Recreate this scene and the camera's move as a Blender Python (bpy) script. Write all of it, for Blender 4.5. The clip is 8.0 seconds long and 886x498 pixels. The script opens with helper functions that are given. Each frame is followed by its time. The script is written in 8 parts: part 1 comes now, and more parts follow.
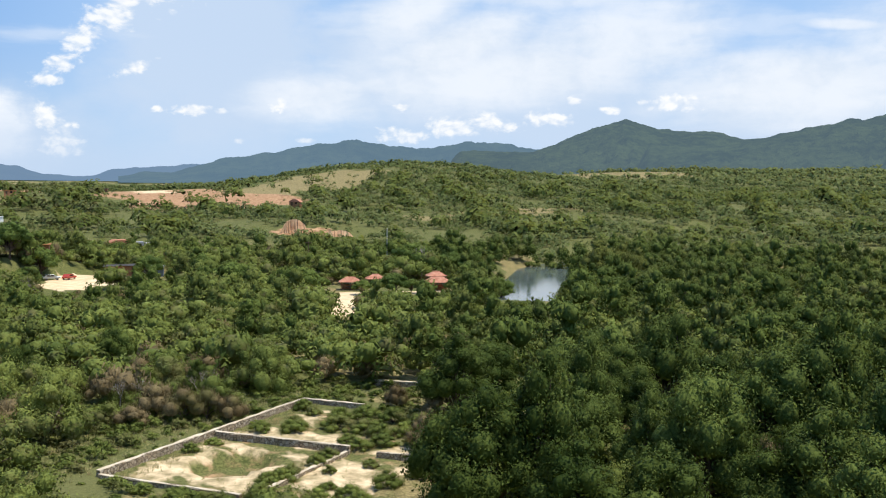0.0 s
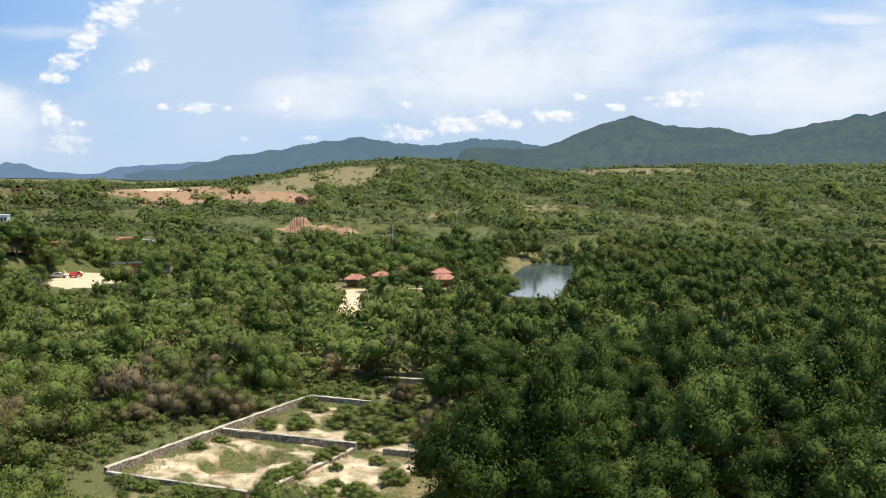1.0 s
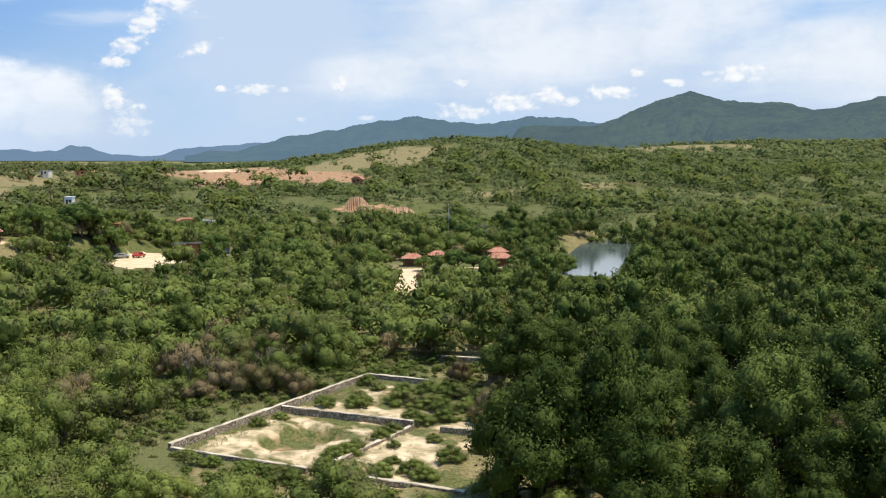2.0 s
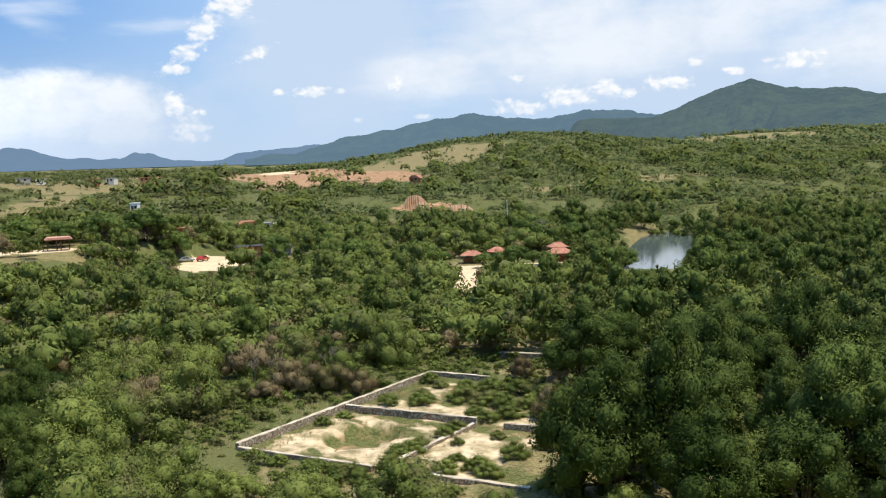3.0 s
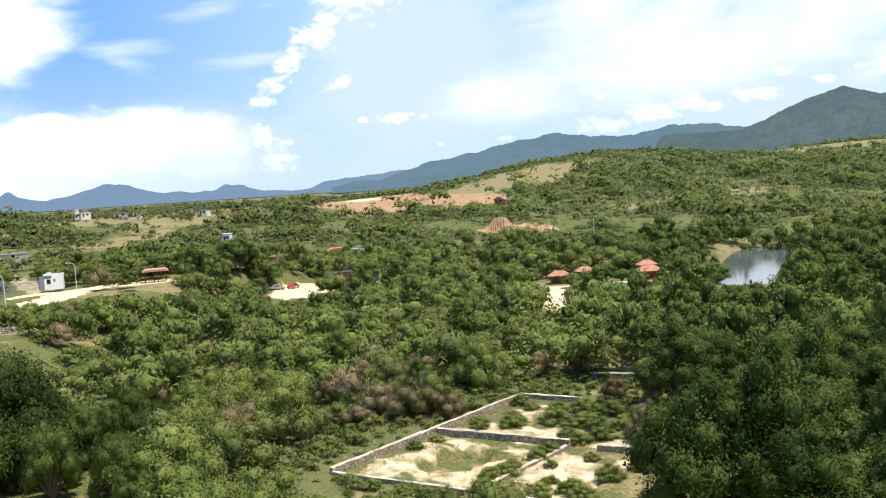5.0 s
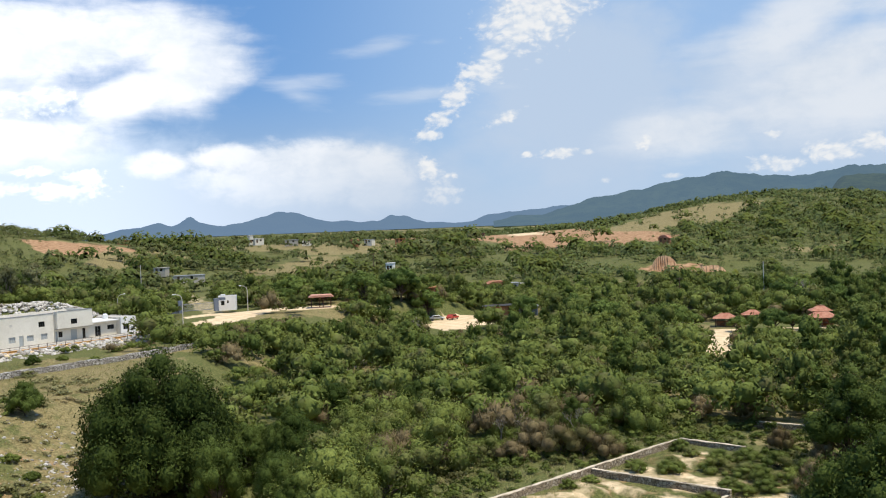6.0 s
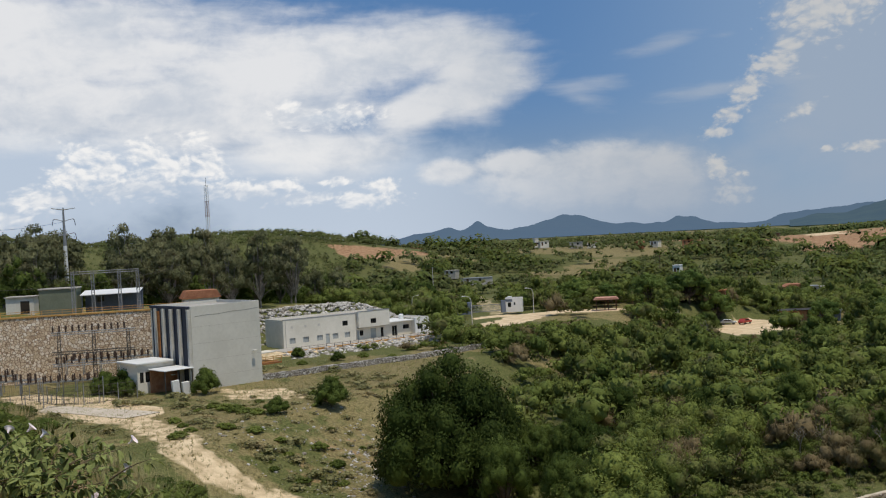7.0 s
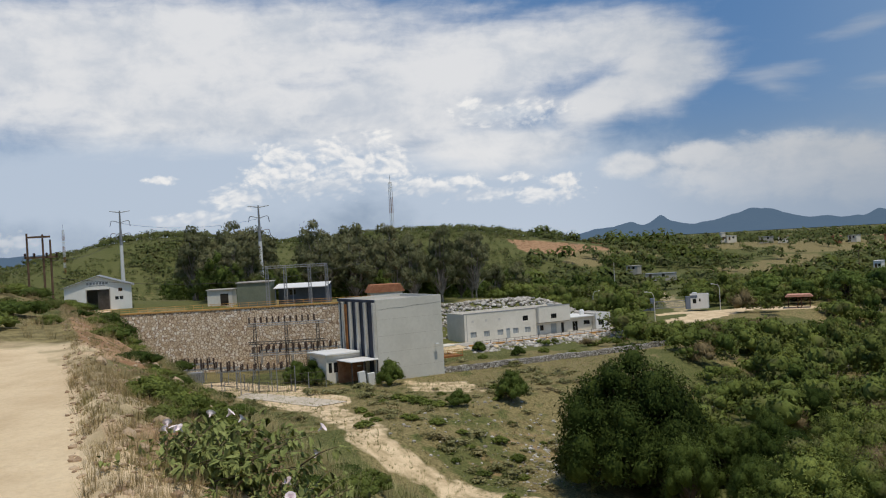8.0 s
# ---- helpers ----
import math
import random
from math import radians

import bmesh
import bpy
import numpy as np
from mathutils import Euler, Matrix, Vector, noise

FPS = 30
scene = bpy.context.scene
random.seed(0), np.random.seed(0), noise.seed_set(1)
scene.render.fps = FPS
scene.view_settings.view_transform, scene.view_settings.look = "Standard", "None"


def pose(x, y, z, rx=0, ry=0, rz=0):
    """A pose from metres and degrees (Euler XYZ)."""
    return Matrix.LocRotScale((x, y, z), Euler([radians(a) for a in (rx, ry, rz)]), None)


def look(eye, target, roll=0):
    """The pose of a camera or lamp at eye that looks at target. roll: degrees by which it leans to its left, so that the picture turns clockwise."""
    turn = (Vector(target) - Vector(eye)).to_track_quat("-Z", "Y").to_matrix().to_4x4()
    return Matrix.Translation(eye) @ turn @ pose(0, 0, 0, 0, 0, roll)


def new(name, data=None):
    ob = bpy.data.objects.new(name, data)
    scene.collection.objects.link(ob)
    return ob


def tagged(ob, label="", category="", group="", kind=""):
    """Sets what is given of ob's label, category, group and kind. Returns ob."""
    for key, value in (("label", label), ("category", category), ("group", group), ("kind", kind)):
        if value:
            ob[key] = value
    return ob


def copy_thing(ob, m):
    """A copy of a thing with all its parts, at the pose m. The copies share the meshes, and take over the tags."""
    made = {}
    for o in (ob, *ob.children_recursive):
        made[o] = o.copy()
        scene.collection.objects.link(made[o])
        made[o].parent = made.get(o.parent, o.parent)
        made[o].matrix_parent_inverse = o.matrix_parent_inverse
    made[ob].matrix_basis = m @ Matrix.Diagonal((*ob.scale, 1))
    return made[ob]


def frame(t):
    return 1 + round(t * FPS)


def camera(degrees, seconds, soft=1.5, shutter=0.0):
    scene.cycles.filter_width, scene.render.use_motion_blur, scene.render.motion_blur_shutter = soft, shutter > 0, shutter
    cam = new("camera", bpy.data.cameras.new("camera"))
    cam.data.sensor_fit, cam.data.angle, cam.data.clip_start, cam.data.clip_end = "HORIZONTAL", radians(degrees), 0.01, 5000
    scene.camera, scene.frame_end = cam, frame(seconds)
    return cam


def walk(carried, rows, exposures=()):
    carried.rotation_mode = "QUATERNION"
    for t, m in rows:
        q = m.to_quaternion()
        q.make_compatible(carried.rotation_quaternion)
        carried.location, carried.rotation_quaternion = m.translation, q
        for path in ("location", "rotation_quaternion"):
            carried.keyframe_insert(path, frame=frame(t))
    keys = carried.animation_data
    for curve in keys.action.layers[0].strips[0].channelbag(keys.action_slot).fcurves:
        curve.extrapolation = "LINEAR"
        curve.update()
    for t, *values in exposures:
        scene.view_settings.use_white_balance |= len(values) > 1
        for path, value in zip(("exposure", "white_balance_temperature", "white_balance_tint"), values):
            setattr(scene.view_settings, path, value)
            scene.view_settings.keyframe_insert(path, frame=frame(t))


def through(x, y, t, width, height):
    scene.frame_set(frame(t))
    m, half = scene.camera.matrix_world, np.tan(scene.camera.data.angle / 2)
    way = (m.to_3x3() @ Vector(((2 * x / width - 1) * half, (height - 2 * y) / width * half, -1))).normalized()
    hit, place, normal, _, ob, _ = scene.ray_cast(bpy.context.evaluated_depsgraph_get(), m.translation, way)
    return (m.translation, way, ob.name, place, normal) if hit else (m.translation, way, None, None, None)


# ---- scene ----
# The camera stands at the edge of a dirt road on a hillside and pans from right to left.
EYE = (0.0, 0.0, 25.0)
# seconds, turn to the left of +y, tilt, lean (degrees)
PAN = [
    (0.0, -9.504, -4.007, 0.752),
    (0.5, -9.398, -4.086, 0.616),
    (1.0, -9.161, -4.190, 0.589),
    (1.5, -7.977, -4.852, 0.245),
    (1.7, -7.021, -5.189, 0.194),
    (2.8, -3.314, -5.637, -1.214),
    (3.0, -2.358, -5.567, -1.685),
    (3.5, 0.000, -5.265, -2.839),
    (4.0, 2.122, -5.143, -2.815),
    (4.2, 3.066, -4.957, -2.727),
    (5.3, 2.803, -3.581, -4.215),
    (5.5, 4.569, -3.156, -3.832),
    (6.0, 11.990, -1.523, -2.201),
    (6.5, 20.365, -1.098, -1.992),
    (7.0, 28.613, -0.627, -2.984),
    (7.5, 34.601, -0.268, -3.269),
    (8.0, 39.194, -0.355, -3.144),
]


def aim(turn, tilt, lean):
    a, e = radians(turn), radians(tilt)
    way = Vector((-math.sin(a) * math.cos(e), math.cos(a) * math.cos(e), math.sin(e)))
    return look(EYE, Vector(EYE) + way * 10, lean)


cam = camera(48.96, 8.0, soft=1.1)
walk(cam, [(t, aim(a, e, r)) for t, a, e, r in PAN],
     [(0.0, -0.04), (1.7, -0.09), (2.8, -0.06), (4.2, 0.0), (5.3, 0.32), (5.6, 0.3), (6.0, -0.24), (6.5, -0.58), (7.0, -0.92), (8.0, -0.98)])

# ---------------------------------------------------------------- node helpers


class Nodes:
    """Short calls for a node tree."""

    def __init__(self, tree):
        self.t = tree
        tree.nodes.clear()

    def add(self, kind, **inputs):
        n = self.t.nodes.new(kind)
        for k, v in inputs.items():
            self.put(n.inputs[k.replace("_", " ")], v)
        return n

    def put(self, socket, v):
        if isinstance(v, bpy.types.NodeSocket):
            self.t.links.new(v, socket)
        else:
            socket.default_value = v

    def m(self, op, a, b=0.0, c=0.0, clamp=False):
        n = self.t.nodes.new("ShaderNodeMath")
        n.operation, n.use_clamp = op, clamp
        for s, v in zip(n.inputs, (a, b, c)):
            self.put(s, v)
        return n.outputs[0]

    def step(self, v, lo, hi, a=0.0, b=1.0):
        n = self.t.nodes.new("ShaderNodeMapRange")
        n.interpolation_type = "SMOOTHSTEP"
        for s, x in zip(n.inputs, (v, lo, hi, a, b)):
            self.put(s, x)
        return n.outputs[0]

    def mix(self, f, a, b):
        n = self.t.nodes.new("ShaderNodeMix")
        n.data_type = "RGBA"
        self.put(n.inputs[0], f)
        for s, v in ((n.inputs[6], a), (n.inputs[7], b)):
            self.put(s, v if isinstance(v, bpy.types.NodeSocket) else (*v, 1.0))
        return n.outputs[2]

    def noise(self, vector, scale, detail=4.0, rough=0.55, color=False):
        n = self.add("ShaderNodeTexNoise", Scale=scale, Detail=detail, Roughness=rough)
        if vector is not None:
            self.put(n.inputs["Vector"], vector)
        return n.outputs[1 if color else 0]

    def xyz(self, x, y, z=0.0):
        n = self.t.nodes.new("ShaderNodeCombineXYZ")
        for s, v in zip(n.inputs, (x, y, z)):
            self.put(s, v)
        return n.outputs[0]

    def scaled(self, vector, s):
        n = self.t.nodes.new("ShaderNodeVectorMath")
        n.operation = "MULTIPLY"
        self.put(n.inputs[0], vector)
        n.inputs[1].default_value = s
        return n.outputs[0]

    def moved(self, vector, s):
        n = self.t.nodes.new("ShaderNodeVectorMath")
        n.operation = "ADD"
        self.put(n.inputs[0], vector)
        self.put(n.inputs[1], s)
        return n.outputs[0]


# ---------------------------------------------------------------- sky and sun
SUN_TURN, SUN_UP = -112.0, 72.0
world = bpy.data.worlds.new("sky")
world.use_nodes = True
W = Nodes(world.node_tree)
sky = W.t.nodes.new("ShaderNodeTexSky")
sky.sky_type, sky.sun_disc = "NISHITA", False
sky.sun_elevation, sky.sun_rotation = radians(SUN_UP), radians(-SUN_TURN)
sky.air_density, sky.dust_density, sky.ozone_density = 1.0, 0.6, 2.0
where = W.t.nodes.new("ShaderNodeTexCoord").outputs["Generated"]
sep = W.t.nodes.new("ShaderNodeSeparateXYZ")
W.put(sep.inputs[0], where)
AZ = W.m("MULTIPLY", W.m("ARCTAN2", W.m("MULTIPLY", sep.outputs[0], -1.0), sep.outputs[1]), 57.29578)
EL = W.m("MULTIPLY", W.m("ARCSINE", sep.outputs[2]), 57.29578)
P = W.xyz(AZ, W.m("MULTIPLY", EL, 1.5))


def lumps(blobs):
    """The height of a set of cloud bodies: 1 in the middle of each, 0 at its edge. turn, elevation, half width, half height, slant."""
    best = None
    for a, e, ra, re, lean in blobs:
        c, s = math.cos(radians(lean)), math.sin(radians(lean))
        if lean:
            u = W.m("MULTIPLY_ADD", AZ, c / ra, W.m("MULTIPLY_ADD", EL, s / ra, -(a * c + e * s) / ra))
            v = W.m("MULTIPLY_ADD", EL, c / re, W.m("MULTIPLY_ADD", AZ, -s / re, (a * s - e * c) / re))
        else:
            u, v = W.m("MULTIPLY_ADD", AZ, 1 / ra, -a / ra), W.m("MULTIPLY_ADD", EL, 1 / re, -e / re)
        far = W.m("MULTIPLY_ADD", u, u, W.m("MULTIPLY", v, v))
        best = far if best is None else W.m("SMOOTH_MIN", best, far, 0.2)
    return W.m("SUBTRACT", 1.0, W.m("SQRT", W.m("MAXIMUM", best, 0.0)))


warp = W.moved(P, W.scaled(W.moved(W.noise(P, 0.25, 3, 0.5, True), (-0.5, -0.5, -0.5)), (2.2, 1.2, 0)))
streak = W.noise(W.scaled(warp, (0.35, 1.2, 1)), 0.4, 5, 0.52)
soft = W.noise(warp, 0.22, 6, 0.58)
puff = W.noise(warp, 0.75, 7, 0.6)
puff_up = W.noise(W.moved(warp, (-0.25, 0.55, 0)), 0.75, 7, 0.6)

# high thin cloud over the whole sky, thinner in some stretches
color = W.t.nodes.new("ShaderNodeMix")
color.data_type = "RGBA"
color.inputs[0].default_value = 0.5
W.put(color.inputs[6], sky.outputs[0])
color.inputs[7].default_value = (1.8, 5.2, 12.0, 1)
color = color.outputs[2]
low = W.step(EL, 9.0, -1.0)
color = W.mix(W.m("MULTIPLY", low, 0.55), color, (6.4, 7.6, 9.0))
color = W.mix(W.step(AZ, 24.0, 6.0, 0.0, 0.42), color, (7.0, 9.2, 11.8))

# pale blue-grey shaded cloud mass and thin veils
VEIL = [(3.4, 7.0, 7.6, 6.6, 0), (5.2, 9.0, 5.0, 6.0, 0), (-12.0, 5.5, 15.0, 4.6, 8), (-30.0, 3.5, 11.0, 4.0, 0), (18.0, 2.2, 9.0, 3.2, 0),
        (54.7, 4.1, 16.6, 4.4, 0), (35.1, 3.1, 11.6, 3.7, 0), (30.0, 1.5, 14.0, 3.2, 0), (78.0, 9.0, 16.0, 9.0, 0), (-60.0, 8.0, 22.0, 10.0, 0)]
veil = W.step(W.m("MULTIPLY_ADD", W.m("SUBTRACT", soft, 0.5), 1.0, lumps(VEIL)), -0.15, 0.5)
veil_tone = W.mix(W.step(AZ, 14.0, 34.0), (6.5, 7.9, 9.9), (10.6, 12.2, 14.4))
color = W.mix(W.m("MULTIPLY", veil, 0.86), color, veil_tone)
# bright thin sheets: anvils and streaks
LIT = W.mix(W.step(AZ, 12.0, 36.0), (9.9, 10.4, 11.1), (16.2, 16.2, 16.3))
DIM = W.mix(W.step(AZ, 12.0, 36.0), (8.2, 9.1, 10.3), (11.8, 12.6, 13.8))
SHEET = [(-9.9, 7.4, 6.4, 2.2, -25), (-13.2, 6.2, 12.0, 2.3, -4), (-20.6, 8.3, 6.6, 2.6, 0), (-28.9, 5.5, 9.0, 2.9, 0), (-2.0, 4.6, 4.4, 1.7, 0), (-31.7, 8.6, 3.0, 0.4, 4), (-8.4, 10.2, 5.0, 2.2, -30),
         (-17.0, 12.0, 9.0, 3.0, 0), (-38.0, 7.0, 9.0, 4.0, 0)]
ANVIL = [(55.8, 11.2, 25.0, 4.6, 0), (36.1, 10.4, 13.4, 3.0, -2), (25.9, 9.4, 4.2, 1.8, 0), (29.0, 11.2, 6.6, 2.0, 0), (29.4, 7.8, 4.4, 1.7, -25), (26.6, 8.8, 4.4, 2.4, -10), (42.0, 8.2, 12.0, 3.4, 0), (52.0, 8.2, 14.0, 2.6, 0), (58.0, 9.4, 12.0, 3.0, 0), (36.0, 5.4, 7.0, 1.8, 0)]
TOWERS = [(28.2, 3.9, 2.1, 0.9, 0), (24.1, 4.2, 2.7, 1.0, 0), (19.3, 3.6, 7.3, 1.8, 0), (20.4, 3.0, 7.2, 2.1, 0), (15.6, 2.4, 2.8, 1.9, 0)]
rag = W.m("MULTIPLY_ADD", W.m("SUBTRACT", streak, 0.5), 1.0, W.m("MULTIPLY", W.m("SUBTRACT", puff, 0.5), 0.35))
sheet = W.step(W.m("ADD", rag, lumps(SHEET)), -0.3, 0.75)
anvil = W.step(W.m("ADD", W.m("MULTIPLY", rag, 0.9), lumps(ANVIL)), -0.12, 0.62)
towers = W.step(W.m("MULTIPLY_ADD", W.m("SUBTRACT", puff, 0.5), 0.7, lumps(TOWERS)), -0.02, 0.5)
wisps = W.step(W.m("MULTIPLY_ADD", W.m("SUBTRACT", streak, 0.5), 2.2, lumps([(12.1, 7.6, 5.0, 1.0, -5), (14.8, 10.4, 3.8, 0.8, -10), (20.1, 7.7, 2.6, 1.0, 10), (20.2, 8.2, 4.2, 1.0, 0), (11.9, 10.5, 2.2, 0.6, 0), (-6.0, 8.6, 6.0, 2.4, 0),
                                                                                  (-27.0, 8.6, 9.0, 2.0, 6)])), 0.2, 1.0)
fade = W.m("MULTIPLY", W.step(W.m("MULTIPLY_ADD", W.m("SUBTRACT", puff, 0.5), 1.6, EL), 1.2, 4.4, 0.35, 0.9), towers)
cover = W.m("MAXIMUM", W.m("MAXIMUM", W.m("MULTIPLY", sheet, 0.84), W.m("MULTIPLY", anvil, 0.92)), W.m("MAXIMUM", fade, W.m("MULTIPLY", wisps, 0.4)))
color = W.mix(cover, color, W.mix(W.step(W.m("MULTIPLY_ADD", W.m("SUBTRACT", puff, 0.5), 0.3, soft), 0.25, 0.62), DIM, LIT))
# heaped clouds with crisp, lit edges
HEAP = [(6.6, 11.4, 3.90, 2.56, 0), (5.6, 12.6, 4.42, 2.16, 0), (9.3, 8.8, 1.95, 1.08, 0), (8.6, 9.6, 1.17, 1.08, 0), (10.8, 7.3, 1.82, 1.08, -35), (10.4, 7.8, 1.17, 0.81, 0), (11.8, 6.1, 1.43, 0.88, -35), (12.7, 5.2, 1.17, 0.54, 0),
        (11.8, 1.9, 1.56, 1.22, 0), (12.6, 3.2, 1.17, 1.22, 0), (8.1, 6, 1.43, 0.54, -20), (5.1, 3.8, 1.56, 0.51, 0), (3.3, 3.75, 0.65, 0.32, 0), (6.9, 3.85, 0.52, 0.30, 0), (2.4, 2.15, 0.65, 0.27, 0),
        (-7.1, 2.6, 2.27, 0.68, 0), (-9.9, 3.1, 2.73, 0.88, 0), (-12.2, 3.4, 2.27, 0.81, 0), (-15.4, 3.7, 2.27, 0.61, 0), (-17, 4.7, 0.59, 0.41, 0), (-22.6, 4.6, 2.27, 0.68, 0), (-19.1, 4.2, 0.98, 0.41, 0),
        (0.1, 4.2, 0.78, 0.61, 0), (-1.4, 2.2, 0.98, 0.24, 0), (-7, 4.2, 0.78, 0.34, 0)]
HEAP2 = [(48.7, 5.6, 1.69, 1.22, 0), (49.2, 4.4, 1.95, 1.49, 0), (47.5, 4.8, 1.82, 1.35, 0), (45.4, 5.6, 2.08, 1.35, 0), (42.6, 6.2, 1.56, 1.08, 0), (44, 4.8, 2.73, 1.62, 0), (41.8, 4.9, 1.56, 1.49, 0), (45.9, 3.8, 5.72, 1.15, 0),
         (40.1, 3.4, 4.16, 0.88, 0), (37.5, 3.6, 1.56, 0.68, 0), (32, 3.2, 1.69, 0.94, 0), (33.1, 2.5, 3.38, 0.81, 0), (34.6, 3.6, 1.56, 0.43, 0), (37.1, 8, 1.04, 0.74, 0), (34.8, 7.4, 4.68, 1.08, 0), (36.5, 2.7, 3.51, 0.68, 0),
         (51, 3.2, 2.21, 1.15, 0), (53.4, 2.1, 3.38, 0.68, 0), (63.1, 1.3, 2.08, 0.68, 0), (55.2, 4.4, 1.23, 0.38, 0)]
body = W.m("MAXIMUM", lumps(HEAP), lumps(HEAP2))
crisp = W.noise(warp, 1.9, 6, 0.62)
ragged = W.m("ADD", W.m("MULTIPLY_ADD", W.m("SUBTRACT", puff, 0.5), 0.9, body), W.m("MULTIPLY", W.m("SUBTRACT", crisp, 0.5), 0.8))


def billows(v, scale):
    """Rounded cauliflower heads."""
    n = W.t.nodes.new("ShaderNodeTexVoronoi")
    n.feature = "SMOOTH_F1"
    n.inputs["Scale"].default_value = scale
    n.inputs["Detail"].default_value = 2.0
    n.inputs["Smoothness"].default_value = 0.35
    W.put(n.inputs["Vector"], v)
    return W.m("SUBTRACT", 0.75, n.outputs["Distance"])


knob, knob_up = billows(warp, 1.3), billows(W.moved(warp, (-0.18, 0.3, 0)), 1.3)
ragged = W.m("MULTIPLY_ADD", knob, 0.55, W.m("SUBTRACT", ragged, 0.02))
heap = W.step(ragged, 0.1, 0.72)
crisp_up = W.noise(W.moved(warp, (-0.12, 0.3, 0)), 1.9, 6, 0.62)
shade = W.m("ADD", W.m("MULTIPLY", W.m("SUBTRACT", puff, puff_up), 1.2), W.m("MULTIPLY", W.m("SUBTRACT", crisp, crisp_up), 0.7))
relief = W.m("ADD", W.m("MULTIPLY_ADD", W.m("SUBTRACT", knob, knob_up), 0.8, shade), 0.72, clamp=True)
grey_belly = W.step(lumps([(34.6, 7.1, 3.6, 0.7, 4), (46.0, 3.4, 6.0, 0.8, 0), (40.0, 2.9, 6.0, 0.6, 0)]), 0.0, 0.5, 0.0, 0.65)
relief = W.m("SUBTRACT", relief, grey_belly, clamp=True)
base_fade = W.step(W.m("MULTIPLY_ADD", W.m("SUBTRACT", puff, 0.5), 1.5, EL), 1.0, 3.4, 0.4, 0.85)
color = W.mix(W.m("MULTIPLY", heap, base_fade), color, W.mix(relief, W.mix(0.4, DIM, veil_tone), W.mix(W.step(AZ, 12.0, 36.0), (11.4, 11.4, 11.3), (18.5, 18.2, 17.8))))
# haze close over the horizon
color = W.mix(W.step(EL, 2.6, -0.5, 0.0, 0.42), color, veil_tone)
back = W.add("ShaderNodeBackground", Strength=0.095)
W.put(back.inputs["Color"], color)
out = W.t.nodes.new("ShaderNodeOutputWorld")
W.t.links.new(back.outputs[0], out.inputs[0])
scene.world = world
world.cycles.sampling_method = "MANUAL"
world.cycles.sample_map_resolution = 512

sun = new("sun", bpy.data.lights.new("sun", "SUN"))
sun.data.energy, sun.data.angle, sun.data.color = 5.2, radians(0.6), (1.0, 0.91, 0.76)
a, e = radians(SUN_TURN), radians(SUN_UP)
sun.matrix_world = look(Vector((-math.sin(a) * math.cos(e), math.cos(a) * math.cos(e), math.sin(e))) * 100, (0, 0, 0))

# ---------------------------------------------------------------- materials


def material(name, build, rough=0.85, metal=0.0, bump=0.0, spec=0.3):
    """build(N, place) gives a colour and, for bump, a height."""
    mat = bpy.data.materials.new(name)
    mat.use_nodes = True
    N = Nodes(mat.node_tree)
    place = N.t.nodes.new("ShaderNodeNewGeometry").outputs["Position"]
    got = build(N, place)
    col, height = got if isinstance(got, tuple) and len(got) == 2 else (got, None)
    b = N.add("ShaderNodeBsdfPrincipled", Roughness=rough, Metallic=metal)
    b.inputs["Specular IOR Level"].default_value = spec
    N.put(b.inputs["Base Color"], col if isinstance(col, bpy.types.NodeSocket) else (*col, 1))
    if height is not None and bump:
        bn = N.add("ShaderNodeBump", Strength=0.9, Distance=bump, Height=height)
        N.put(b.inputs["Normal"], bn.outputs[0])
    o = N.t.nodes.new("ShaderNodeOutputMaterial")
    N.t.links.new(b.outputs[0], o.inputs[0])
    return mat


def speckled(c1, c2, scale=1.0, rough=0.85, bump=0.01, metal=0.0, name="paint", stain=0.35, spec=0.3):
    """Two tones mixed by a coarse and a fine noise."""
    def build(N, p):
        n1 = N.noise(p, scale * 0.35, 4, 0.6)
        n2 = N.noise(p, scale * 4.0, 3, 0.6)
        f = N.m("MULTIPLY_ADD", n2, stain, N.m("MULTIPLY", n1, 1.0 - stain))
        return N.mix(N.step(f, 0.35, 0.65), c1, c2), n2
    return material(name, build, rough, metal, bump, spec)


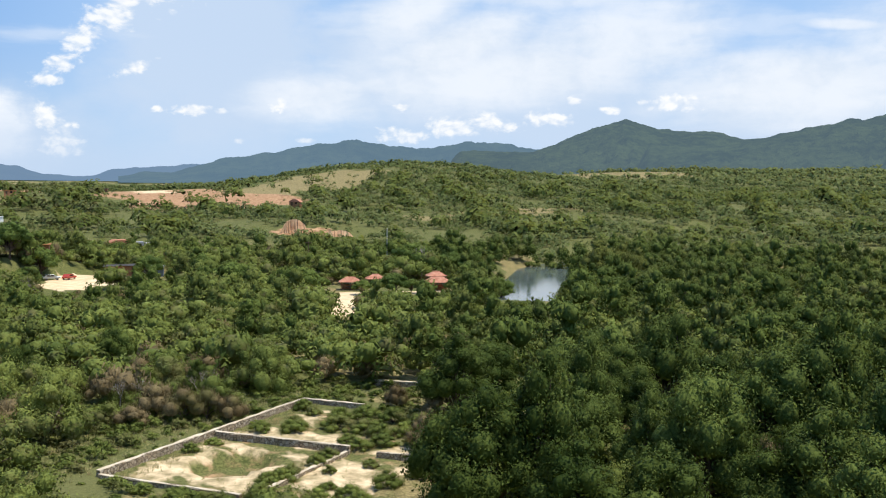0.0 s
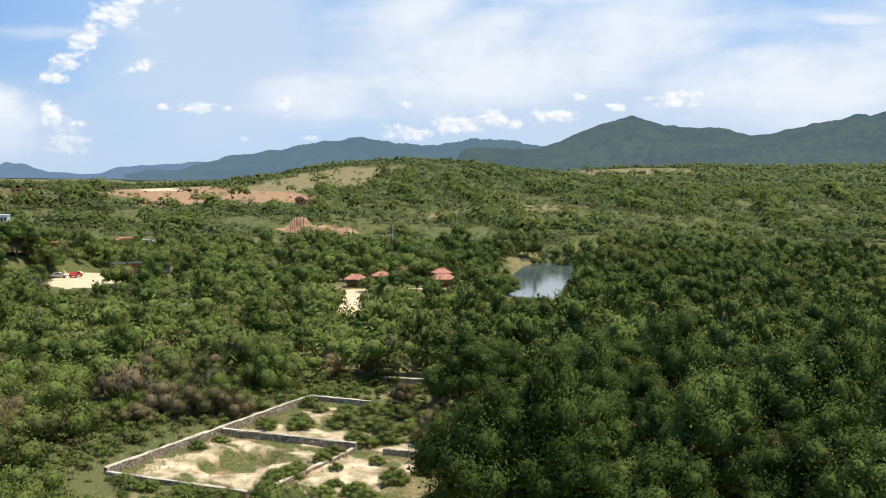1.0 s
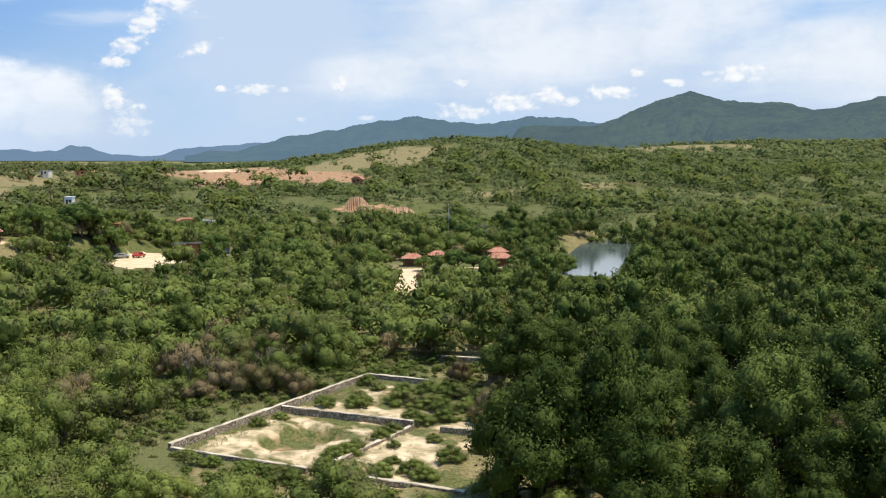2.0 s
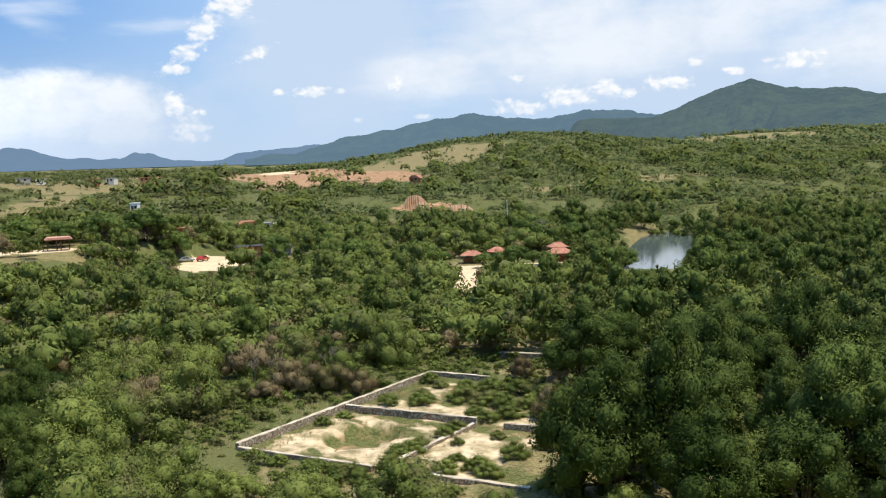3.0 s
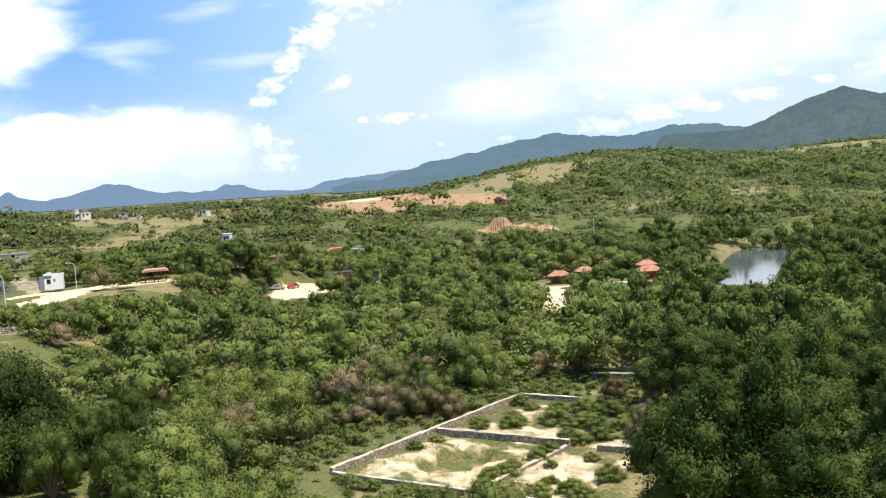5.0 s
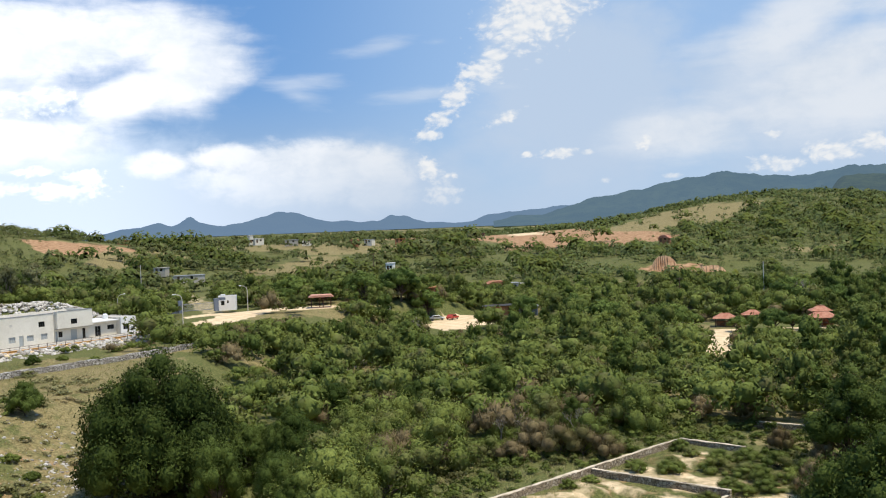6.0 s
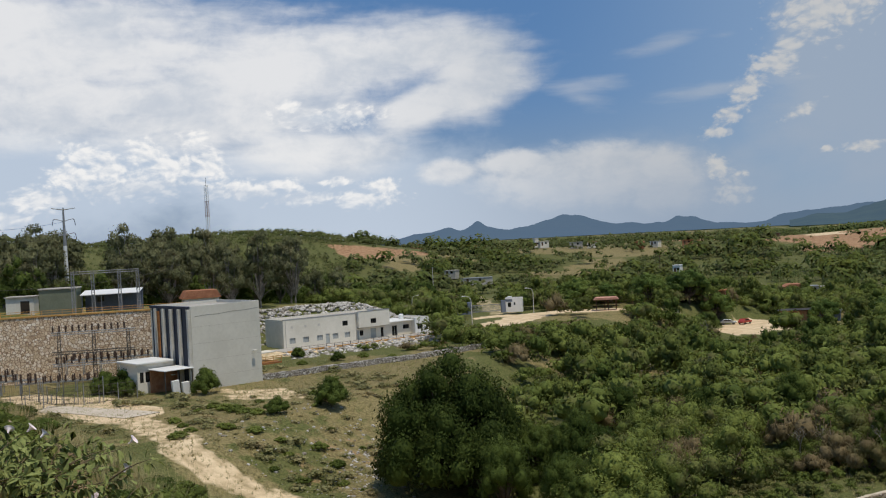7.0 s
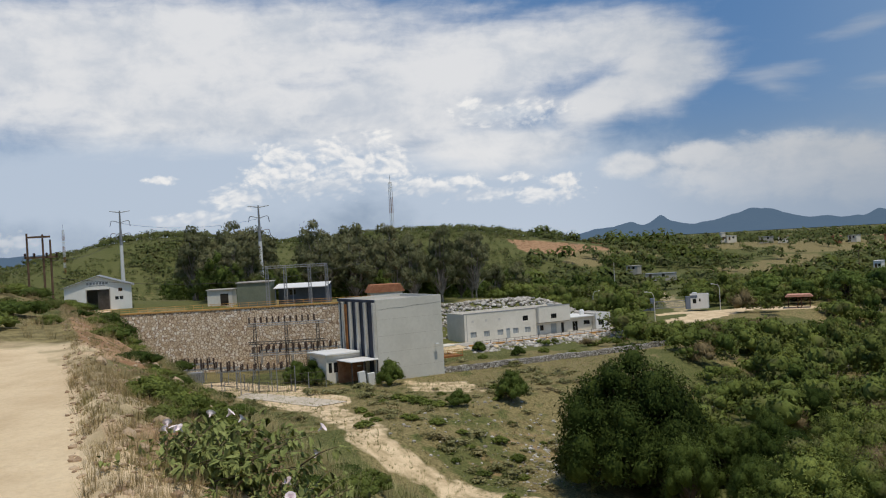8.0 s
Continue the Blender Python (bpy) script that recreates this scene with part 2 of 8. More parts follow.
def leaf_material(name, dark, light, dry=None, dryness=0.0, through=0.25, grain=4.5):
    """Foliage: per-plant and per-leaf tints, dark gaps between leaves painted by noise, light passing through the leaf.
    Sprays are shaded by the lump they sit on.
    """
    mat = bpy.data.materials.new(name)
    mat.use_nodes = True
    N = Nodes(mat.node_tree)
    geo = N.t.nodes.new("ShaderNodeNewGeometry")
    info = N.t.nodes.new("ShaderNodeObjectInfo")
    patch = N.noise(geo.outputs["Position"], 0.13, 3, 0.6)
    f = N.m("MULTIPLY_ADD", info.outputs["Random"], 0.6, N.m("MULTIPLY", geo.outputs["Random Per Island"], 0.25))
    f = N.m("MULTIPLY_ADD", N.m("SUBTRACT", patch, 0.5), 2.3, N.m("ADD", f, 0.08), clamp=True)
    col = N.mix(f, dark, light)
    # fine noise darkens the colour, standing in for shaded gaps between leaves
    gap_noise = N.noise(geo.outputs["Position"], grain, 3, 0.65)
    col = N.mix(N.step(gap_noise, 0.35, 0.6, 0.45, 0.0), col, tuple(c * 0.55 for c in dark))
    if dry:
        d = N.m("MULTIPLY", N.step(N.noise(geo.outputs["Position"], 0.23, 2, 0.5), 0.52, 0.68), dryness)
        col = N.mix(d, col, dry)
    lump = N.t.nodes.new("ShaderNodeAttribute")
    lump.attribute_name = "lump"
    turned = N.t.nodes.new("ShaderNodeVectorTransform")
    turned.vector_type, turned.convert_from, turned.convert_to = "NORMAL", "OBJECT", "WORLD"
    N.put(turned.inputs[0], lump.outputs["Vector"])
    way = N.moved(turned.outputs[0], N.scaled(geo.outputs["Normal"], (0.55, 0.55, 0.55)))
    unit = N.t.nodes.new("ShaderNodeVectorMath")
    unit.operation = "NORMALIZE"
    N.put(unit.inputs[0], way)
    b = N.add("ShaderNodeBsdfPrincipled", Roughness=0.7)
    b.inputs["Specular IOR Level"].default_value = 0.08
    N.put(b.inputs["Base Color"], col)
    N.put(b.inputs["Normal"], unit.outputs[0])
    tr = N.add("ShaderNodeBsdfTranslucent")
    N.put(tr.inputs["Color"], N.mix(0.5, col, (light[0] * 1.2, light[1] * 1.25, light[2] * 0.6)))
    N.put(tr.inputs["Normal"], unit.outputs[0])
    s = N.add("ShaderNodeMixShader", Fac=through)
    N.t.links.new(b.outputs[0], s.inputs[1])
    N.t.links.new(tr.outputs[0], s.inputs[2])
    o = N.t.nodes.new("ShaderNodeOutputMaterial")
    N.t.links.new(s.outputs[0], o.inputs[0])
    return mat


LEAF_FOREST = leaf_material("forest_leaf", (0.040, 0.067, 0.013), (0.156, 0.207, 0.049))
LEAF_BUSH = leaf_material("bush_leaf", (0.091, 0.126, 0.029), (0.280, 0.328, 0.083), (0.158, 0.131, 0.071), 0.55)
LEAF_EUC = leaf_material("eucalyptus_leaf", (0.114, 0.129, 0.063), (0.301, 0.306, 0.161), (0.208, 0.166, 0.103), 0.4)
LEAF_FAR = leaf_material("distant_leaf", (0.099, 0.135, 0.045), (0.273, 0.313, 0.122), (0.187, 0.159, 0.085), 0.3, grain=1.0)
LEAF_BROAD = leaf_material("broad_leaf", (0.081, 0.131, 0.033), (0.230, 0.299, 0.074))
LEAF_DRY = leaf_material("dry_leaf", (0.144, 0.108, 0.055), (0.298, 0.235, 0.125), (0.144, 0.163, 0.048), 0.5, through=0.2)
LEAF_WILLOW = leaf_material("willow_leaf", (0.098, 0.117, 0.029), (0.215, 0.234, 0.058))
LEAF_MIXED = leaf_material("valley_tree_leaf", (0.059, 0.090, 0.022), (0.194, 0.230, 0.059), (0.144, 0.135, 0.054), 0.35)
LEAF_SHADE = leaf_material("shade_tree_leaf", (0.03, 0.052, 0.011), (0.105, 0.14, 0.03), through=0.15)
LEAF_STRAW = leaf_material("straw_blade", (0.250, 0.188, 0.094), (0.525, 0.413, 0.225), (0.175, 0.188, 0.062), 0.5, grain=20.0)
LEAF_HILL = leaf_material("hill_leaf", (0.073, 0.099, 0.033), (0.191, 0.218, 0.079), (0.191, 0.157, 0.090), 0.45, grain=1.2)
LEAF_GRASS = leaf_material("grass_blade", (0.217, 0.225, 0.093), (0.497, 0.450, 0.232), (0.528, 0.404, 0.232), 0.7, grain=14.0)
BARK = speckled((0.07, 0.05, 0.035), (0.17, 0.13, 0.1), 3.0, 0.95, 0.02, name="bark")
BARK_PALE = speckled((0.2, 0.17, 0.14), (0.42, 0.37, 0.32), 3.0, 0.95, 0.02, name="pale_bark")


# ---------------------------------------------------------------- mesh helpers


def mesh_object(name, verts, faces, mat, parent=None, smooth=False):
    me = bpy.data.meshes.new(name)
    me.from_pydata([tuple(v) for v in verts], [], [tuple(f) for f in faces])
    me.update()
    if mat is not None:
        for one in (mat if isinstance(mat, (list, tuple)) else [mat]):
            me.materials.append(one)
    if smooth:
        me.polygons.foreach_set("use_smooth", [True] * len(me.polygons))
    ob = new(name, me)
    if parent is not None:
        ob.parent = parent
    return ob


def triangles(name, V, F, mat, parent=None, lump=None):
    """A mesh of triangles straight from arrays, with the outward way of the leafy lump at each corner."""
    V, F = np.asarray(V, np.float32), np.asarray(F, np.int32)
    me = bpy.data.meshes.new(name)
    me.vertices.add(len(V))
    me.vertices.foreach_set("co", V.ravel())
    me.loops.add(F.size)
    me.loops.foreach_set("vertex_index", F.ravel())
    me.polygons.add(len(F))
    me.polygons.foreach_set("loop_start", np.arange(0, F.size, 3, dtype=np.int32))
    me.update(calc_edges=True)
    if lump is not None:
        me.attributes.new("lump", "FLOAT_VECTOR", "POINT").data.foreach_set("vector", np.asarray(lump, np.float32).ravel())
    me.materials.append(mat)
    ob = new(name, me)
    if parent is not None:
        ob.parent = parent
    return ob


def part(name, bm, mat, parent, label=""):
    me = bpy.data.meshes.new(name)
    bm.normal_update()
    bm.to_mesh(me)
    bm.free()
    me.materials.append(mat)
    ob = new(name, me)
    ob.parent = parent
    return tagged(ob, label)


def box(bm, x0, x1, y0, y1, z0, z1, bevel=0.0):
    got = bmesh.ops.create_cube(bm, size=1.0)
    vs = got["verts"]
    for v in vs:
        v.co = Vector((x0 + (v.co.x + 0.5) * (x1 - x0), y0 + (v.co.y + 0.5) * (y1 - y0), z0 + (v.co.z + 0.5) * (z1 - z0)))
    if bevel:
        es = list({e for v in vs for e in v.link_edges})
        bmesh.ops.bevel(bm, geom=es, offset=bevel, segments=1, affect="EDGES")
    return bm


def boxed(*args):
    bm = bmesh.new()
    return box(bm, *args)


def rod(bm, a, b, r0, r1=None, sides=8, caps=True):
    """A tapered round bar from a to b."""
    a, b = Vector(a), Vector(b)
    r1 = r0 if r1 is None else r1
    q = (b - a).to_track_quat("Z", "Y")
    rings = []
    for c, r in ((a, r0), (b, r1)):
        rings.append([bm.verts.new(c + q @ Vector((r * math.cos(k * math.tau / sides), r * math.sin(k * math.tau / sides), 0))) for k in range(sides)])
    for k in range(sides):
        bm.faces.new((rings[0][k], rings[0][(k + 1) % sides], rings[1][(k + 1) % sides], rings[1][k]))
    if caps:
        bm.faces.new(rings[0][::-1])
        bm.faces.new(rings[1])
    return bm


def rodded(*segments, sides=8):
    bm = bmesh.new()
    for s in segments:
        rod(bm, *s, sides=sides)
    return bm


def thing(name, m, label, category, group="", kind=""):
    ob = new(name)
    ob.matrix_world = m
    return tagged(ob, label, category, group, kind)


def spot(turn, d, z):
    a = radians(turn)
    return Vector((-math.sin(a) * d, math.cos(a) * d, z))


# ---------------------------------------------------------------- the lie of the land


def smooth(lo, hi, v):
    t = np.clip((v - lo) / (hi - lo), 0, 1)
    return t * t * (3 - 2 * t)


def way_off(x, y, line):
    """Distance from a polyline."""
    best = np.full(np.shape(x), 1e9)
    for (x0, y0), (x1, y1) in zip(line[:-1], line[1:]):
        dx, dy = x1 - x0, y1 - y0
        t = np.clip(((x - x0) * dx + (y - y0) * dy) / (dx * dx + dy * dy), 0, 1)
        best = np.minimum(best, np.hypot(x - x0 - t * dx, y - y0 - t * dy))
    return best


WAVES = np.random.RandomState(5).uniform(-1, 1, (24, 3))


def rolls(x, y, size):
    """Gentle unevenness of about that size, between -1 and 1."""
    if np.size(x) < 500:
        k = np.arange(len(WAVES)) % 4
        at = (np.multiply.outer(x, WAVES[:, 0]) + np.multiply.outer(y, WAVES[:, 1])) * ((1.0 + k * 0.9) / size) * 4 + WAVES[:, 2] * 9
        return (np.sin(at) / (1 + k)).sum(-1) / 6.0
    s = np.zeros(np.shape(x))
    for k, (a, b, c) in enumerate(WAVES):
        f = (1.0 + (k % 4) * 0.9) / size
        s = s + np.sin((a * x + b * y) * f * 4 + c * 9) / (1 + (k % 4))
    return s / 6.0


ROAD_DIR, ROAD_SIDE = (-0.8746, 0.4848), (0.4848, 0.8746)
WALL_A, WALL_B = (-160.0, 101.5), (-126.0, 129.5)      # retaining wall
# name: turn, distance, height, spread across, spread along
HILLS = [(-6.5, 960, 25, 88, 170), (-20, 1450, 20, 190, 210), (-38, 2000, 52, 420, 420), (55.5, 470, 24, 56, 80),
         (39.5, 560, 15, 56, 90), (48, 600, 9, 120, 90), (70, 520, 3, 80, 90), (-14.5, 900, 9, 70, 140), (24, 640, 2, 90, 60), (0, 860, 2, 60, 100), (-1.8, 425, 4.5, 24, 20)]


def height(x, y):
    x, y = np.asarray(x, float), np.asarray(y, float)
    d = np.hypot(x, y)
    z = -1.6 + 14.2 * smooth(270, 640, d) - 9.0 * smooth(1000, 2400, d)
    for a, r, h, across, along in HILLS:
        ar = radians(a)
        u, v = -math.sin(ar), math.cos(ar)
        out, side = x * u + y * v - r, x * v - y * u
        z = z + h * np.exp(-(out / along) ** 2 / 2 - (side / across) ** 2 / 2)
    z = z + rolls(x, y, 160) * 2.2 * smooth(300, 600, d)
    # river bed
    river = way_off(x, y, [(58, 225), (70, 262), (84, 300), (130, 360), (230, 450), (420, 760)])
    z = z - 3.2 * smooth(15, 8.5, river) * smooth(700, 400, d)
    # the level of the power station
    shelf = smooth(-62, -79, x) * smooth(40, 62, y) * smooth(420, 290, d)
    z = z * (1 - shelf) + np.maximum(z, 3.6) * shelf
    # the upper road before the offices, with a rocky bank below it
    front = (x + 122.2) * 0.909 - (y - 155.4) * 0.419
    road = smooth(12.5, 7.5, front) * smooth(-20, -12, front) * smooth(143, 151, y) * smooth(300, 262, y)
    z = z * (1 - road) + np.maximum(z, 4.5) * road
    # wooded terrace above the retaining wall and behind the offices
    back = np.minimum((x - WALL_A[0]) * -0.6357 + (y - WALL_A[1]) * 0.7719 - 1.2, 60)
    front = (x + 122.2) * 0.909 - (y - 155.4) * 0.419
    offices = -front - 8.3
    top = 15.0 - 3.6 * smooth(135, 165, y) - 4.0 * smooth(185, 205, y)
    up = smooth(0.0, 1.6, back) * smooth(0, 9, offices) * smooth(258, 225, y + 40 * smooth(-148, -134, x))
    z = np.where((d < 420), z * (1 - up) + np.maximum(z, top) * up, z)
    # the hillside with the road
    s = x * ROAD_SIDE[0] + y * ROAD_SIDE[1]
    u = x * ROAD_DIR[0] + y * ROAD_DIR[1]
    crest = 23.42 - 8.6 * smooth(24, 150, u) + 3.4 * np.exp(-((u - 62) / 26) ** 2 - ((s + 15) / 9) ** 2)
    crest = crest + 1.35 * np.exp(-((u - 44) / 15) ** 2) * smooth(2.0, -4.0, s)
    rough = rolls(x, y, 9) * 0.35 + rolls(x, y, 2.3) * 0.1
    lumps = rolls(x, y, 1.1) * 0.07 + rolls(x + 3, y, 0.45) * 0.03
    bank = crest - 0.3 * np.maximum(s - 0.3, 0) - (0.34 + 0.16 * smooth(14, 22, u)) * np.maximum(s - 1.3, 0) + rough * smooth(0.4, 3, s) + lumps * smooth(0.1, 0.7, s) + 0.06 * np.exp(-((s - 0.4) / 0.3) ** 2)
    bank = bank - 0.12 * (smooth(0.55, 0.1, s) * smooth(-4.6, -4.0, s)) * smooth(26, 18, u) + rough * 0.15
    bank = bank - smooth(24, 18, u) * (0.05 * np.exp(-((s + 0.85) / 0.28) ** 2) + 0.05 * np.exp(-((s + 2.6) / 0.3) ** 2)) + rolls(x, y, 0.8) * 0.018
    bank = bank + 0.25 * np.maximum(-s - 5.0, 0) * smooth(120, 20, u) - 0.12 * np.maximum(-s - 40, 0)
    bank = bank - 60 * smooth(190, 330, u)
    z = np.maximum(z, bank)
    z = z + rolls(x, y, 14) * 0.18 * smooth(30, 60, d)
    # pit and sunk floors of the old foundation
    a, b = foundation_uv(x, y)
    inside = smooth(-0.3, 0.3, a) * smooth(32.2, 31.6, a) * smooth(-0.3, 0.3, b) * smooth(24.3, 23.7, b)
    z = z * (1 - inside) - 1.85 * inside
    pit = smooth(0.2, 0.0, np.hypot((a - 9.6) / 3.6, (b - 7.0) / 3.2) - 1 + rolls(x, y, 6) * 0.25)
    return z - 1.15 * pit + inside * rolls(x, y, 4) * 0.15


FOUND_AT, FOUND_DIR = (-15.95, 88.6), (0.570, 0.8217)      # its left corner and the way along its long wall


def foundation_uv(x, y):
    dx, dy = x - FOUND_AT[0], y - FOUND_AT[1]
    return dx * FOUND_DIR[0] + dy * FOUND_DIR[1], dx * FOUND_DIR[1] - dy * FOUND_DIR[0]


def ground_z(x, y):
    return float(height(np.array([x]), np.array([y]))[0])


TRACK = [(-128, 99), (-112, 95), (-98, 91), (-84, 84.5), (-77, 79.5), (-70.5, 78.5), (-62, 79.5), (-52, 80)]
STATION_ROAD = [(-121, 148), (-116.5, 158), (-103, 187), (-97, 204), (-98, 226), (-96, 236), (-83, 238)]
LANE = [(-83, 238), (-66, 249), (-48, 250), (-30, 256)]
NEAR_ROAD = [(25.28, -18.07), (0.78, -2.6), (-13.6, 5.5), (-18.1, 7.35), (-22.6, 6.6)]
ENTRANCE = [(-100, 222), (-124, 256), (-150, 300), (-175, 340)]
SHED_ROAD = [(-44, 23), (-60, 33), (-110, 62), (-160, 92), (-182, 112)]


def masks(x, y):
    d = np.hypot(x, y)
    n = rolls(x, y, 5) * 1.0 + rolls(x, y, 1.7) * 0.5
    near = way_off(x, y, NEAR_ROAD)
    sand = smooth(2.25, 1.75, near + n * 0.12)
    sand = np.maximum(sand, 0.5 * smooth(4.4, 2.4, near + n * 0.5))
    sand = np.maximum(sand, 0.56 * smooth(3.6, 2.2, way_off(x, y, TRACK) + n * 0.9))
    sand = np.maximum(sand, smooth(6.0, 4.8, way_off(x, y, [(-130, 99), (-114, 96.5), (-101, 93.5)]) + n * 0.5))
    sand = np.maximum(sand, smooth(5.2, 4.2, way_off(x, y, STATION_ROAD) + n * 0.3))
    sand = np.maximum(sand, smooth(1.1, 0.85, np.hypot((x + 105) / 11, (y - 229) / 8) + n * 0.1))
    sand = np.maximum(sand, 0.8 * smooth(2.6, 1.6, way_off(x, y, LANE) + n * 0.4))
    sand = np.maximum(sand, 0.45 * smooth(5, 4, way_off(x, y, ENTRANCE) + n * 0.3))
    sand = np.maximum(sand, 0.7 * smooth(3.0, 1.8, way_off(x, y, SHED_ROAD) + n * 0.5))
    sand = np.maximum(sand, 0.9 * smooth(1.15, 0.8, np.hypot((x + 50) / 9, (y - 254) / 19) + n * 0.25))
    sand = np.maximum(sand, 0.5 * smooth(1.15, 0.7, np.hypot((x + 24) / 12, (y - 256) / 5) + n * 0.3))
    sand = np.maximum(sand, smooth(4, 2.5, way_off(x, y, [(12, 192), (13.5, 208), (17, 226), (36, 228), (45, 238)]) + n))
    sand = np.maximum(sand, smooth(1.1, 0.7, np.hypot((x + 118) / 12, (y - 98) / 7) + n * 0.15))
    a, b = foundation_uv(x, y)
    floor_ = smooth(0, 0.5, a) * smooth(32, 31.5, a) * smooth(0, 0.5, b) * smooth(24, 23.5, b)
    wall_foot = np.minimum(np.minimum(np.abs(b), np.abs(b - 15.3)), np.minimum(np.abs(a - 16.8), np.abs(a - 0.6)))
    sand = np.maximum(sand, floor_ * 0.52 * smooth(-0.3, 0.5, n + 0.75 - 0.7 * smooth(2.2, 0.5, wall_foot) - 0.7 * smooth(19, 24, a)))
    # bare red earth on the far slopes
    pit = smooth(1.15, 0.9, np.hypot((a - 9.6) / 3.7, (b - 7.0) / 3.3) + rolls(x, y, 6) * 0.25)
    sand = sand * (1 - 0.75 * pit)
    earth = smooth(56, 34, way_off(x, y, [(-170, 790), (-95, 770), (-72, 650), (-30, 555)]) + rolls(x, y, 50) * 20)
    cutting = smooth(16, 8, way_off(x, y, [(-150, 830), (-100, 800), (-84, 690)]) + rolls(x, y, 30) * 16)
    sand = np.maximum(sand, cutting * 0.9)
    earth = np.maximum(np.maximum(earth, floor_ * 0.36), pit * 0.4)
    earth = np.maximum(earth, smooth(1.1, 0.7, np.hypot((x + 281) / 24, (y - 438) / 30) + rolls(x, y, 25) * 0.5))
    earth = np.maximum(earth, smooth(1.2, 0.6, np.hypot((x - 8) / 14, (y - 395) / 8) + n * 0.3))
    s = x * ROAD_SIDE[0] + y * ROAD_SIDE[1]
    u = x * ROAD_DIR[0] + y * ROAD_DIR[1]
    earth = np.maximum(earth, smooth(-0.35, 0.25, n + 0.1) * smooth(5, 1.6, s) * smooth(0.2, 0.5, s) * smooth(60, 30, d))
    dry = smooth(-0.1, 0.3, rolls(x, y, 34)) * 0.6
    dry = np.maximum(dry * smooth(420, 330, d), 0.85 * smooth(400, 470, d) * smooth(0.0, 0.3, rolls(x, y, 60)) * smooth(-60, -130, x) * smooth(-0.585, -0.53, x / np.maximum(d, 0.1)))
    dry = np.maximum(dry, smooth(1.2, 0.8, np.hypot((x + 88) / 26, (y - 116) / 34) + n * 0.25) * (0.45 + 0.55 * smooth(-0.3, 0.3, rolls(x, y, 11))))
    sand = np.maximum(sand, 0.55 * smooth(1.1, 0.7, np.hypot((x + 92) / 10, (y - 112) / 6) + n * 0.6))
    earth = np.maximum(earth, 0.34 * smooth(1.2, 0.7, np.hypot((x + 66) / 7, (y - 97) / 16) + n * 0.3))
    dry = np.maximum(dry, 1.0 * smooth(1.2, 0.8, np.hypot((x + 81) / 5, (y - 182) / 9) + n * 0.25))
    dry = np.maximum(dry, smooth(48, 34, way_off(x, y, [(-45, 600), (-10, 640), (24, 700), (36, 790)]) + rolls(x, y, 60) * 26))
    dry = np.maximum(dry, 0.8 * smooth(16, 9, way_off(x, y, [(70, 470), (110, 485), (150, 500)]) + rolls(x, y, 20) * 12))
    dry = np.maximum(dry, 1.0 * smooth(1.2, 0.7, np.hypot((x - 440) / 135, (y - 1330) / 140) + rolls(x, y, 70) * 0.3))
    dry = np.maximum(dry, 0.7 * smooth(1.2, 0.7, np.hypot((x + 200) / 80, (y - 560) / 60) + rolls(x, y, 50) * 0.6))
    dry = np.maximum(dry, smooth(80, 40, d) * smooth(-0.6, 0.2, n) * (0.5 + 0.4 * smooth(3, 0, s)))
    return sand, np.clip(earth, 0, 1), np.clip(dry, 0, 1)


def ground_material():
    mat = bpy.data.materials.new("earth_and_grass")
    mat.use_nodes = True
    N = Nodes(mat.node_tree)
    p = N.t.nodes.new("ShaderNodeNewGeometry").outputs["Position"]

    def mask(name):
        n = N.t.nodes.new("ShaderNodeAttribute")
        n.attribute_name = name
        return n.outputs["Fac"]
    fine, mid, big = N.noise(p, 3.0, 6, 0.65), N.noise(p, 0.5, 5, 0.6), N.noise(p, 0.045, 4, 0.6)
    grain = N.noise(p, 14.0, 4, 0.7)
    green = N.mix(N.step(fine, 0.38, 0.62), (0.065, 0.078, 0.024), (0.16, 0.165, 0.058))
    green = N.mix(N.step(big, 0.4, 0.65, 0.0, 0.6), green, (0.14, 0.14, 0.055))
    straw = N.mix(N.step(fine, 0.35, 0.65), (0.15, 0.125, 0.056), (0.31, 0.255, 0.12))
    sandy = N.mix(N.step(mid, 0.3, 0.7), (0.60, 0.45, 0.275), (0.80, 0.64, 0.42))
    sandy = N.mix(N.step(grain, 0.35, 0.75, 0.0, 0.3), sandy, (0.46, 0.33, 0.2))
    soil = N.mix(N.step(mid, 0.35, 0.65), (0.27, 0.15, 0.08), (0.46, 0.29, 0.165))
    soil = N.mix(N.step(fine, 0.55, 0.75, 0.0, 0.6), soil, (0.2, 0.16, 0.11))

    def by(name, width=0.7):
        return N.step(N.m("MULTIPLY_ADD", N.m("SUBTRACT", mid, 0.5), width, mask(name)), 0.32, 0.62)
    col = N.mix(by("dry", 1.2), green, straw)
    col = N.mix(by("earth", 0.9), col, soil)
    col = N.mix(by("sand", 0.5), col, sandy)
    b = N.add("ShaderNodeBsdfPrincipled", Roughness=0.95)
    b.inputs["Specular IOR Level"].default_value = 0.1
    N.put(b.inputs["Base Color"], col)
    bump = N.add("ShaderNodeBump", Strength=0.8, Distance=0.06, Height=N.m("ADD", fine, N.m("MULTIPLY", grain, 0.4)))
    N.put(b.inputs["Normal"], bump.outputs[0])
    o = N.t.nodes.new("ShaderNodeOutputMaterial")
    N.t.links.new(b.outputs[0], o.inputs[0])
    return mat


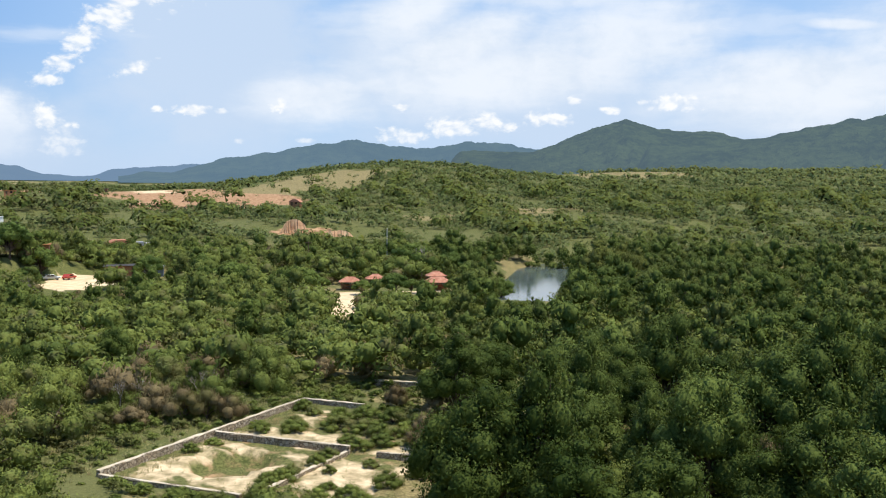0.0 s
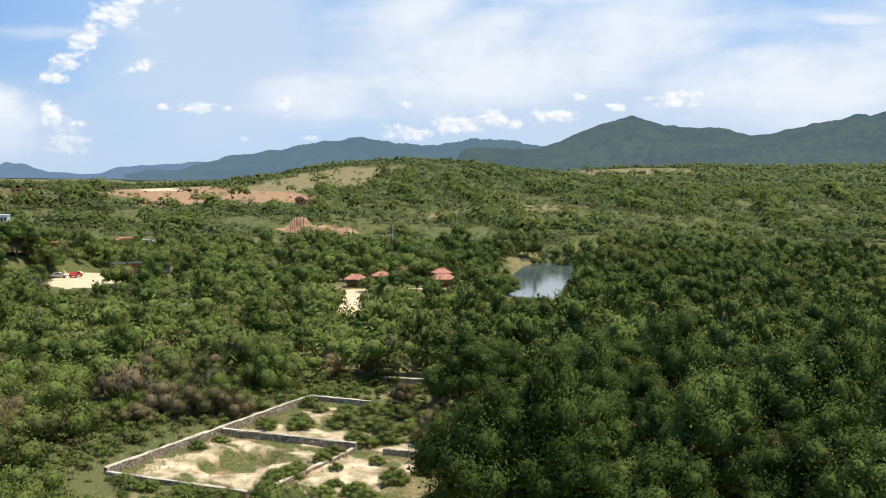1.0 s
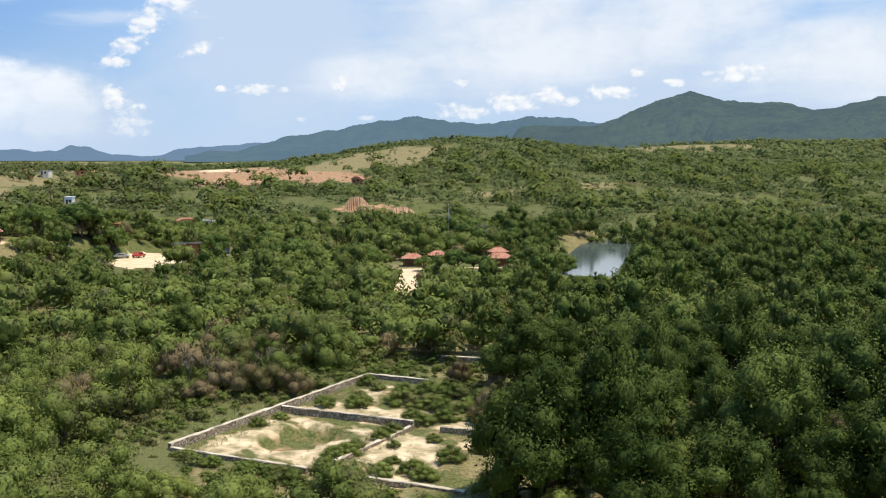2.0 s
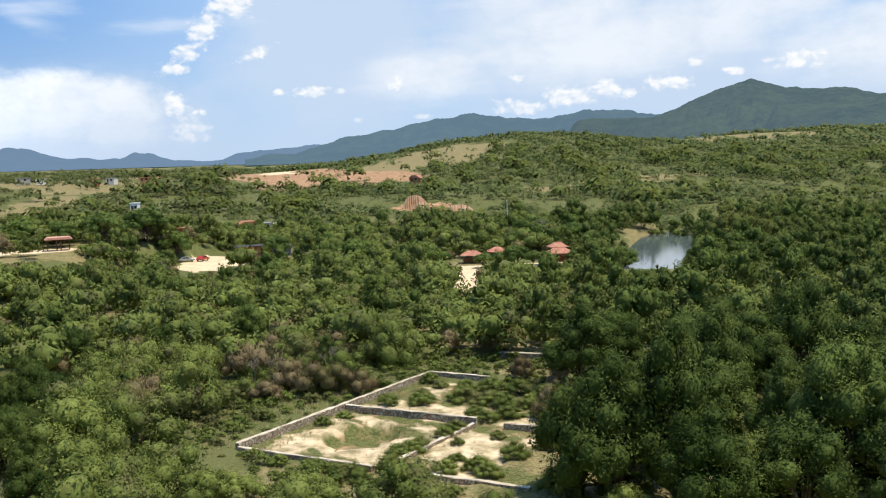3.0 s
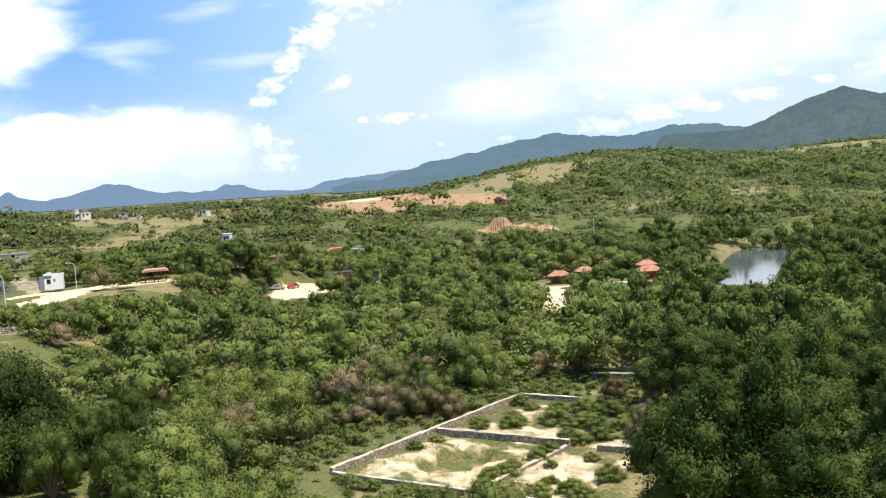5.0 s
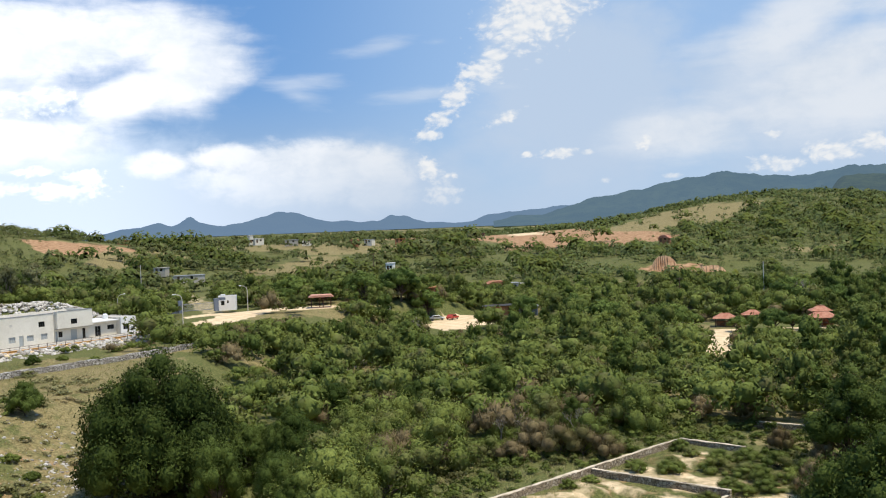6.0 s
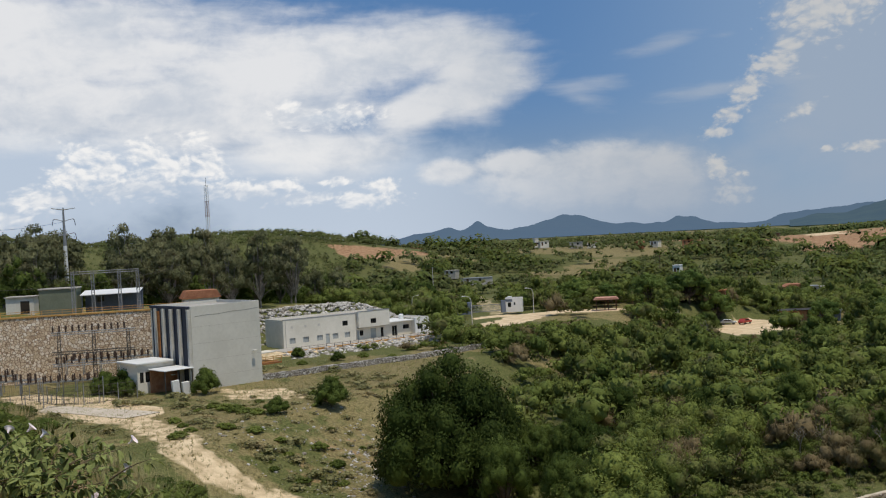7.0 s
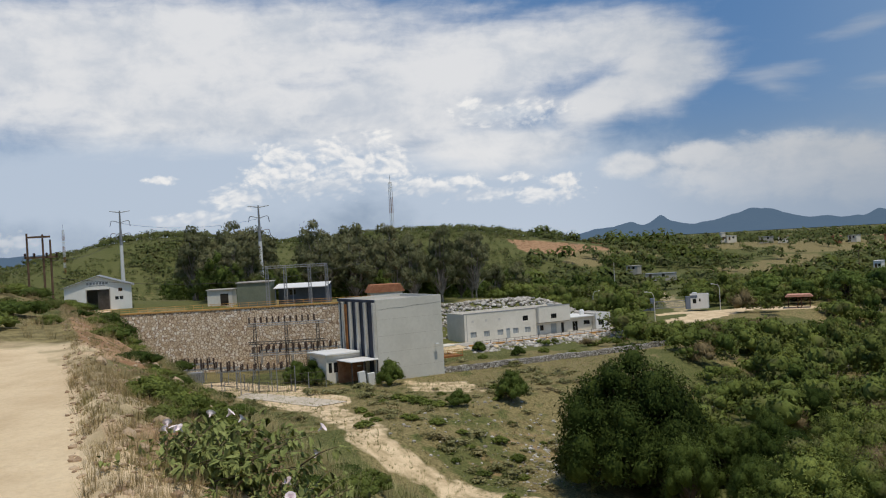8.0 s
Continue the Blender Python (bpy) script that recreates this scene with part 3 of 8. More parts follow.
def build_ground():
    turns = np.unique(np.concatenate([np.arange(-46, 72, 0.45), np.arange(72, 314, 6.0)]))
    rings = np.concatenate([[0.6, 1.2, 1.9], np.exp(np.arange(math.log(2.6), math.log(1600), 0.0125)), np.exp(np.linspace(math.log(1650), math.log(4900), 24))])
    T, D = np.meshgrid(np.radians(turns), rings)
    X, Y = -np.sin(T) * D, np.cos(T) * D
    Z = height(X, Y)
    n, k = len(turns), len(rings)
    verts = np.stack([X, Y, Z], -1).reshape(-1, 3)
    verts = np.vstack([verts, [[0, 0, ground_z(0, 0)]]])
    i, j = np.meshgrid(np.arange(k - 1), np.arange(n), indexing="ij")
    a, b = i * n + j, i * n + (j + 1) % n
    faces = np.stack([a, a + n, b + n, b], -1).reshape(-1, 4)
    faces = faces.tolist() + [(j, (j + 1) % n, len(verts) - 1) for j in range(n)]
    ob = mesh_object("ground", verts, faces, ground_material(), smooth=True)
    sand, earth, dry = masks(verts[:, 0], verts[:, 1])
    for name, v in (("sand", sand), ("earth", earth), ("dry", dry)):
        ob.data.attributes.new(name, "FLOAT", "POINT").data.foreach_set("value", v.astype(np.float32))
    return tagged(ob, "valley ground of dry grass, sandy tracks and bare earth", "ground", kind="structure")


build_ground()

# river pools
WATER = material("river_water", lambda N, p: ((0.10, 0.13, 0.13), N.noise(p, 1.5, 3, 0.5)), 0.08, 0.0, 0.01, 0.6)
for line, w in (([(58, 222), (68, 255), (84, 300), (120, 350)], 9.5),):
    vs, fs = [], []
    for k, (x, y) in enumerate(line):
        x1, y1 = line[min(k + 1, len(line) - 1)]
        x0, y0 = line[max(k - 1, 0)]
        q = Vector((x1 - x0, y1 - y0, 0)).normalized()
        zz = -3.0
        vs += [(x - q.y * w, y + q.x * w, zz), (x + q.y * w, y - q.x * w, zz)]
    for k in range(len(line) - 1):
        fs.append((2 * k + 1, 2 * k + 3, 2 * k + 2, 2 * k))
    tagged(mesh_object("water", vs, fs, WATER), "still brown-grey river water reflecting the sky", "river", kind="structure")


# ---------------------------------------------------------------- mountains


def mountain_material(name, forest1, forest2, haze_color, amount, scale):
    """Wooded slopes, with the haze of kilometres of lit air mixed in as emission."""
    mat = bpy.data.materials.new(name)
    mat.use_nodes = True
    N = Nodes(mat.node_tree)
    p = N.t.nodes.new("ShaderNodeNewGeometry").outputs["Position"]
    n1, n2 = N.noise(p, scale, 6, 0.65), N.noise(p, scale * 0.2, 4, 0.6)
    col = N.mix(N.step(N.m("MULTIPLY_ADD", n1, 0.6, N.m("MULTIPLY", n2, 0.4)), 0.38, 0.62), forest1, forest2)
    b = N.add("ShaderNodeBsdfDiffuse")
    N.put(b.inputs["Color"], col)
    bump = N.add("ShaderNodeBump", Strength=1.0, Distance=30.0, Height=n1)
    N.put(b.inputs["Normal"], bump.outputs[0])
    # aerial haze painted in: an even bluish emission over the slopes
    glow = N.add("ShaderNodeEmission", Color=(*haze_color, 1), Strength=1.0)
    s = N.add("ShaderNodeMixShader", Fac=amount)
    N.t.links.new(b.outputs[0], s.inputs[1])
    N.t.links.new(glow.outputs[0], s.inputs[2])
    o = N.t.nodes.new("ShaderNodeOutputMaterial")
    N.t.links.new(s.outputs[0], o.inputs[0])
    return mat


def mountain_range(name, d, peaks, t0, t1, deep, mat, label, rough=0.05, seed=0, base=6.0):
    """A ridge at distance d. Each peak: turn, elevation of its top seen from the road, spread in degrees."""
    turns = np.arange(t0, t1, 0.12)
    order = sorted(peaks)
    top = np.interp(turns, [p[0] for p in order], [math.tan(radians(p[1])) * d for p in order])
    top = top * smooth(t0, t0 + 1.5, turns) * smooth(t1, t1 - 1.5, turns)
    ks = np.array([1, 1.5, 1]) / 3.5
    for _ in range(1):
        top = np.convolve(np.pad(top, 1, mode="edge"), ks, mode="valid")
    rows = 26
    verts = []
    rs = np.random.RandomState(seed)
    off = rs.uniform(0, 100, 3)
    for r in range(rows):
        f = r / (rows - 1)                       # 0 at the foot, 1 on the crest and a little beyond
        dist = d - deep * (1 - f)
        for a, h in zip(turns, top):
            ar = radians(a)
            x, y = -math.sin(ar) * dist, math.cos(ar) * dist
            n = noise.fractal(Vector((x, y, 0)) / (d * 0.045) + Vector(off), 0.8, 2.0, 6)
            n2 = min(1.0, abs(noise.fractal(Vector((a * 1.1 + f, f * 2.6 - a * 0.3, 7)) + Vector(off), 0.9, 2.0, 5)) * 1.5)
            n3 = noise.fractal(Vector((x, y, 3)) / (d * 0.018) + Vector(off), 0.7, 2.0, 4)
            shape = f ** 1.25
            z = base + (h + 25 - base) * shape * (1 - 0.35 * n2 * (1 - f)) + n * (h + 40) * 0.32 * shape * (1 - shape) + n3 * (h + 60) * rough * f
            verts.append((x, y, z))
    n = len(turns)
    for a, h in zip(turns, top):                 # the far side
        ar = radians(a)
        verts.append((-math.sin(ar) * (d + deep * 0.3), math.cos(ar) * (d + deep * 0.3), base - 20))
    faces = []
    for r in range(rows):
        for k in range(n - 1):
            faces.append((r * n + k + 1, r * n + k, (r + 1) * n + k, (r + 1) * n + k + 1))
    ob = mesh_object(name, verts, faces, mat, smooth=True)
    return tagged(ob, label, "mountain", kind="structure")


# the farther the range, the more haze emission is mixed into it
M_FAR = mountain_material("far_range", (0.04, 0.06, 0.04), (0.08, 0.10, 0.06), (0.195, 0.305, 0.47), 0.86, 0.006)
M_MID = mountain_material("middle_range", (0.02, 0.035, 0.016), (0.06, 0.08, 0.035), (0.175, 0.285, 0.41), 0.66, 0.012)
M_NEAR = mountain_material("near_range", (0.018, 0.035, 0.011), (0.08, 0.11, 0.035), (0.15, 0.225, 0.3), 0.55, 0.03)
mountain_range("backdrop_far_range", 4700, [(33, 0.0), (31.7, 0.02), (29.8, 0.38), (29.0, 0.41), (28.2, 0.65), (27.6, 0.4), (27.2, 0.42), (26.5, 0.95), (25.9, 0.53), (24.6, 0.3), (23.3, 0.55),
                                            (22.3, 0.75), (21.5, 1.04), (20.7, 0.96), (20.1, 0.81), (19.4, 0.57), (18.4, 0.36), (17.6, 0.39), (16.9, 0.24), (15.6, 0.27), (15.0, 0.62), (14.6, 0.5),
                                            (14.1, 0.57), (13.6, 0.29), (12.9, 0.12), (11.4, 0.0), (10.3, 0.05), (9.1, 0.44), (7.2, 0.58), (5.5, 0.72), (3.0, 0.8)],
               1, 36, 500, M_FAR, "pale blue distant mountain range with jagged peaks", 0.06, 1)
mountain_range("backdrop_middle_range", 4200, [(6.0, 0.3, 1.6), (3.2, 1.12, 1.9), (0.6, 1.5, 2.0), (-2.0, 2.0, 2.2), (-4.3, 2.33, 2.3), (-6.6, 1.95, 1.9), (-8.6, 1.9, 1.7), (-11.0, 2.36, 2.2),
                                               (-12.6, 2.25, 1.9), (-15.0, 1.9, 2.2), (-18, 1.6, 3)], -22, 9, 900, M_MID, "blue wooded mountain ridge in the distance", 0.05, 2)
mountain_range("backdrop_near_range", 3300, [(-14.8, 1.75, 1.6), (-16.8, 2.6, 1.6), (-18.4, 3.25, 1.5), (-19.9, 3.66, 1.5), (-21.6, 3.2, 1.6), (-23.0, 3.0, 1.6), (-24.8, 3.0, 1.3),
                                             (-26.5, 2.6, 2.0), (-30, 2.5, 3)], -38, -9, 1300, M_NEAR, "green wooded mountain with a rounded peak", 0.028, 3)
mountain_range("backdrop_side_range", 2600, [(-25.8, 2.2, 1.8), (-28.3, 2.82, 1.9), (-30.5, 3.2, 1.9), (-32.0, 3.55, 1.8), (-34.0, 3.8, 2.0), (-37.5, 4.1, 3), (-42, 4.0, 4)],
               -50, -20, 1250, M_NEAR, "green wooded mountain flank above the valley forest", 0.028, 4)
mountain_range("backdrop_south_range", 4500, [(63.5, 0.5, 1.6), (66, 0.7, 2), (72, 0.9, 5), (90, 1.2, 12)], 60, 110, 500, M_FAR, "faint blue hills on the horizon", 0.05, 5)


# ---------------------------------------------------------------- plants


def cards(rng, centres, radii, counts, size, spread=0.5, low=-0.55, slim=0.55, droop=0.0):
    """Leaf sprays on the outside of a set of lumps, as small triangles. Gives vertices, faces and the lumps' outward way."""
    V, O = [], []
    mid = np.mean(np.asarray(centres, float), axis=0) if len(centres) else np.zeros(3)
    for c, r, n in zip(centres, radii, counts):
        n = int(n)
        d = rng.normal(size=(int(n * 1.9) + 8, 3))
        d /= np.linalg.norm(d, axis=1)[:, None]
        d = d[d[:, 2] > low][:n]
        k = rng.uniform(2.0, 4.0, (3, 3))
        lump = np.sin(d @ k[0] * 2.2 + k[1, 0]) * np.sin(d @ k[1] * 2.6 + k[2, 1])
        rr = (0.92 + 0.24 * lump + rng.normal(0, 0.15, len(d)))[:, None]
        p = np.asarray(c) + d * np.asarray(r) * rr
        nrm = d / np.asarray(r) * np.mean(r) + rng.normal(0, spread, d.shape)
        nrm /= np.linalg.norm(nrm, axis=1)[:, None]
        t = np.cross(nrm, rng.normal(size=d.shape))
        t[:, 2] -= droop
        t /= np.linalg.norm(t, axis=1)[:, None]
        b = np.cross(nrm, t)
        L = (size * rng.uniform(0.6, 1.35, len(d)))[:, None]
        V.append(np.stack([p - t * L * 0.5 + b * L * slim * 0.5, p - t * L * 0.4 - b * L * slim * 0.5, p + t * L * 0.6], 1).reshape(-1, 3))
        far = p - mid
        far /= np.linalg.norm(far, axis=1)[:, None] + 1e-6
        way = d + 0.35 * far + rng.normal(0, 0.42, d.shape)
        way /= np.linalg.norm(way, axis=1)[:, None] + 1e-6
        O.append(np.repeat(way, 3, axis=0))
    V = np.vstack(V)
    return V, np.arange(len(V)).reshape(-1, 3), np.vstack(O)


def cores(rng, centres, radii, k=0.74):
    """Dense shaded insides of the lumps."""
    V, F, O = [], [], []
    for c, r in zip(centres, radii):
        o = sum(len(v) for v in V)
        pts = []
        for i in range(1, 5):
            th = math.pi * i / 5
            for j in range(8):
                ph = math.tau * (j + 0.5 * (i % 2)) / 8
                q = k * rng.uniform(0.8, 1.15)
                pts.append((c[0] + r[0] * q * math.sin(th) * math.cos(ph), c[1] + r[1] * q * math.sin(th) * math.sin(ph), c[2] + r[2] * q * math.cos(th)))
        pts += [(c[0], c[1], c[2] + r[2] * k), (c[0], c[1], c[2] - r[2] * k)]
        V.append(np.array(pts))
        out = np.array(pts) - np.asarray(c)
        O.append(out / (np.linalg.norm(out, axis=1)[:, None] + 1e-6))
        for i in range(3):
            for j in range(8):
                a, b = o + i * 8 + j, o + i * 8 + (j + 1) % 8
                F += [(a, a + 8, b + 8), (a, b + 8, b)]
        for j in range(8):
            F += [(o + 32, o + j, o + (j + 1) % 8), (o + 33, o + 24 + (j + 1) % 8, o + 24 + j)]
    return np.vstack(V), F, np.vstack(O)


def limbs(rng, tops, base_r, fork, crooked=0.12, sides=4):
    """A tapered trunk that forks into a limb to each top."""
    bm = bmesh.new()
    fork = Vector(fork)
    rod(bm, (0, 0, -0.6), fork, base_r, base_r * 0.72, sides=6)
    for t in tops:
        t = Vector(t)
        n = 3
        last, lr = fork - Vector((0, 0, 0.1)), base_r * 0.6
        for k in range(1, n + 1):
            f = k / n
            q = fork.lerp(t, f) + Vector((rng.normal() * crooked, rng.normal() * crooked, 0.25 * math.sin(f * math.pi))) * (t - fork).length * 0.3
            r = base_r * 0.6 * (1 - f * 0.8)
            rod(bm, last, q, lr, r, sides=sides, caps=False)
            last, lr = q, r
    return bm


def plant(name, label, category, leaf, tops, radii, count, size, trunk_r, fork, seed, core=0.74, spread=0.34, low=-0.55, bark=None, slim=0.6, droop=0.0, group=""):
    rng = np.random.RandomState(seed)
    ob = new(name)
    tagged(ob, label, category, group)
    part("trunk", limbs(rng, tops, trunk_r, fork), bark or BARK, ob)
    area = np.array([(r[0] * r[1] + r[1] * r[2] + r[0] * r[2]) for r in radii])
    V, F, O = cards(rng, tops, radii, count * area / area.sum(), size, spread, low, slim, droop)
    if core:
        V2, F2, O2 = cores(rng, tops, radii, core)
        F = np.vstack([F, np.array(F2) + len(V)])
        V, O = np.vstack([V, V2]), np.vstack([O, O2])
    triangles("crown", V, F, leaf, ob, O)
    return ob


def lobes(rng, n, w, h0, h1, r0, r1, flat=0.75, fill=True):
    """Places and radii of the lumps of a crown of half width w between the heights h0 and h1."""
    tops, radii = [], []
    for k in range(n):
        a = k * 2.399 + rng.uniform(-0.4, 0.4)
        f = math.sqrt((k + 0.3) / n)
        r = rng.uniform(r0, r1)
        z = h1 - r * flat - (h1 - h0 - r) * (f ** 2) * rng.uniform(0.55, 1.0)
        if fill:
            z = h0 + (z - h0) * rng.uniform(0.35, 1.0) ** 0.6
        tops.append((math.cos(a) * (w - r * 0.7) * f, math.sin(a) * (w - r * 0.7) * f, max(z, h0)))
        radii.append((r, r, r * flat))
    return tops, radii


def proto(kind, seed, n, w, h0, h1, r0, r1, count, size, leaf, trunk, label, category, **more):
    rng = np.random.RandomState(seed)
    tops, radii = lobes(rng, n, w, h0, h1, r0, r1, more.pop("flat", 0.75), more.pop("fill", True))
    ob = plant(kind, label, category, leaf, tops, radii, count, size, trunk, (0, 0, max(0.4, h0 * 0.55)), seed + 50, **more)
    return ob


FOREST_LABEL = "dense dark green tree of the riverside forest"
BUSH_LABEL = "light green thorny bush in the valley scrub"
TREES = [proto("tree", 10 + k, 22, 3.7, 0.8, 9.8, 0.8, 1.6, 10500, 0.21, LEAF_FOREST, 0.22, FOREST_LABEL, "tree", group="forest trees", flat=1.15, spread=0.55, core=0.66) for k in range(5)]
BUSHES = [proto("bush", 30 + k, 15, 2.9, 0.2, 3.6, 0.6, 1.2, 6000, 0.15, LEAF_BUSH, 0.1, BUSH_LABEL, "bush", group="valley bushes", low=-0.7, spread=0.6, flat=0.9, core=0.66) for k in range(4)]
EUCS = [proto("eucalyptus_tree", 60 + k, 20, 4.3, 3.0, 17.0, 0.8, 1.6, 3400, 0.46, LEAF_EUC, 0.26, "tall grey-green eucalyptus tree behind the offices", "tree", group="eucalyptus row",
              core=0.4, spread=0.6, flat=1.1, droop=0.8, bark=BARK_PALE) for k in range(3)]
DRY = [proto("dry_bush", 70 + k, 8, 2.4, 0.4, 3.2, 0.7, 1.15, 2200, 0.36, LEAF_DRY, 0.1, "withered brown bush draped with dead vines", "bush", group="withered bushes", core=0.7, slim=0.16, droop=1.2) for k in range(2)]
BROAD = [proto("broadleaf_tree", 80 + k, 18, 5.2, 2.6, 8.6, 1.1, 1.9, 3000, 0.6, LEAF_BROAD, 0.3, "spreading bright green shade tree by the village road", "tree", group="village trees") for k in range(2)]
SPARE = set(TREES + BUSHES + EUCS + DRY + BROAD)
USED = set()


def put(ob, x, y, size=1.0, turn=None, z=None, tall=1.0):
    """Stand a plant on the ground; the first use of each takes the original."""
    turn = random.uniform(0, math.tau) if turn is None else turn
    z = ground_z(x, y) if z is None else z
    m = Matrix.Translation((x, y, z - 0.05)) @ Matrix.Rotation(turn, 4, "Z") @ Matrix.Diagonal((size, size, size * tall, 1))
    if ob not in USED:
        USED.add(ob)
        ob.matrix_world = m
        ob.scale = ob.scale
        return ob
    keep = ob.scale.copy()
    ob.scale = (1, 1, 1)
    c = copy_thing(ob, m)
    ob.scale = keep
    return c


def clear(x, y):
    """How open the ground is kept: 1 where nothing woody grows. For arrays."""
    x, y = np.asarray(x, float), np.asarray(y, float)
    sand, earth, dry = masks(x, y)
    a, b = foundation_uv(x, y)
    c = (sand > 0.2) | ((-6.5 < a) & (a < 34) & (-2.5 < b) & (b < 29))
    c |= (x < -66) & (np.hypot((x + 92) / 30, (y - 122) / 40) < 1)      # open grass before the power hall
    front = (x + 122.2) * 0.909 - (y - 155.4) * 0.419
    c |= (-146 < x) & (x < -98) & (85 < y) & (y < 150)
    c |= (front > -19) & (front < 8.5) & (y > 140) & (y < 222)
    c |= way_off(x, y, [(57, 225), (70, 258), (80, 300)]) < 10.5
    c |= (x > -62) & (x < -12) & (y > 243) & (y < 276)
    c |= (x > 8) & (x < 44) & (y > 224) & (y < 246)
    c |= way_off(x, y, [(70, 258), (84, 300)]) < 8
    c |= (np.hypot(x + 83, y - 238) < 9) | (np.hypot(x + 112, y - 236) < 12)
    c |= (x < -60) & (x > -92) & (y > 74) & (y < 112)
    s = x * ROAD_SIDE[0] + y * ROAD_SIDE[1]
    hill = ((s < 52) & (np.hypot(x, y) < 110) & (x < -30)) | (s < 30)
    c |= (34 <= a) & (a < 46) & (-5 < b) & (b < 17)
    strip = (-13 < b) & (b < -3) & (-10 < a) & (a < 40)
    return np.maximum(np.maximum(c * 1.0, hill * 1.0), strip * 0.72)


# stretches of open view over low growth: from turn, to turn, distance and height of what stays in view
OPEN = [(8.3, 13.4, 240, -1.5), (-5.0, -2.5, 187, -1.6), (-10.2, -2.4, 228, -0.6), (-16.0, -12.6, 232, -3.0), (16.5, 28.6, 234, 4.5), (22.6, 24.9, 172, 2.0), (28.6, 38.5, 203, 4.2), (38.5, 45, 150, 2.0), (12, 17, 242, 2.0),
        (-4.6, 1.2, 388, 2.6), (6.5, 10.5, 322, 4.5), (-6.5, 12.5, 86, -1.6), (17.8, 20.6, 250, 1.6), (-8.2, -5.3, 121, -0.9), (-24.3, -21.6, 104, 3.0)]


def headroom(x, y):
    """How tall a plant may stand there."""
    t, d = np.degrees(np.arctan2(-x, y)), np.hypot(x, y)
    room = np.full(np.shape(x), 99.0)
    g = height(x, y)
    for t0, t1, far, z in OPEN:
        line = 25.0 + (z - 25.0) * d / far - g
        room = np.where((t > t0) & (t < t1) & (d < far), np.minimum(room, line), room)
    return room


def sites(t0, t1, d0, d1, gap, seed, skip=0.0, keep=None):
    """Places on a jittered net between two turns and two distances, off the cleared ground."""
    rng = np.random.RandomState(seed)
    P = []
    d = d0
    while d < d1:
        step = gap / d
        t = np.arange(radians(t0) + rng.uniform() * step, radians(t1), step)
        t = t + rng.uniform(-0.35, 0.35, len(t)) * step
        dd = d + rng.uniform(-0.45, 0.45, len(t)) * gap
        P.append(np.stack([-np.sin(t) * dd, np.cos(t) * dd], -1))
        d += gap * 0.9
    P = np.vstack(P)
    ok = (rng.uniform(size=len(P)) > skip) & (rng.uniform(size=len(P)) >= clear(P[:, 0], P[:, 1]))
    if keep:
        ok &= np.array([bool(keep(x, y)) for x, y in P])
    P = P[ok]
    H = headroom(P[:, 0], P[:, 1])
    P, H = P[H > 0.8], H[H > 0.8]
    Z = height(P[:, 0], P[:, 1])
    return [(float(x), float(y), float(z), float(h)) for (x, y), z, h in zip(P, Z, H)]


def scatter(protos, t0, t1, d0, d1, gap, size0, size1, seed, skip=0.0, tall=(0.85, 1.2), keep=None, full=9.0):
    rng = random.Random(seed + 99)
    n = 0
    for x, y, z, room in sites(t0, t1, d0, d1, gap, seed, skip, keep):
        k, f = rng.uniform(size0, size1), rng.uniform(*tall)
        k = min(k, room / (full * f))
        if k < size0 * 0.3:
            continue
        put(rng.choice(protos), x, y, k, rng.uniform(0, 6.28), z, f)
        n += 1
    return n


def crown_shape(seed, n, w, h0, h1, r0, r1, count, size, flat=0.8, low=-0.3, core=0.78, droop=0.0, slim=0.6):
    rng = np.random.RandomState(seed)
    tops, radii = lobes(rng, n, w, h0, h1, r0, r1, flat)
    area = np.array([(r[0] * r[1] + r[1] * r[2] + r[0] * r[2]) for r in radii])
    V, F, O = cards(rng, tops, radii, count * area / area.sum(), size, 0.5, low, slim, droop)
    V2, F2, O2 = cores(rng, tops[:4], radii[:4], core)
    return np.vstack([V, V2]), np.vstack([F, np.array(F2) + len(V)]), np.vstack([O, O2])


def turned_z(v, a):
    """Vectors turned about z."""
    c, s = math.cos(a), math.sin(a)
    return v @ np.array([[c, -s, 0], [s, c, 0], [0, 0, 1]]).T


def grove(name, shapes, mat, label, t0, t1, d0, d1, gap, size0, size1, seed, skip=0.0, tall=(0.8, 1.3), keep=None, full=8.4):
    """Plants that nobody could count, joined into one mesh."""
    rng = random.Random(seed + 7)
    V, F, O, o, n = [], [], [], 0, 0
    for x, y, z, room in sites(t0, t1, d0, d1, gap, seed, skip, keep):
        v, f, w = rng.choice(shapes)
        k, a = rng.uniform(size0, size1), rng.uniform(0, math.tau)
        k = min(k, room / full)
        if k < size0 * 0.3:
            continue
        c, s = math.cos(a) * k, math.sin(a) * k
        m = np.array([[c, -s, 0], [s, c, 0], [0, 0, k * rng.uniform(*tall)]])
        V.append(v @ m.T + np.array([x, y, z - 0.1]))
        F.append(f + o)
        O.append(turned_z(w, a))
        o += len(v)
        n += 1
    return tagged(triangles(name, np.vstack(V), np.vstack(F), mat, None, np.vstack(O)), label, "woods", kind="stuff")


def right_bank(x, y):
    """The tall riverside forest begins to the right of the foundation."""
    return x > 10 + (y - 75) * 0.12 + (8 if y > 150 else 0) and not (y > 195 and x < 95 - 0.0 * y and x < 30)


random.seed(4)
TREE_SHAPES = [crown_shape(110 + k, 10, 3.5, 1.0, 9.0, 0.8, 1.6, 780, 0.54, flat=1.1) for k in range(4)]
BUSH_SHAPES = [crown_shape(120 + k, 8, 3.0, 0.4, 3.6, 0.7, 1.35, 520, 0.38) for k in range(4)]
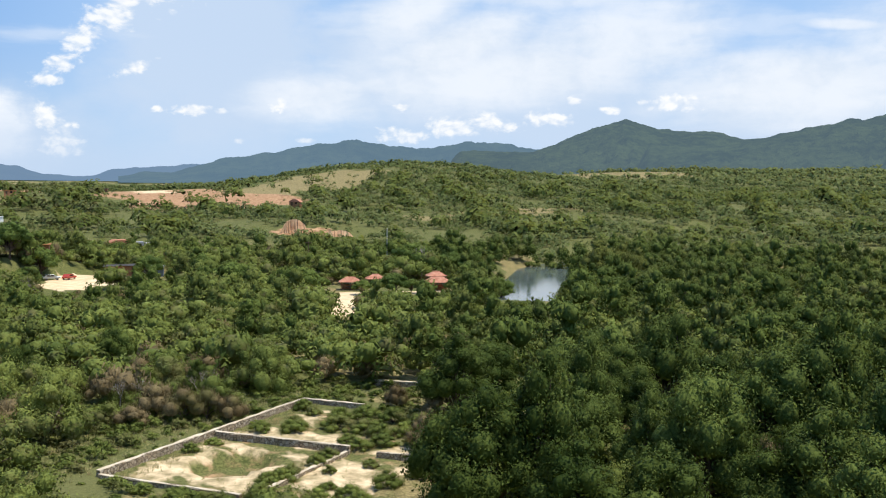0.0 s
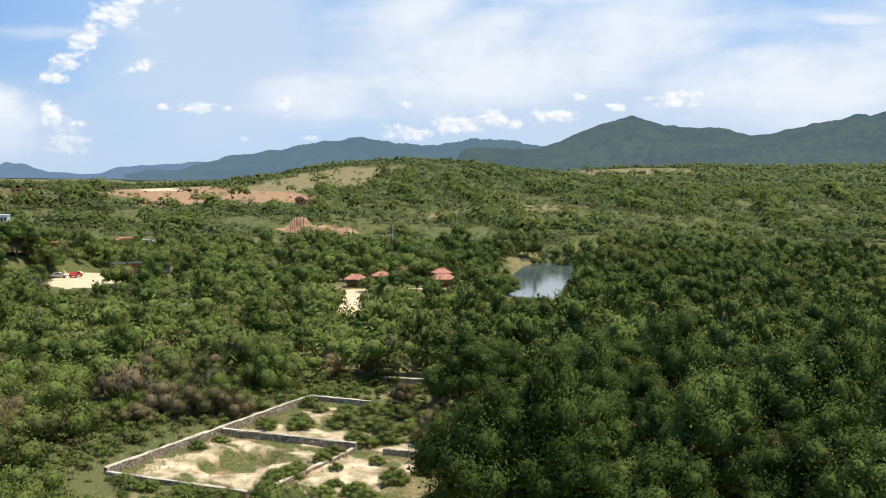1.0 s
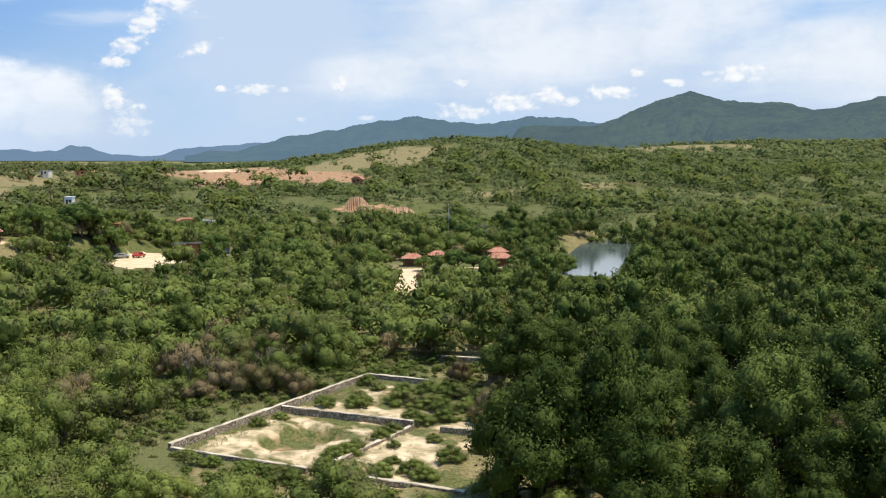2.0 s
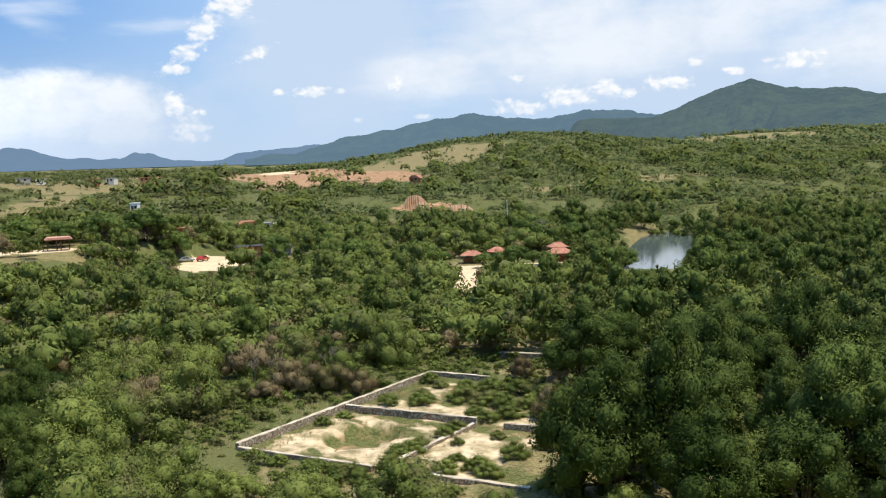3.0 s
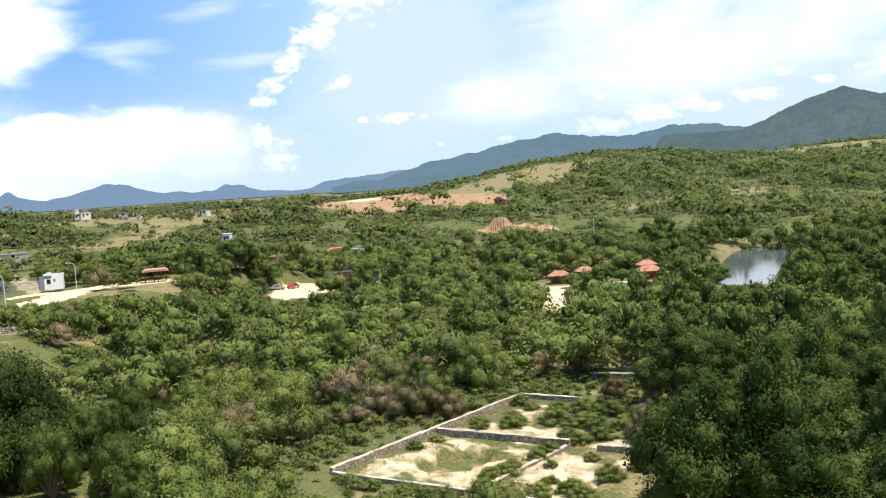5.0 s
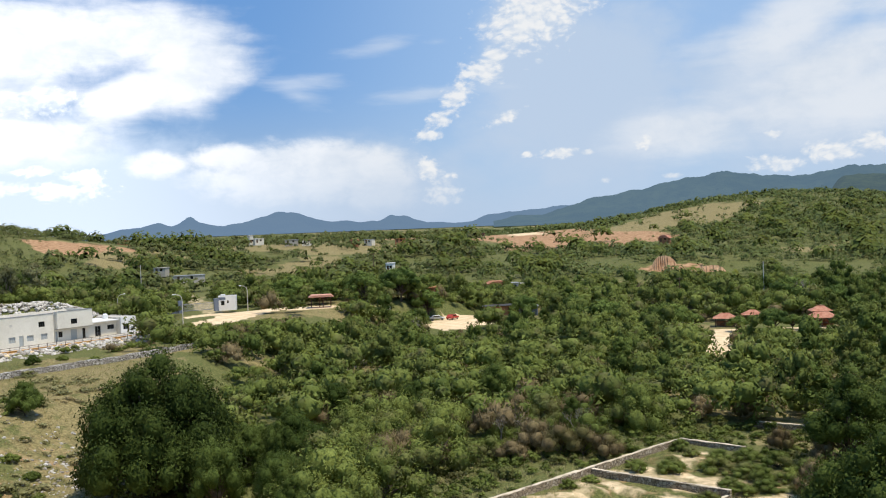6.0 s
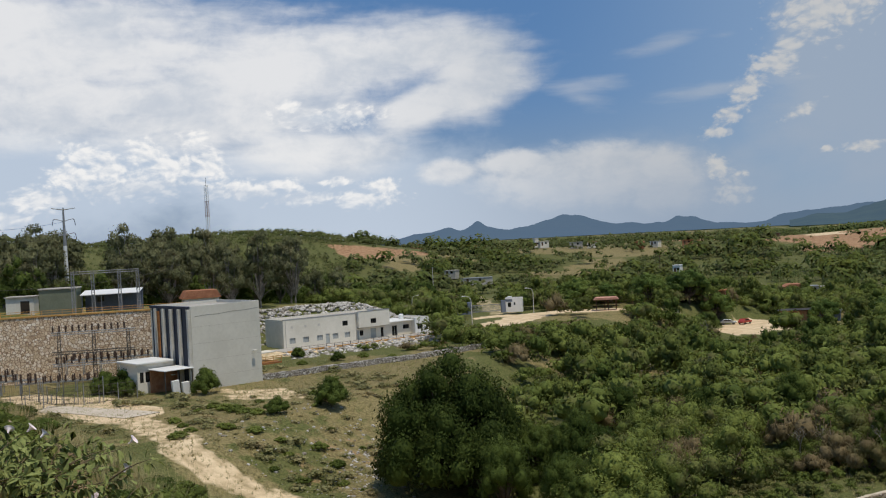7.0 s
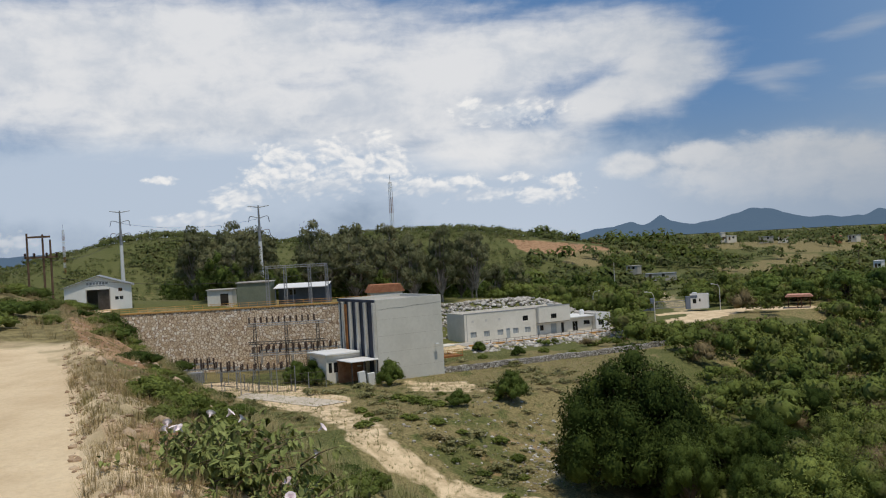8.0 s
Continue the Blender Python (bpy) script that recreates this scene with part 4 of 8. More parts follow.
DRY_SHAPES = [crown_shape(130 + k, 6, 2.6, 0.4, 3.2, 0.7, 1.2, 420, 0.55, slim=0.25, droop=1.0) for k in range(2)]


def scrub(x, y):
    return not right_bank(x, y)


scatter(TREES, -40, -4, 70, 122, 6.6, 0.5, 1.35, 1, tall=(0.75, 1.35), keep=right_bank)
scatter(BUSHES, -40, -4, 70, 120, 8.5, 0.5, 1.1, 56, 0.1, keep=right_bank, full=3.8)
scatter(BUSHES, -12, 40, 68, 122, 5.8, 0.6, 2.0, 3, 0.06, keep=lambda x, y: scrub(x, y) and x > -0.36 * y, full=3.8)
scatter(TREES, 19, 40, 68, 122, 5.0, 0.3, 0.75, 43, 0.06, keep=lambda x, y: scrub(x, y) and x <= -0.36 * y, full=9.6)
scatter(BUSHES, 19, 40, 68, 122, 9.5, 0.4, 1.2, 44, 0.1, keep=lambda x, y: scrub(x, y) and x <= -0.36 * y, full=3.8)
scatter(DRY, -12, 33, 95, 150, 12.0, 0.8, 1.4, 5, 0.2, keep=scrub, full=3.4)
scatter(DRY, 3, 18, 108, 132, 6.5, 0.8, 1.5, 15, 0.35, keep=scrub, full=3.4)
scatter(TREES, 1, 31, 92, 145, 15.0, 0.4, 0.8, 35, 0.2, keep=scrub)
grove("woods", TREE_SHAPES, LEAF_FOREST, "dark green riverside forest", -42, -4, 123, 330, 7.4, 0.4, 1.15, 2, 0.2, tall=(0.7, 1.3), keep=right_bank)
grove("woods", TREE_SHAPES, LEAF_MIXED, "lighter green trees of the riverside forest", -42, -4, 118, 330, 7.2, 0.35, 0.95, 52, 0.1, keep=right_bank)
grove("scrub", BUSH_SHAPES, LEAF_BUSH, "light green undergrowth between the riverside trees", -42, -4, 118, 330, 7.5, 0.7, 1.5, 53, 0.2, keep=right_bank, full=3.8)
grove("scrub", BUSH_SHAPES, LEAF_BUSH, "light green thorn scrub on the valley floor", -12, 36, 123, 330, 5.8, 0.7, 2.0, 4, 0.05, keep=scrub, full=3.8)
grove("scrub", DRY_SHAPES, LEAF_DRY, "withered brown scrub and dead vines", -12, 34, 120, 330, 13.0, 0.8, 1.6, 14, 0.2, keep=scrub, full=3.4)
grove("woods", TREE_SHAPES, LEAF_FOREST, "darker trees among the village scrub", -12, 22, 150, 330, 14.0, 0.5, 1.0, 6, 0.2, keep=scrub)
grove("woods", TREE_SHAPES, LEAF_MIXED, "round green trees among the village scrub", -12, 24, 140, 330, 11.0, 0.45, 1.05, 54, 0.15, keep=scrub)
grove("woods", TREE_SHAPES, LEAF_FOREST, "trees on the terrace behind the power station", 29, 67, 215, 330, 7.5, 0.55, 1.1, 9, 0.15, keep=lambda x, y: x < -148 or y > 268)
grove("woods", TREE_SHAPES, LEAF_MIXED, "dense green trees along the terrace edge", 33, 55.5, 208, 244, 6.0, 0.5, 0.95, 57, 0.1, keep=lambda x, y: x < -152 or y > 196)
scatter(EUCS, 33.5, 48, 214, 250, 7.0, 0.68, 1.15, 8, 0.05, keep=lambda x, y: x < -139 or y > 215, full=1)
scatter(EUCS, 49.5, 55.6, 220, 262, 5.4, 0.9, 1.2, 28, 0.1, keep=lambda x, y: x < -150, full=1)

# low growth on the open strip round the old foundation
LOW_SHAPES = [crown_shape(140 + k, 9, 0.8, 0.1, 0.95, 0.18, 0.36, 240, 0.2) for k in range(3)]
low_V, low_F, low_O = [], [], []
for i in range(520):
    a, b = random.uniform(-12, 42), random.choice((random.uniform(-13, -1), random.uniform(-13, -4)))
    if i % 5 == 0:
        a, b = random.uniform(-9, -0.8), random.uniform(-4, 26)
    if i % 4 == 1:
        a, b = random.uniform(33.5, 46), random.uniform(-5, 17)
    x = FOUND_AT[0] + a * FOUND_DIR[0] + b * FOUND_DIR[1]
    y = FOUND_AT[1] + a * FOUND_DIR[1] - b * FOUND_DIR[0]
    v, f, w = random.choice(LOW_SHAPES)
    k, t = random.choice((0.5, 0.6, 0.8, 1.0, 1.4)), random.uniform(0, math.tau)
    c, s = math.cos(t) * k, math.sin(t) * k
    low_O.append(turned_z(w, t))
    low_F.append(f + sum(len(q) for q in low_V))
    low_V.append(v @ np.array([[c, -s, 0], [s, c, 0], [0, 0, k * random.uniform(0.6, 1.1)]]).T + np.array([x, y, ground_z(x, y) - 0.05]))
tagged(triangles("low_scrub", np.vstack(low_V), np.vstack(low_F), LEAF_BUSH, None, np.vstack(low_O)), "low green brush on the open strip round the foundation", "scrub", kind="stuff")

tuft_V, tuft_F, tuft_O = [], [], []
for i in range(420):
    x, y = random.uniform(-112, -56), random.uniform(80, 136)
    if way_off(np.array([x]), np.array([y]), TRACK)[0] < 4.0 or ground_z(x, y) > 9 or math.hypot(x + 99, y - 118) < 12:
        continue
    v, f, w = random.choice(LOW_SHAPES)
    k, t = random.choice((0.5, 0.7, 0.9, 1.3, 1.8)), random.uniform(0, math.tau)
    tuft_O.append(turned_z(w, t))
    tuft_F.append(f + sum(len(q) for q in tuft_V))
    tuft_V.append(turned_z(v, t) * np.array([k, k, k * random.uniform(0.3, 0.7)]) + np.array([x, y, ground_z(x, y) - 0.05]))
tagged(triangles("dry_brush", np.vstack(tuft_V), np.vstack(tuft_F), LEAF_GRASS, None, np.vstack(tuft_O)), "low dry brush on the open grass below the power hall", "scrub", kind="stuff")

big = proto("shade_tree", 91, 60, 8.0, 0.3, 12.6, 1.3, 2.3, 46000, 0.27, LEAF_SHADE, 0.42, "large round-crowned green tree at the foot of the rubble slope", "tree", flat=1.0, low=-0.6, fill=True, spread=0.7, core=0.66)
put(big, -50.0, 91.0, 1.06, tall=1.2)
for x, y, k in ((52, 92, 1.0), (37, 84, 1.05), (16.5, 82, 0.9), (14, 95, 0.85), (61, 96, 0.9), (70, 100, 0.8), (17, 106, 0.7), (13.5, 112, 0.7), (45, 83, 0.8)):
    put(DRY[int(x) % 2], x, y, k, tall=1.4)
for x, y, k in ((-8.0, 108.5, 1.0), (-10.5, 108.0, 1.1), (-13.6, 110.5, 1.15), (-5.4, 107.4, 0.9), (5.8, 127, 1.0), (13.0, 138, 1.1), (18.0, 139, 1.2), (21.5, 138, 1.15), (26.0, 140, 1.1), (9.0, 139, 0.9), (-26, 101, 1.3), (-29, 103, 1.1)):
    put(DRY[int(abs(x)) % 2], x, y, k, tall=1.2)
# trees and bushes that stand by themselves: place, size, height stretch
SHRUB = proto("shrub", 95, 30, 2.3, 0.25, 3.6, 0.4, 0.8, 4600, 0.24, LEAF_FOREST, 0.1, "dark green shrub on the grass before the power hall", "bush", group="station shrubs", flat=0.9, low=-0.8)
SHRUB2 = proto("shrub", 96, 26, 2.6, 0.2, 2.6, 0.4, 0.75, 4200, 0.22, LEAF_BUSH, 0.08, "green shrub on the rubble slope below the power hall", "bush", group="station shrubs", flat=0.9, low=-0.8)
for x, y, k, f in ((-76.2, 106.3, 1.05, 1.2), (-101.0, 109.5, 1.0, 1.2), (-116.2, 108.1, 1.15, 1.0), (-119.8, 107.5, 1.1, 0.95), (-113.5, 106.5, 0.8, 1.0), (-102.7, 146.0, 0.6, 0.9), (-113.5, 148.5, 0.6, 1.0), (-79.3, 98.6, 0.8, 0.85)):
    put(SHRUB, x, y, k, tall=f)
for x, y, k in ((-76.1, 90.4, 0.5), (-78.9, 89.0, 0.45), (-73.0, 91.2, 0.42), (-69.7, 94.2, 0.5), (-66.0, 92.7, 0.5), (-104.0, 120.0, 0.5), (-81.3, 83.0, 0.45), (-69.1, 84.9, 0.35), (-65.7, 85.6, 0.35),
                (-82.8, 86.6, 0.4), (-86, 88.8, 0.35), (-89.5, 91.0, 0.3), (-58.5, 80.5, 0.4), (-62, 88, 0.3), (-97, 101, 0.22), (-92, 98.0, 0.28), (-84, 118, 0.22), (-72, 100, 0.3), (-98, 139, 0.5), (-93.5, 150, 0.55),
                (-89, 160, 0.6), (-86, 172, 0.6), (-107, 141, 0.4), (-101, 152, 0.45), (-97, 163, 0.45), (-92, 176, 0.5), (-88, 190, 0.8), (-83, 205, 0.9)):
    put(SHRUB2, x, y, k * random.uniform(0.8, 1.3), tall=random.uniform(0.55, 0.9))
# low brush on the rubble slope and the open grass
for i in range(34):
    x, y = random.uniform(-92, -58), random.uniform(82, 112)
    if way_off(np.array([x]), np.array([y]), TRACK)[0] > 4.5:
        put(random.choice((SHRUB2, BUSHES[0], BUSHES[2])), x, y, random.choice((0.08, 0.1, 0.14, 0.2, 0.3)), tall=random.uniform(0.5, 1.0))
for x, y, k in ((-92, 101, 0.5), (-89, 100, 0.55), (-86.5, 99, 0.6), (-84, 98, 0.5), (-81.5, 97.5, 0.45)):
    put(SHRUB2, x, y, k, tall=0.7)
WILLOW = proto("willow_tree", 97, 26, 5.0, 2.0, 11.5, 1.0, 1.9, 4200, 0.5, LEAF_WILLOW, 0.3, "tall yellow-green willow at the edge of the forest", "tree", group="willows", flat=1.2, droop=1.0)
for x, y, k in ((80, 236, 1.15), (87, 240, 1.05), (93, 246, 0.9), (128, 262, 0.8)):
    put(WILLOW, x, y, k)
for x, y, k in ((-95.0, 248.0, 1.0), (-86.5, 249.0, 0.85), (-75.0, 249.5, 1.05), (-67.0, 258.0, 1.1), (-60.5, 262.0, 1.0), (-80, 262, 1.0), (-70, 266, 1.1), (-34, 262.5, 0.8), (-19, 250, 0.9), (-10.8, 226, 1.0), (4.5, 222, 0.9), (46, 262, 0.95), (36, 266, 1.2), (53.0, 231, 0.8), (26, 222, 0.7), (22.5, 228, 0.42), (30.5, 227, 0.45), (45, 230, 0.6), (9, 229, 0.5), (40.5, 226, 0.5), (33.0, 225.5, 0.42), (18.5, 224, 0.45), (-20, 246, 0.5), (-60, 247, 0.6)):
    put(BROAD[int(abs(x)) % 2], x, y, k)


def bare_tree(x, y, h, seed, label):
    """A leafless grey tree with forking limbs and hanging dead vines."""
    rng = random.Random(seed)
    o = thing("bare_tree", pose(x, y, ground_z(x, y)), label, "tree", "bare trees")
    bm = bmesh.new()
    ends = []

    def grow(p, d, length, r, depth):
        q = p + d * length
        rod(bm, p, q, r, r * 0.68, sides=5 if depth < 2 else 4, caps=False)
        if depth == 5:
            ends.append(q)
            return
        for _ in range(3 if depth in (0, 2) else 2):
            n = (d + Vector((rng.gauss(0, 0.42), rng.gauss(0, 0.42), rng.gauss(0.12, 0.25)))).normalized()
            grow(q, n, length * rng.uniform(0.6, 0.88), r * 0.66, depth + 1)
    grow(Vector((0, 0, -0.4)), Vector((0.05, 0, 1)), h * 0.27, h * 0.022, 0)
    part("crown_frame", bm, BARK_PALE, o)
    g = np.random.RandomState(seed)
    sel = [ends[i] for i in range(0, len(ends), 4)]
    V, F, O = cards(g, [tuple(e - Vector((0, 0, 0.5))) for e in sel], [(0.55, 0.55, 0.8)] * len(sel), [14] * len(sel), 0.4, 0.6, -1.0, 0.14, 1.5)
    triangles("dead_vine", V, F, LEAF_DRY, o, O)


bare_tree(45.0, 107.0, 10.5, 5, "leafless grey tree hung with dead vines in the forest")
bare_tree(-14.0, 112.0, 4.6, 6, "small leafless bleached tree in the scrub")
bare_tree(-18.0, 113.5, 4.2, 7, "small leafless bleached tree in the scrub")
bare_tree(-53, 215, 6.5, 8, "leafless grey tree beside the village lot")
bare_tree(-50, 160, 6.0, 9, "pale leafless tree among green scrub")
bare_tree(38, 262, 9.5, 11, "broad grey half-bare tree above the riverside huts")
bare_tree(-9.5, 117, 5.0, 12, "small leafless bleached tree in the scrub")
bare_tree(16, 139, 4.5, 10, "withered grey tree above the old wall")


def far_woods(name, t0, t1, d0, d1, gap, r0, r1, n_cards, seed, thin, label, leaf=0.62, mat=None, fill=0.85):
    """Woods too far off to count: one mesh of leafy clumps."""
    rng = np.random.RandomState(seed)
    X, Y, G = [], [], []
    d = d0
    while d < d1:
        g = gap * (d / d0) ** 0.35
        k = max(1, int(radians(t1 - t0) * d / g))
        t = np.radians(rng.uniform(t0, t1, k))
        dd = d + rng.uniform(-0.5, 0.5, k) * g
        X.append(-np.sin(t) * dd)
        Y.append(np.cos(t) * dd)
        G.append(np.full(k, g))
        d += g
    X, Y, G = np.concatenate(X), np.concatenate(Y), np.concatenate(G)
    sand, earth, dry = masks(X, Y)
    keep = (sand < 0.2) & (rng.uniform(size=len(X)) > np.maximum(earth * 0.97, dry * 0.93)) & (rng.uniform(size=len(X)) > thin)
    keep &= way_off(X, Y, [(84, 300), (130, 360)]) > 9
    keep &= np.hypot(X - 257, Y - 468) > 4
    keep &= ~((np.hypot(X - 6, Y - 392) < 13) | (np.hypot(X - 24, Y - 384) < 10))
    X, Y, G = X[keep], Y[keep], G[keep]
    stand = rolls(X, Y, 45) + 0.6 * rolls(X, Y, 17)          # taller stands and lower brush
    keep = rng.uniform(size=len(X)) < fill + 1.3 * stand
    X, Y, G, stand = X[keep], Y[keep], G[keep], stand[keep]
    Z = height(X, Y)
    n = len(X)
    R = G * (r0 + (r1 - r0) * rng.uniform(size=n) ** 2.2) * np.clip(0.95 + 1.1 * stand, 0.6, 1.5)
    d = rng.normal(size=(n, n_cards, 3))
    d[..., 2] = np.abs(d[..., 2]) * 0.9 - 0.15
    d /= np.linalg.norm(d, axis=2)[..., None]
    c = np.stack([X, Y, Z + R * 0.75], -1)
    p = c[:, None] + d * R[:, None, None] * np.array([1, 1, 0.95]) * (0.85 + 0.3 * rng.uniform(size=(n, 1, 3))) * rng.uniform(0.75, 1.1, (n, n_cards, 1))
    nrm = d + rng.normal(0, 0.28, d.shape) + np.array([0, 0, 0.45])
    nrm /= np.linalg.norm(nrm, axis=2)[..., None]
    t = np.cross(nrm, rng.normal(size=d.shape))
    t /= np.linalg.norm(t, axis=2)[..., None]
    b = np.cross(nrm, t)
    L = (R[:, None, None] * leaf * rng.uniform(0.6, 1.3, (n, n_cards, 1)))
    V = np.stack([p - t * L * 0.5 + b * L * 0.4, p - t * L * 0.4 - b * L * 0.4, p + t * L * 0.6], 2).reshape(-1, 3)
    way = d + np.array([0, 0, 0.25]) + rng.normal(0, 0.2, d.shape)
    way /= np.linalg.norm(way, axis=2)[..., None]
    ob = triangles(name, V, np.arange(len(V)).reshape(-1, 3), mat or LEAF_FAR, None, np.repeat(way.reshape(-1, 3), 3, axis=0))
    return tagged(ob, label, "woods", kind="stuff")


far_woods("brush", -42, 10, 325, 620, 3.3, 0.28, 0.62, 30, 1, 0.05, "low yellow-green brush across the valley", leaf=0.5, fill=1.0)
far_woods("woods", -42, 12, 325, 760, 13.0, 0.2, 0.3, 70, 21, 0.25, "scattered darker trees across the valley", leaf=0.4, mat=LEAF_MIXED)
far_woods("brush", 10, 34, 325, 640, 4.0, 0.24, 0.62, 34, 11, 0.15, "dusty green brush below the village ridge", mat=LEAF_HILL)
far_woods("woods", 10, 34, 325, 640, 13.0, 0.2, 0.3, 70, 22, 0.35, "scattered trees below the village ridge", leaf=0.4, mat=LEAF_MIXED)
far_woods("brush", 34, 70, 325, 700, 3.0, 0.3, 0.5, 30, 2, 0.0, "green scrub on the hills behind the power station", mat=LEAF_HILL, fill=1.4, leaf=0.5)
far_woods("brush", -42, 10, 620, 1150, 4.0, 0.24, 0.5, 15, 3, 0.05, "low green brush on the far hill", leaf=0.8, fill=1.0)
far_woods("brush", 10, 34, 640, 1300, 6.4, 0.2, 0.42, 18, 13, 0.3, "scattered scrub on the far plain", mat=LEAF_HILL)
far_woods("woods", -44, 2, 1150, 2100, 8.0, 0.26, 0.5, 16, 4, 0.0, "forest at the foot of the mountains", leaf=0.8)


# ---------------------------------------------------------------- building materials
GREY = speckled((0.570, 0.559, 0.502), (0.650, 0.638, 0.576), 0.5, 0.8, 0.004, name="grey_plaster")
WHITE = speckled((0.672, 0.638, 0.549), (0.784, 0.750, 0.661), 0.7, 0.8, 0.004, name="white_plaster")
CLEAN_WHITE = speckled((0.72, 0.72, 0.70), (0.80, 0.80, 0.78), 0.7, 0.6, 0.002, name="white_paint")
NAVY = speckled((0.022, 0.03, 0.052), (0.04, 0.05, 0.078), 1.0, 0.45, 0.0, name="navy_cladding")
FIN = speckled((0.5, 0.48, 0.43), (0.62, 0.6, 0.55), 1.0, 0.8, 0.003, name="pale_fin")
RUST = speckled((0.22, 0.09, 0.03), (0.38, 0.17, 0.06), 3.0, 0.8, 0.004, name="rusty_orange_paint")
OCHRE = speckled((0.45, 0.24, 0.07), (0.58, 0.34, 0.12), 3.0, 0.7, 0.003, name="ochre_paint")
STEEL = speckled((0.24, 0.25, 0.26), (0.36, 0.37, 0.38), 3.0, 0.6, 0.002, 0.3, name="galvanised_steel")
DARK_STEEL = speckled((0.05, 0.045, 0.04), (0.10, 0.09, 0.08), 3.0, 0.6, 0.002, 0.3, name="dark_steel")
PORCELAIN = speckled((0.03, 0.014, 0.01), (0.06, 0.028, 0.018), 3.0, 0.5, 0.0, name="brown_porcelain", spec=0.25)
CONCRETE = speckled((0.36, 0.33, 0.29), (0.5, 0.47, 0.42), 1.2, 0.9, 0.008, name="concrete")
TILE_RED = speckled((0.30, 0.12, 0.065), (0.46, 0.21, 0.115), 3.0, 0.85, 0.03, name="red_clay_tile")
WOOD = speckled((0.09, 0.055, 0.035), (0.17, 0.11, 0.07), 4.0, 0.9, 0.01, name="weathered_timber")
GREEN_PAINT = speckled((0.17, 0.19, 0.13), (0.22, 0.24, 0.17), 0.8, 0.8, 0.003, name="olive_green_plaster")
BLUE_GREY = speckled((0.12, 0.15, 0.2), (0.17, 0.2, 0.26), 1.0, 0.7, 0.003, name="blue_grey_paint")
BRICK = speckled((0.28, 0.12, 0.06), (0.42, 0.22, 0.12), 3.0, 0.9, 0.02, name="rough_red_brick")
DARK_GLASS = material("dark_window", lambda N, p: (0.012, 0.014, 0.016), 0.08, 0.0, 0.0, 0.5)
FROSTED = speckled((0.33, 0.36, 0.36), (0.42, 0.45, 0.45), 2.0, 0.35, 0.0, name="frosted_pane")


def stone_material(name, tones, joint, size, bump):
    def build(N, p):
        v = N.t.nodes.new("ShaderNodeTexVoronoi")
        v.inputs["Scale"].default_value = 1.0 / size
        v.inputs["Randomness"].default_value = 0.9
        warp = N.moved(p, N.scaled(N.noise(p, 1.4 / size, 2, 0.5, True), (size * 0.5,) * 3))
        N.put(v.inputs["Vector"], warp)
        e = N.t.nodes.new("ShaderNodeTexVoronoi")
        e.feature = "DISTANCE_TO_EDGE"
        e.inputs["Scale"].default_value = 1.0 / size
        e.inputs["Randomness"].default_value = 0.9
        N.put(e.inputs["Vector"], warp)
        pick = N.t.nodes.new("ShaderNodeSeparateColor")
        N.put(pick.inputs[0], v.outputs["Color"])
        col = N.mix(pick.outputs[0], tones[0], tones[1])
        col = N.mix(N.step(pick.outputs[1], 0.5, 0.9), col, tones[2])
        big = N.noise(p, 0.12, 3, 0.6)
        col = N.mix(N.step(big, 0.4, 0.6, 0.0, 0.4), col, tones[1])
        gap = N.step(e.outputs["Distance"], 0.03, 0.12)
        return N.mix(gap, joint, col), N.m("ADD", N.m("MULTIPLY", gap, 1.0), N.m("MULTIPLY", N.noise(p, 6 / size, 3, 0.6), 0.3))
    return material(name, build, 0.92, 0.0, bump, 0.2)


STONE = stone_material("rubble_masonry", ((0.52, 0.38, 0.25), (0.74, 0.6, 0.44), (0.86, 0.78, 0.68)), (0.3, 0.2, 0.13), 0.5, 0.08)
STONE_GREY = stone_material("grey_rubble", ((0.28, 0.25, 0.22), (0.48, 0.45, 0.40), (0.62, 0.6, 0.56)), (0.1, 0.085, 0.07), 0.38, 0.12)
STONE_OLD = stone_material("old_foundation_stone", ((0.3, 0.235, 0.165), (0.44, 0.36, 0.265), (0.55, 0.48, 0.385)), (0.17, 0.13, 0.095), 0.36, 0.08)
LIME = speckled((0.48, 0.40, 0.29), (0.66, 0.57, 0.44), 1.5, 0.9, 0.02, name="lime_mortar_cap")


def prism(bm, pts, y0, y1):
    """An outline of (x, z) points swept from y0 to y1."""
    a = [bm.verts.new((x, y0, z)) for x, z in pts]
    b = [bm.verts.new((x, y1, z)) for x, z in pts]
    bm.faces.new(a)
    bm.faces.new(b[::-1])
    n = len(pts)
    for k in range(n):
        bm.faces.new((a[k], b[k], b[(k + 1) % n], a[(k + 1) % n]))
    bmesh.ops.recalc_face_normals(bm, faces=bm.faces[:])
    return bm


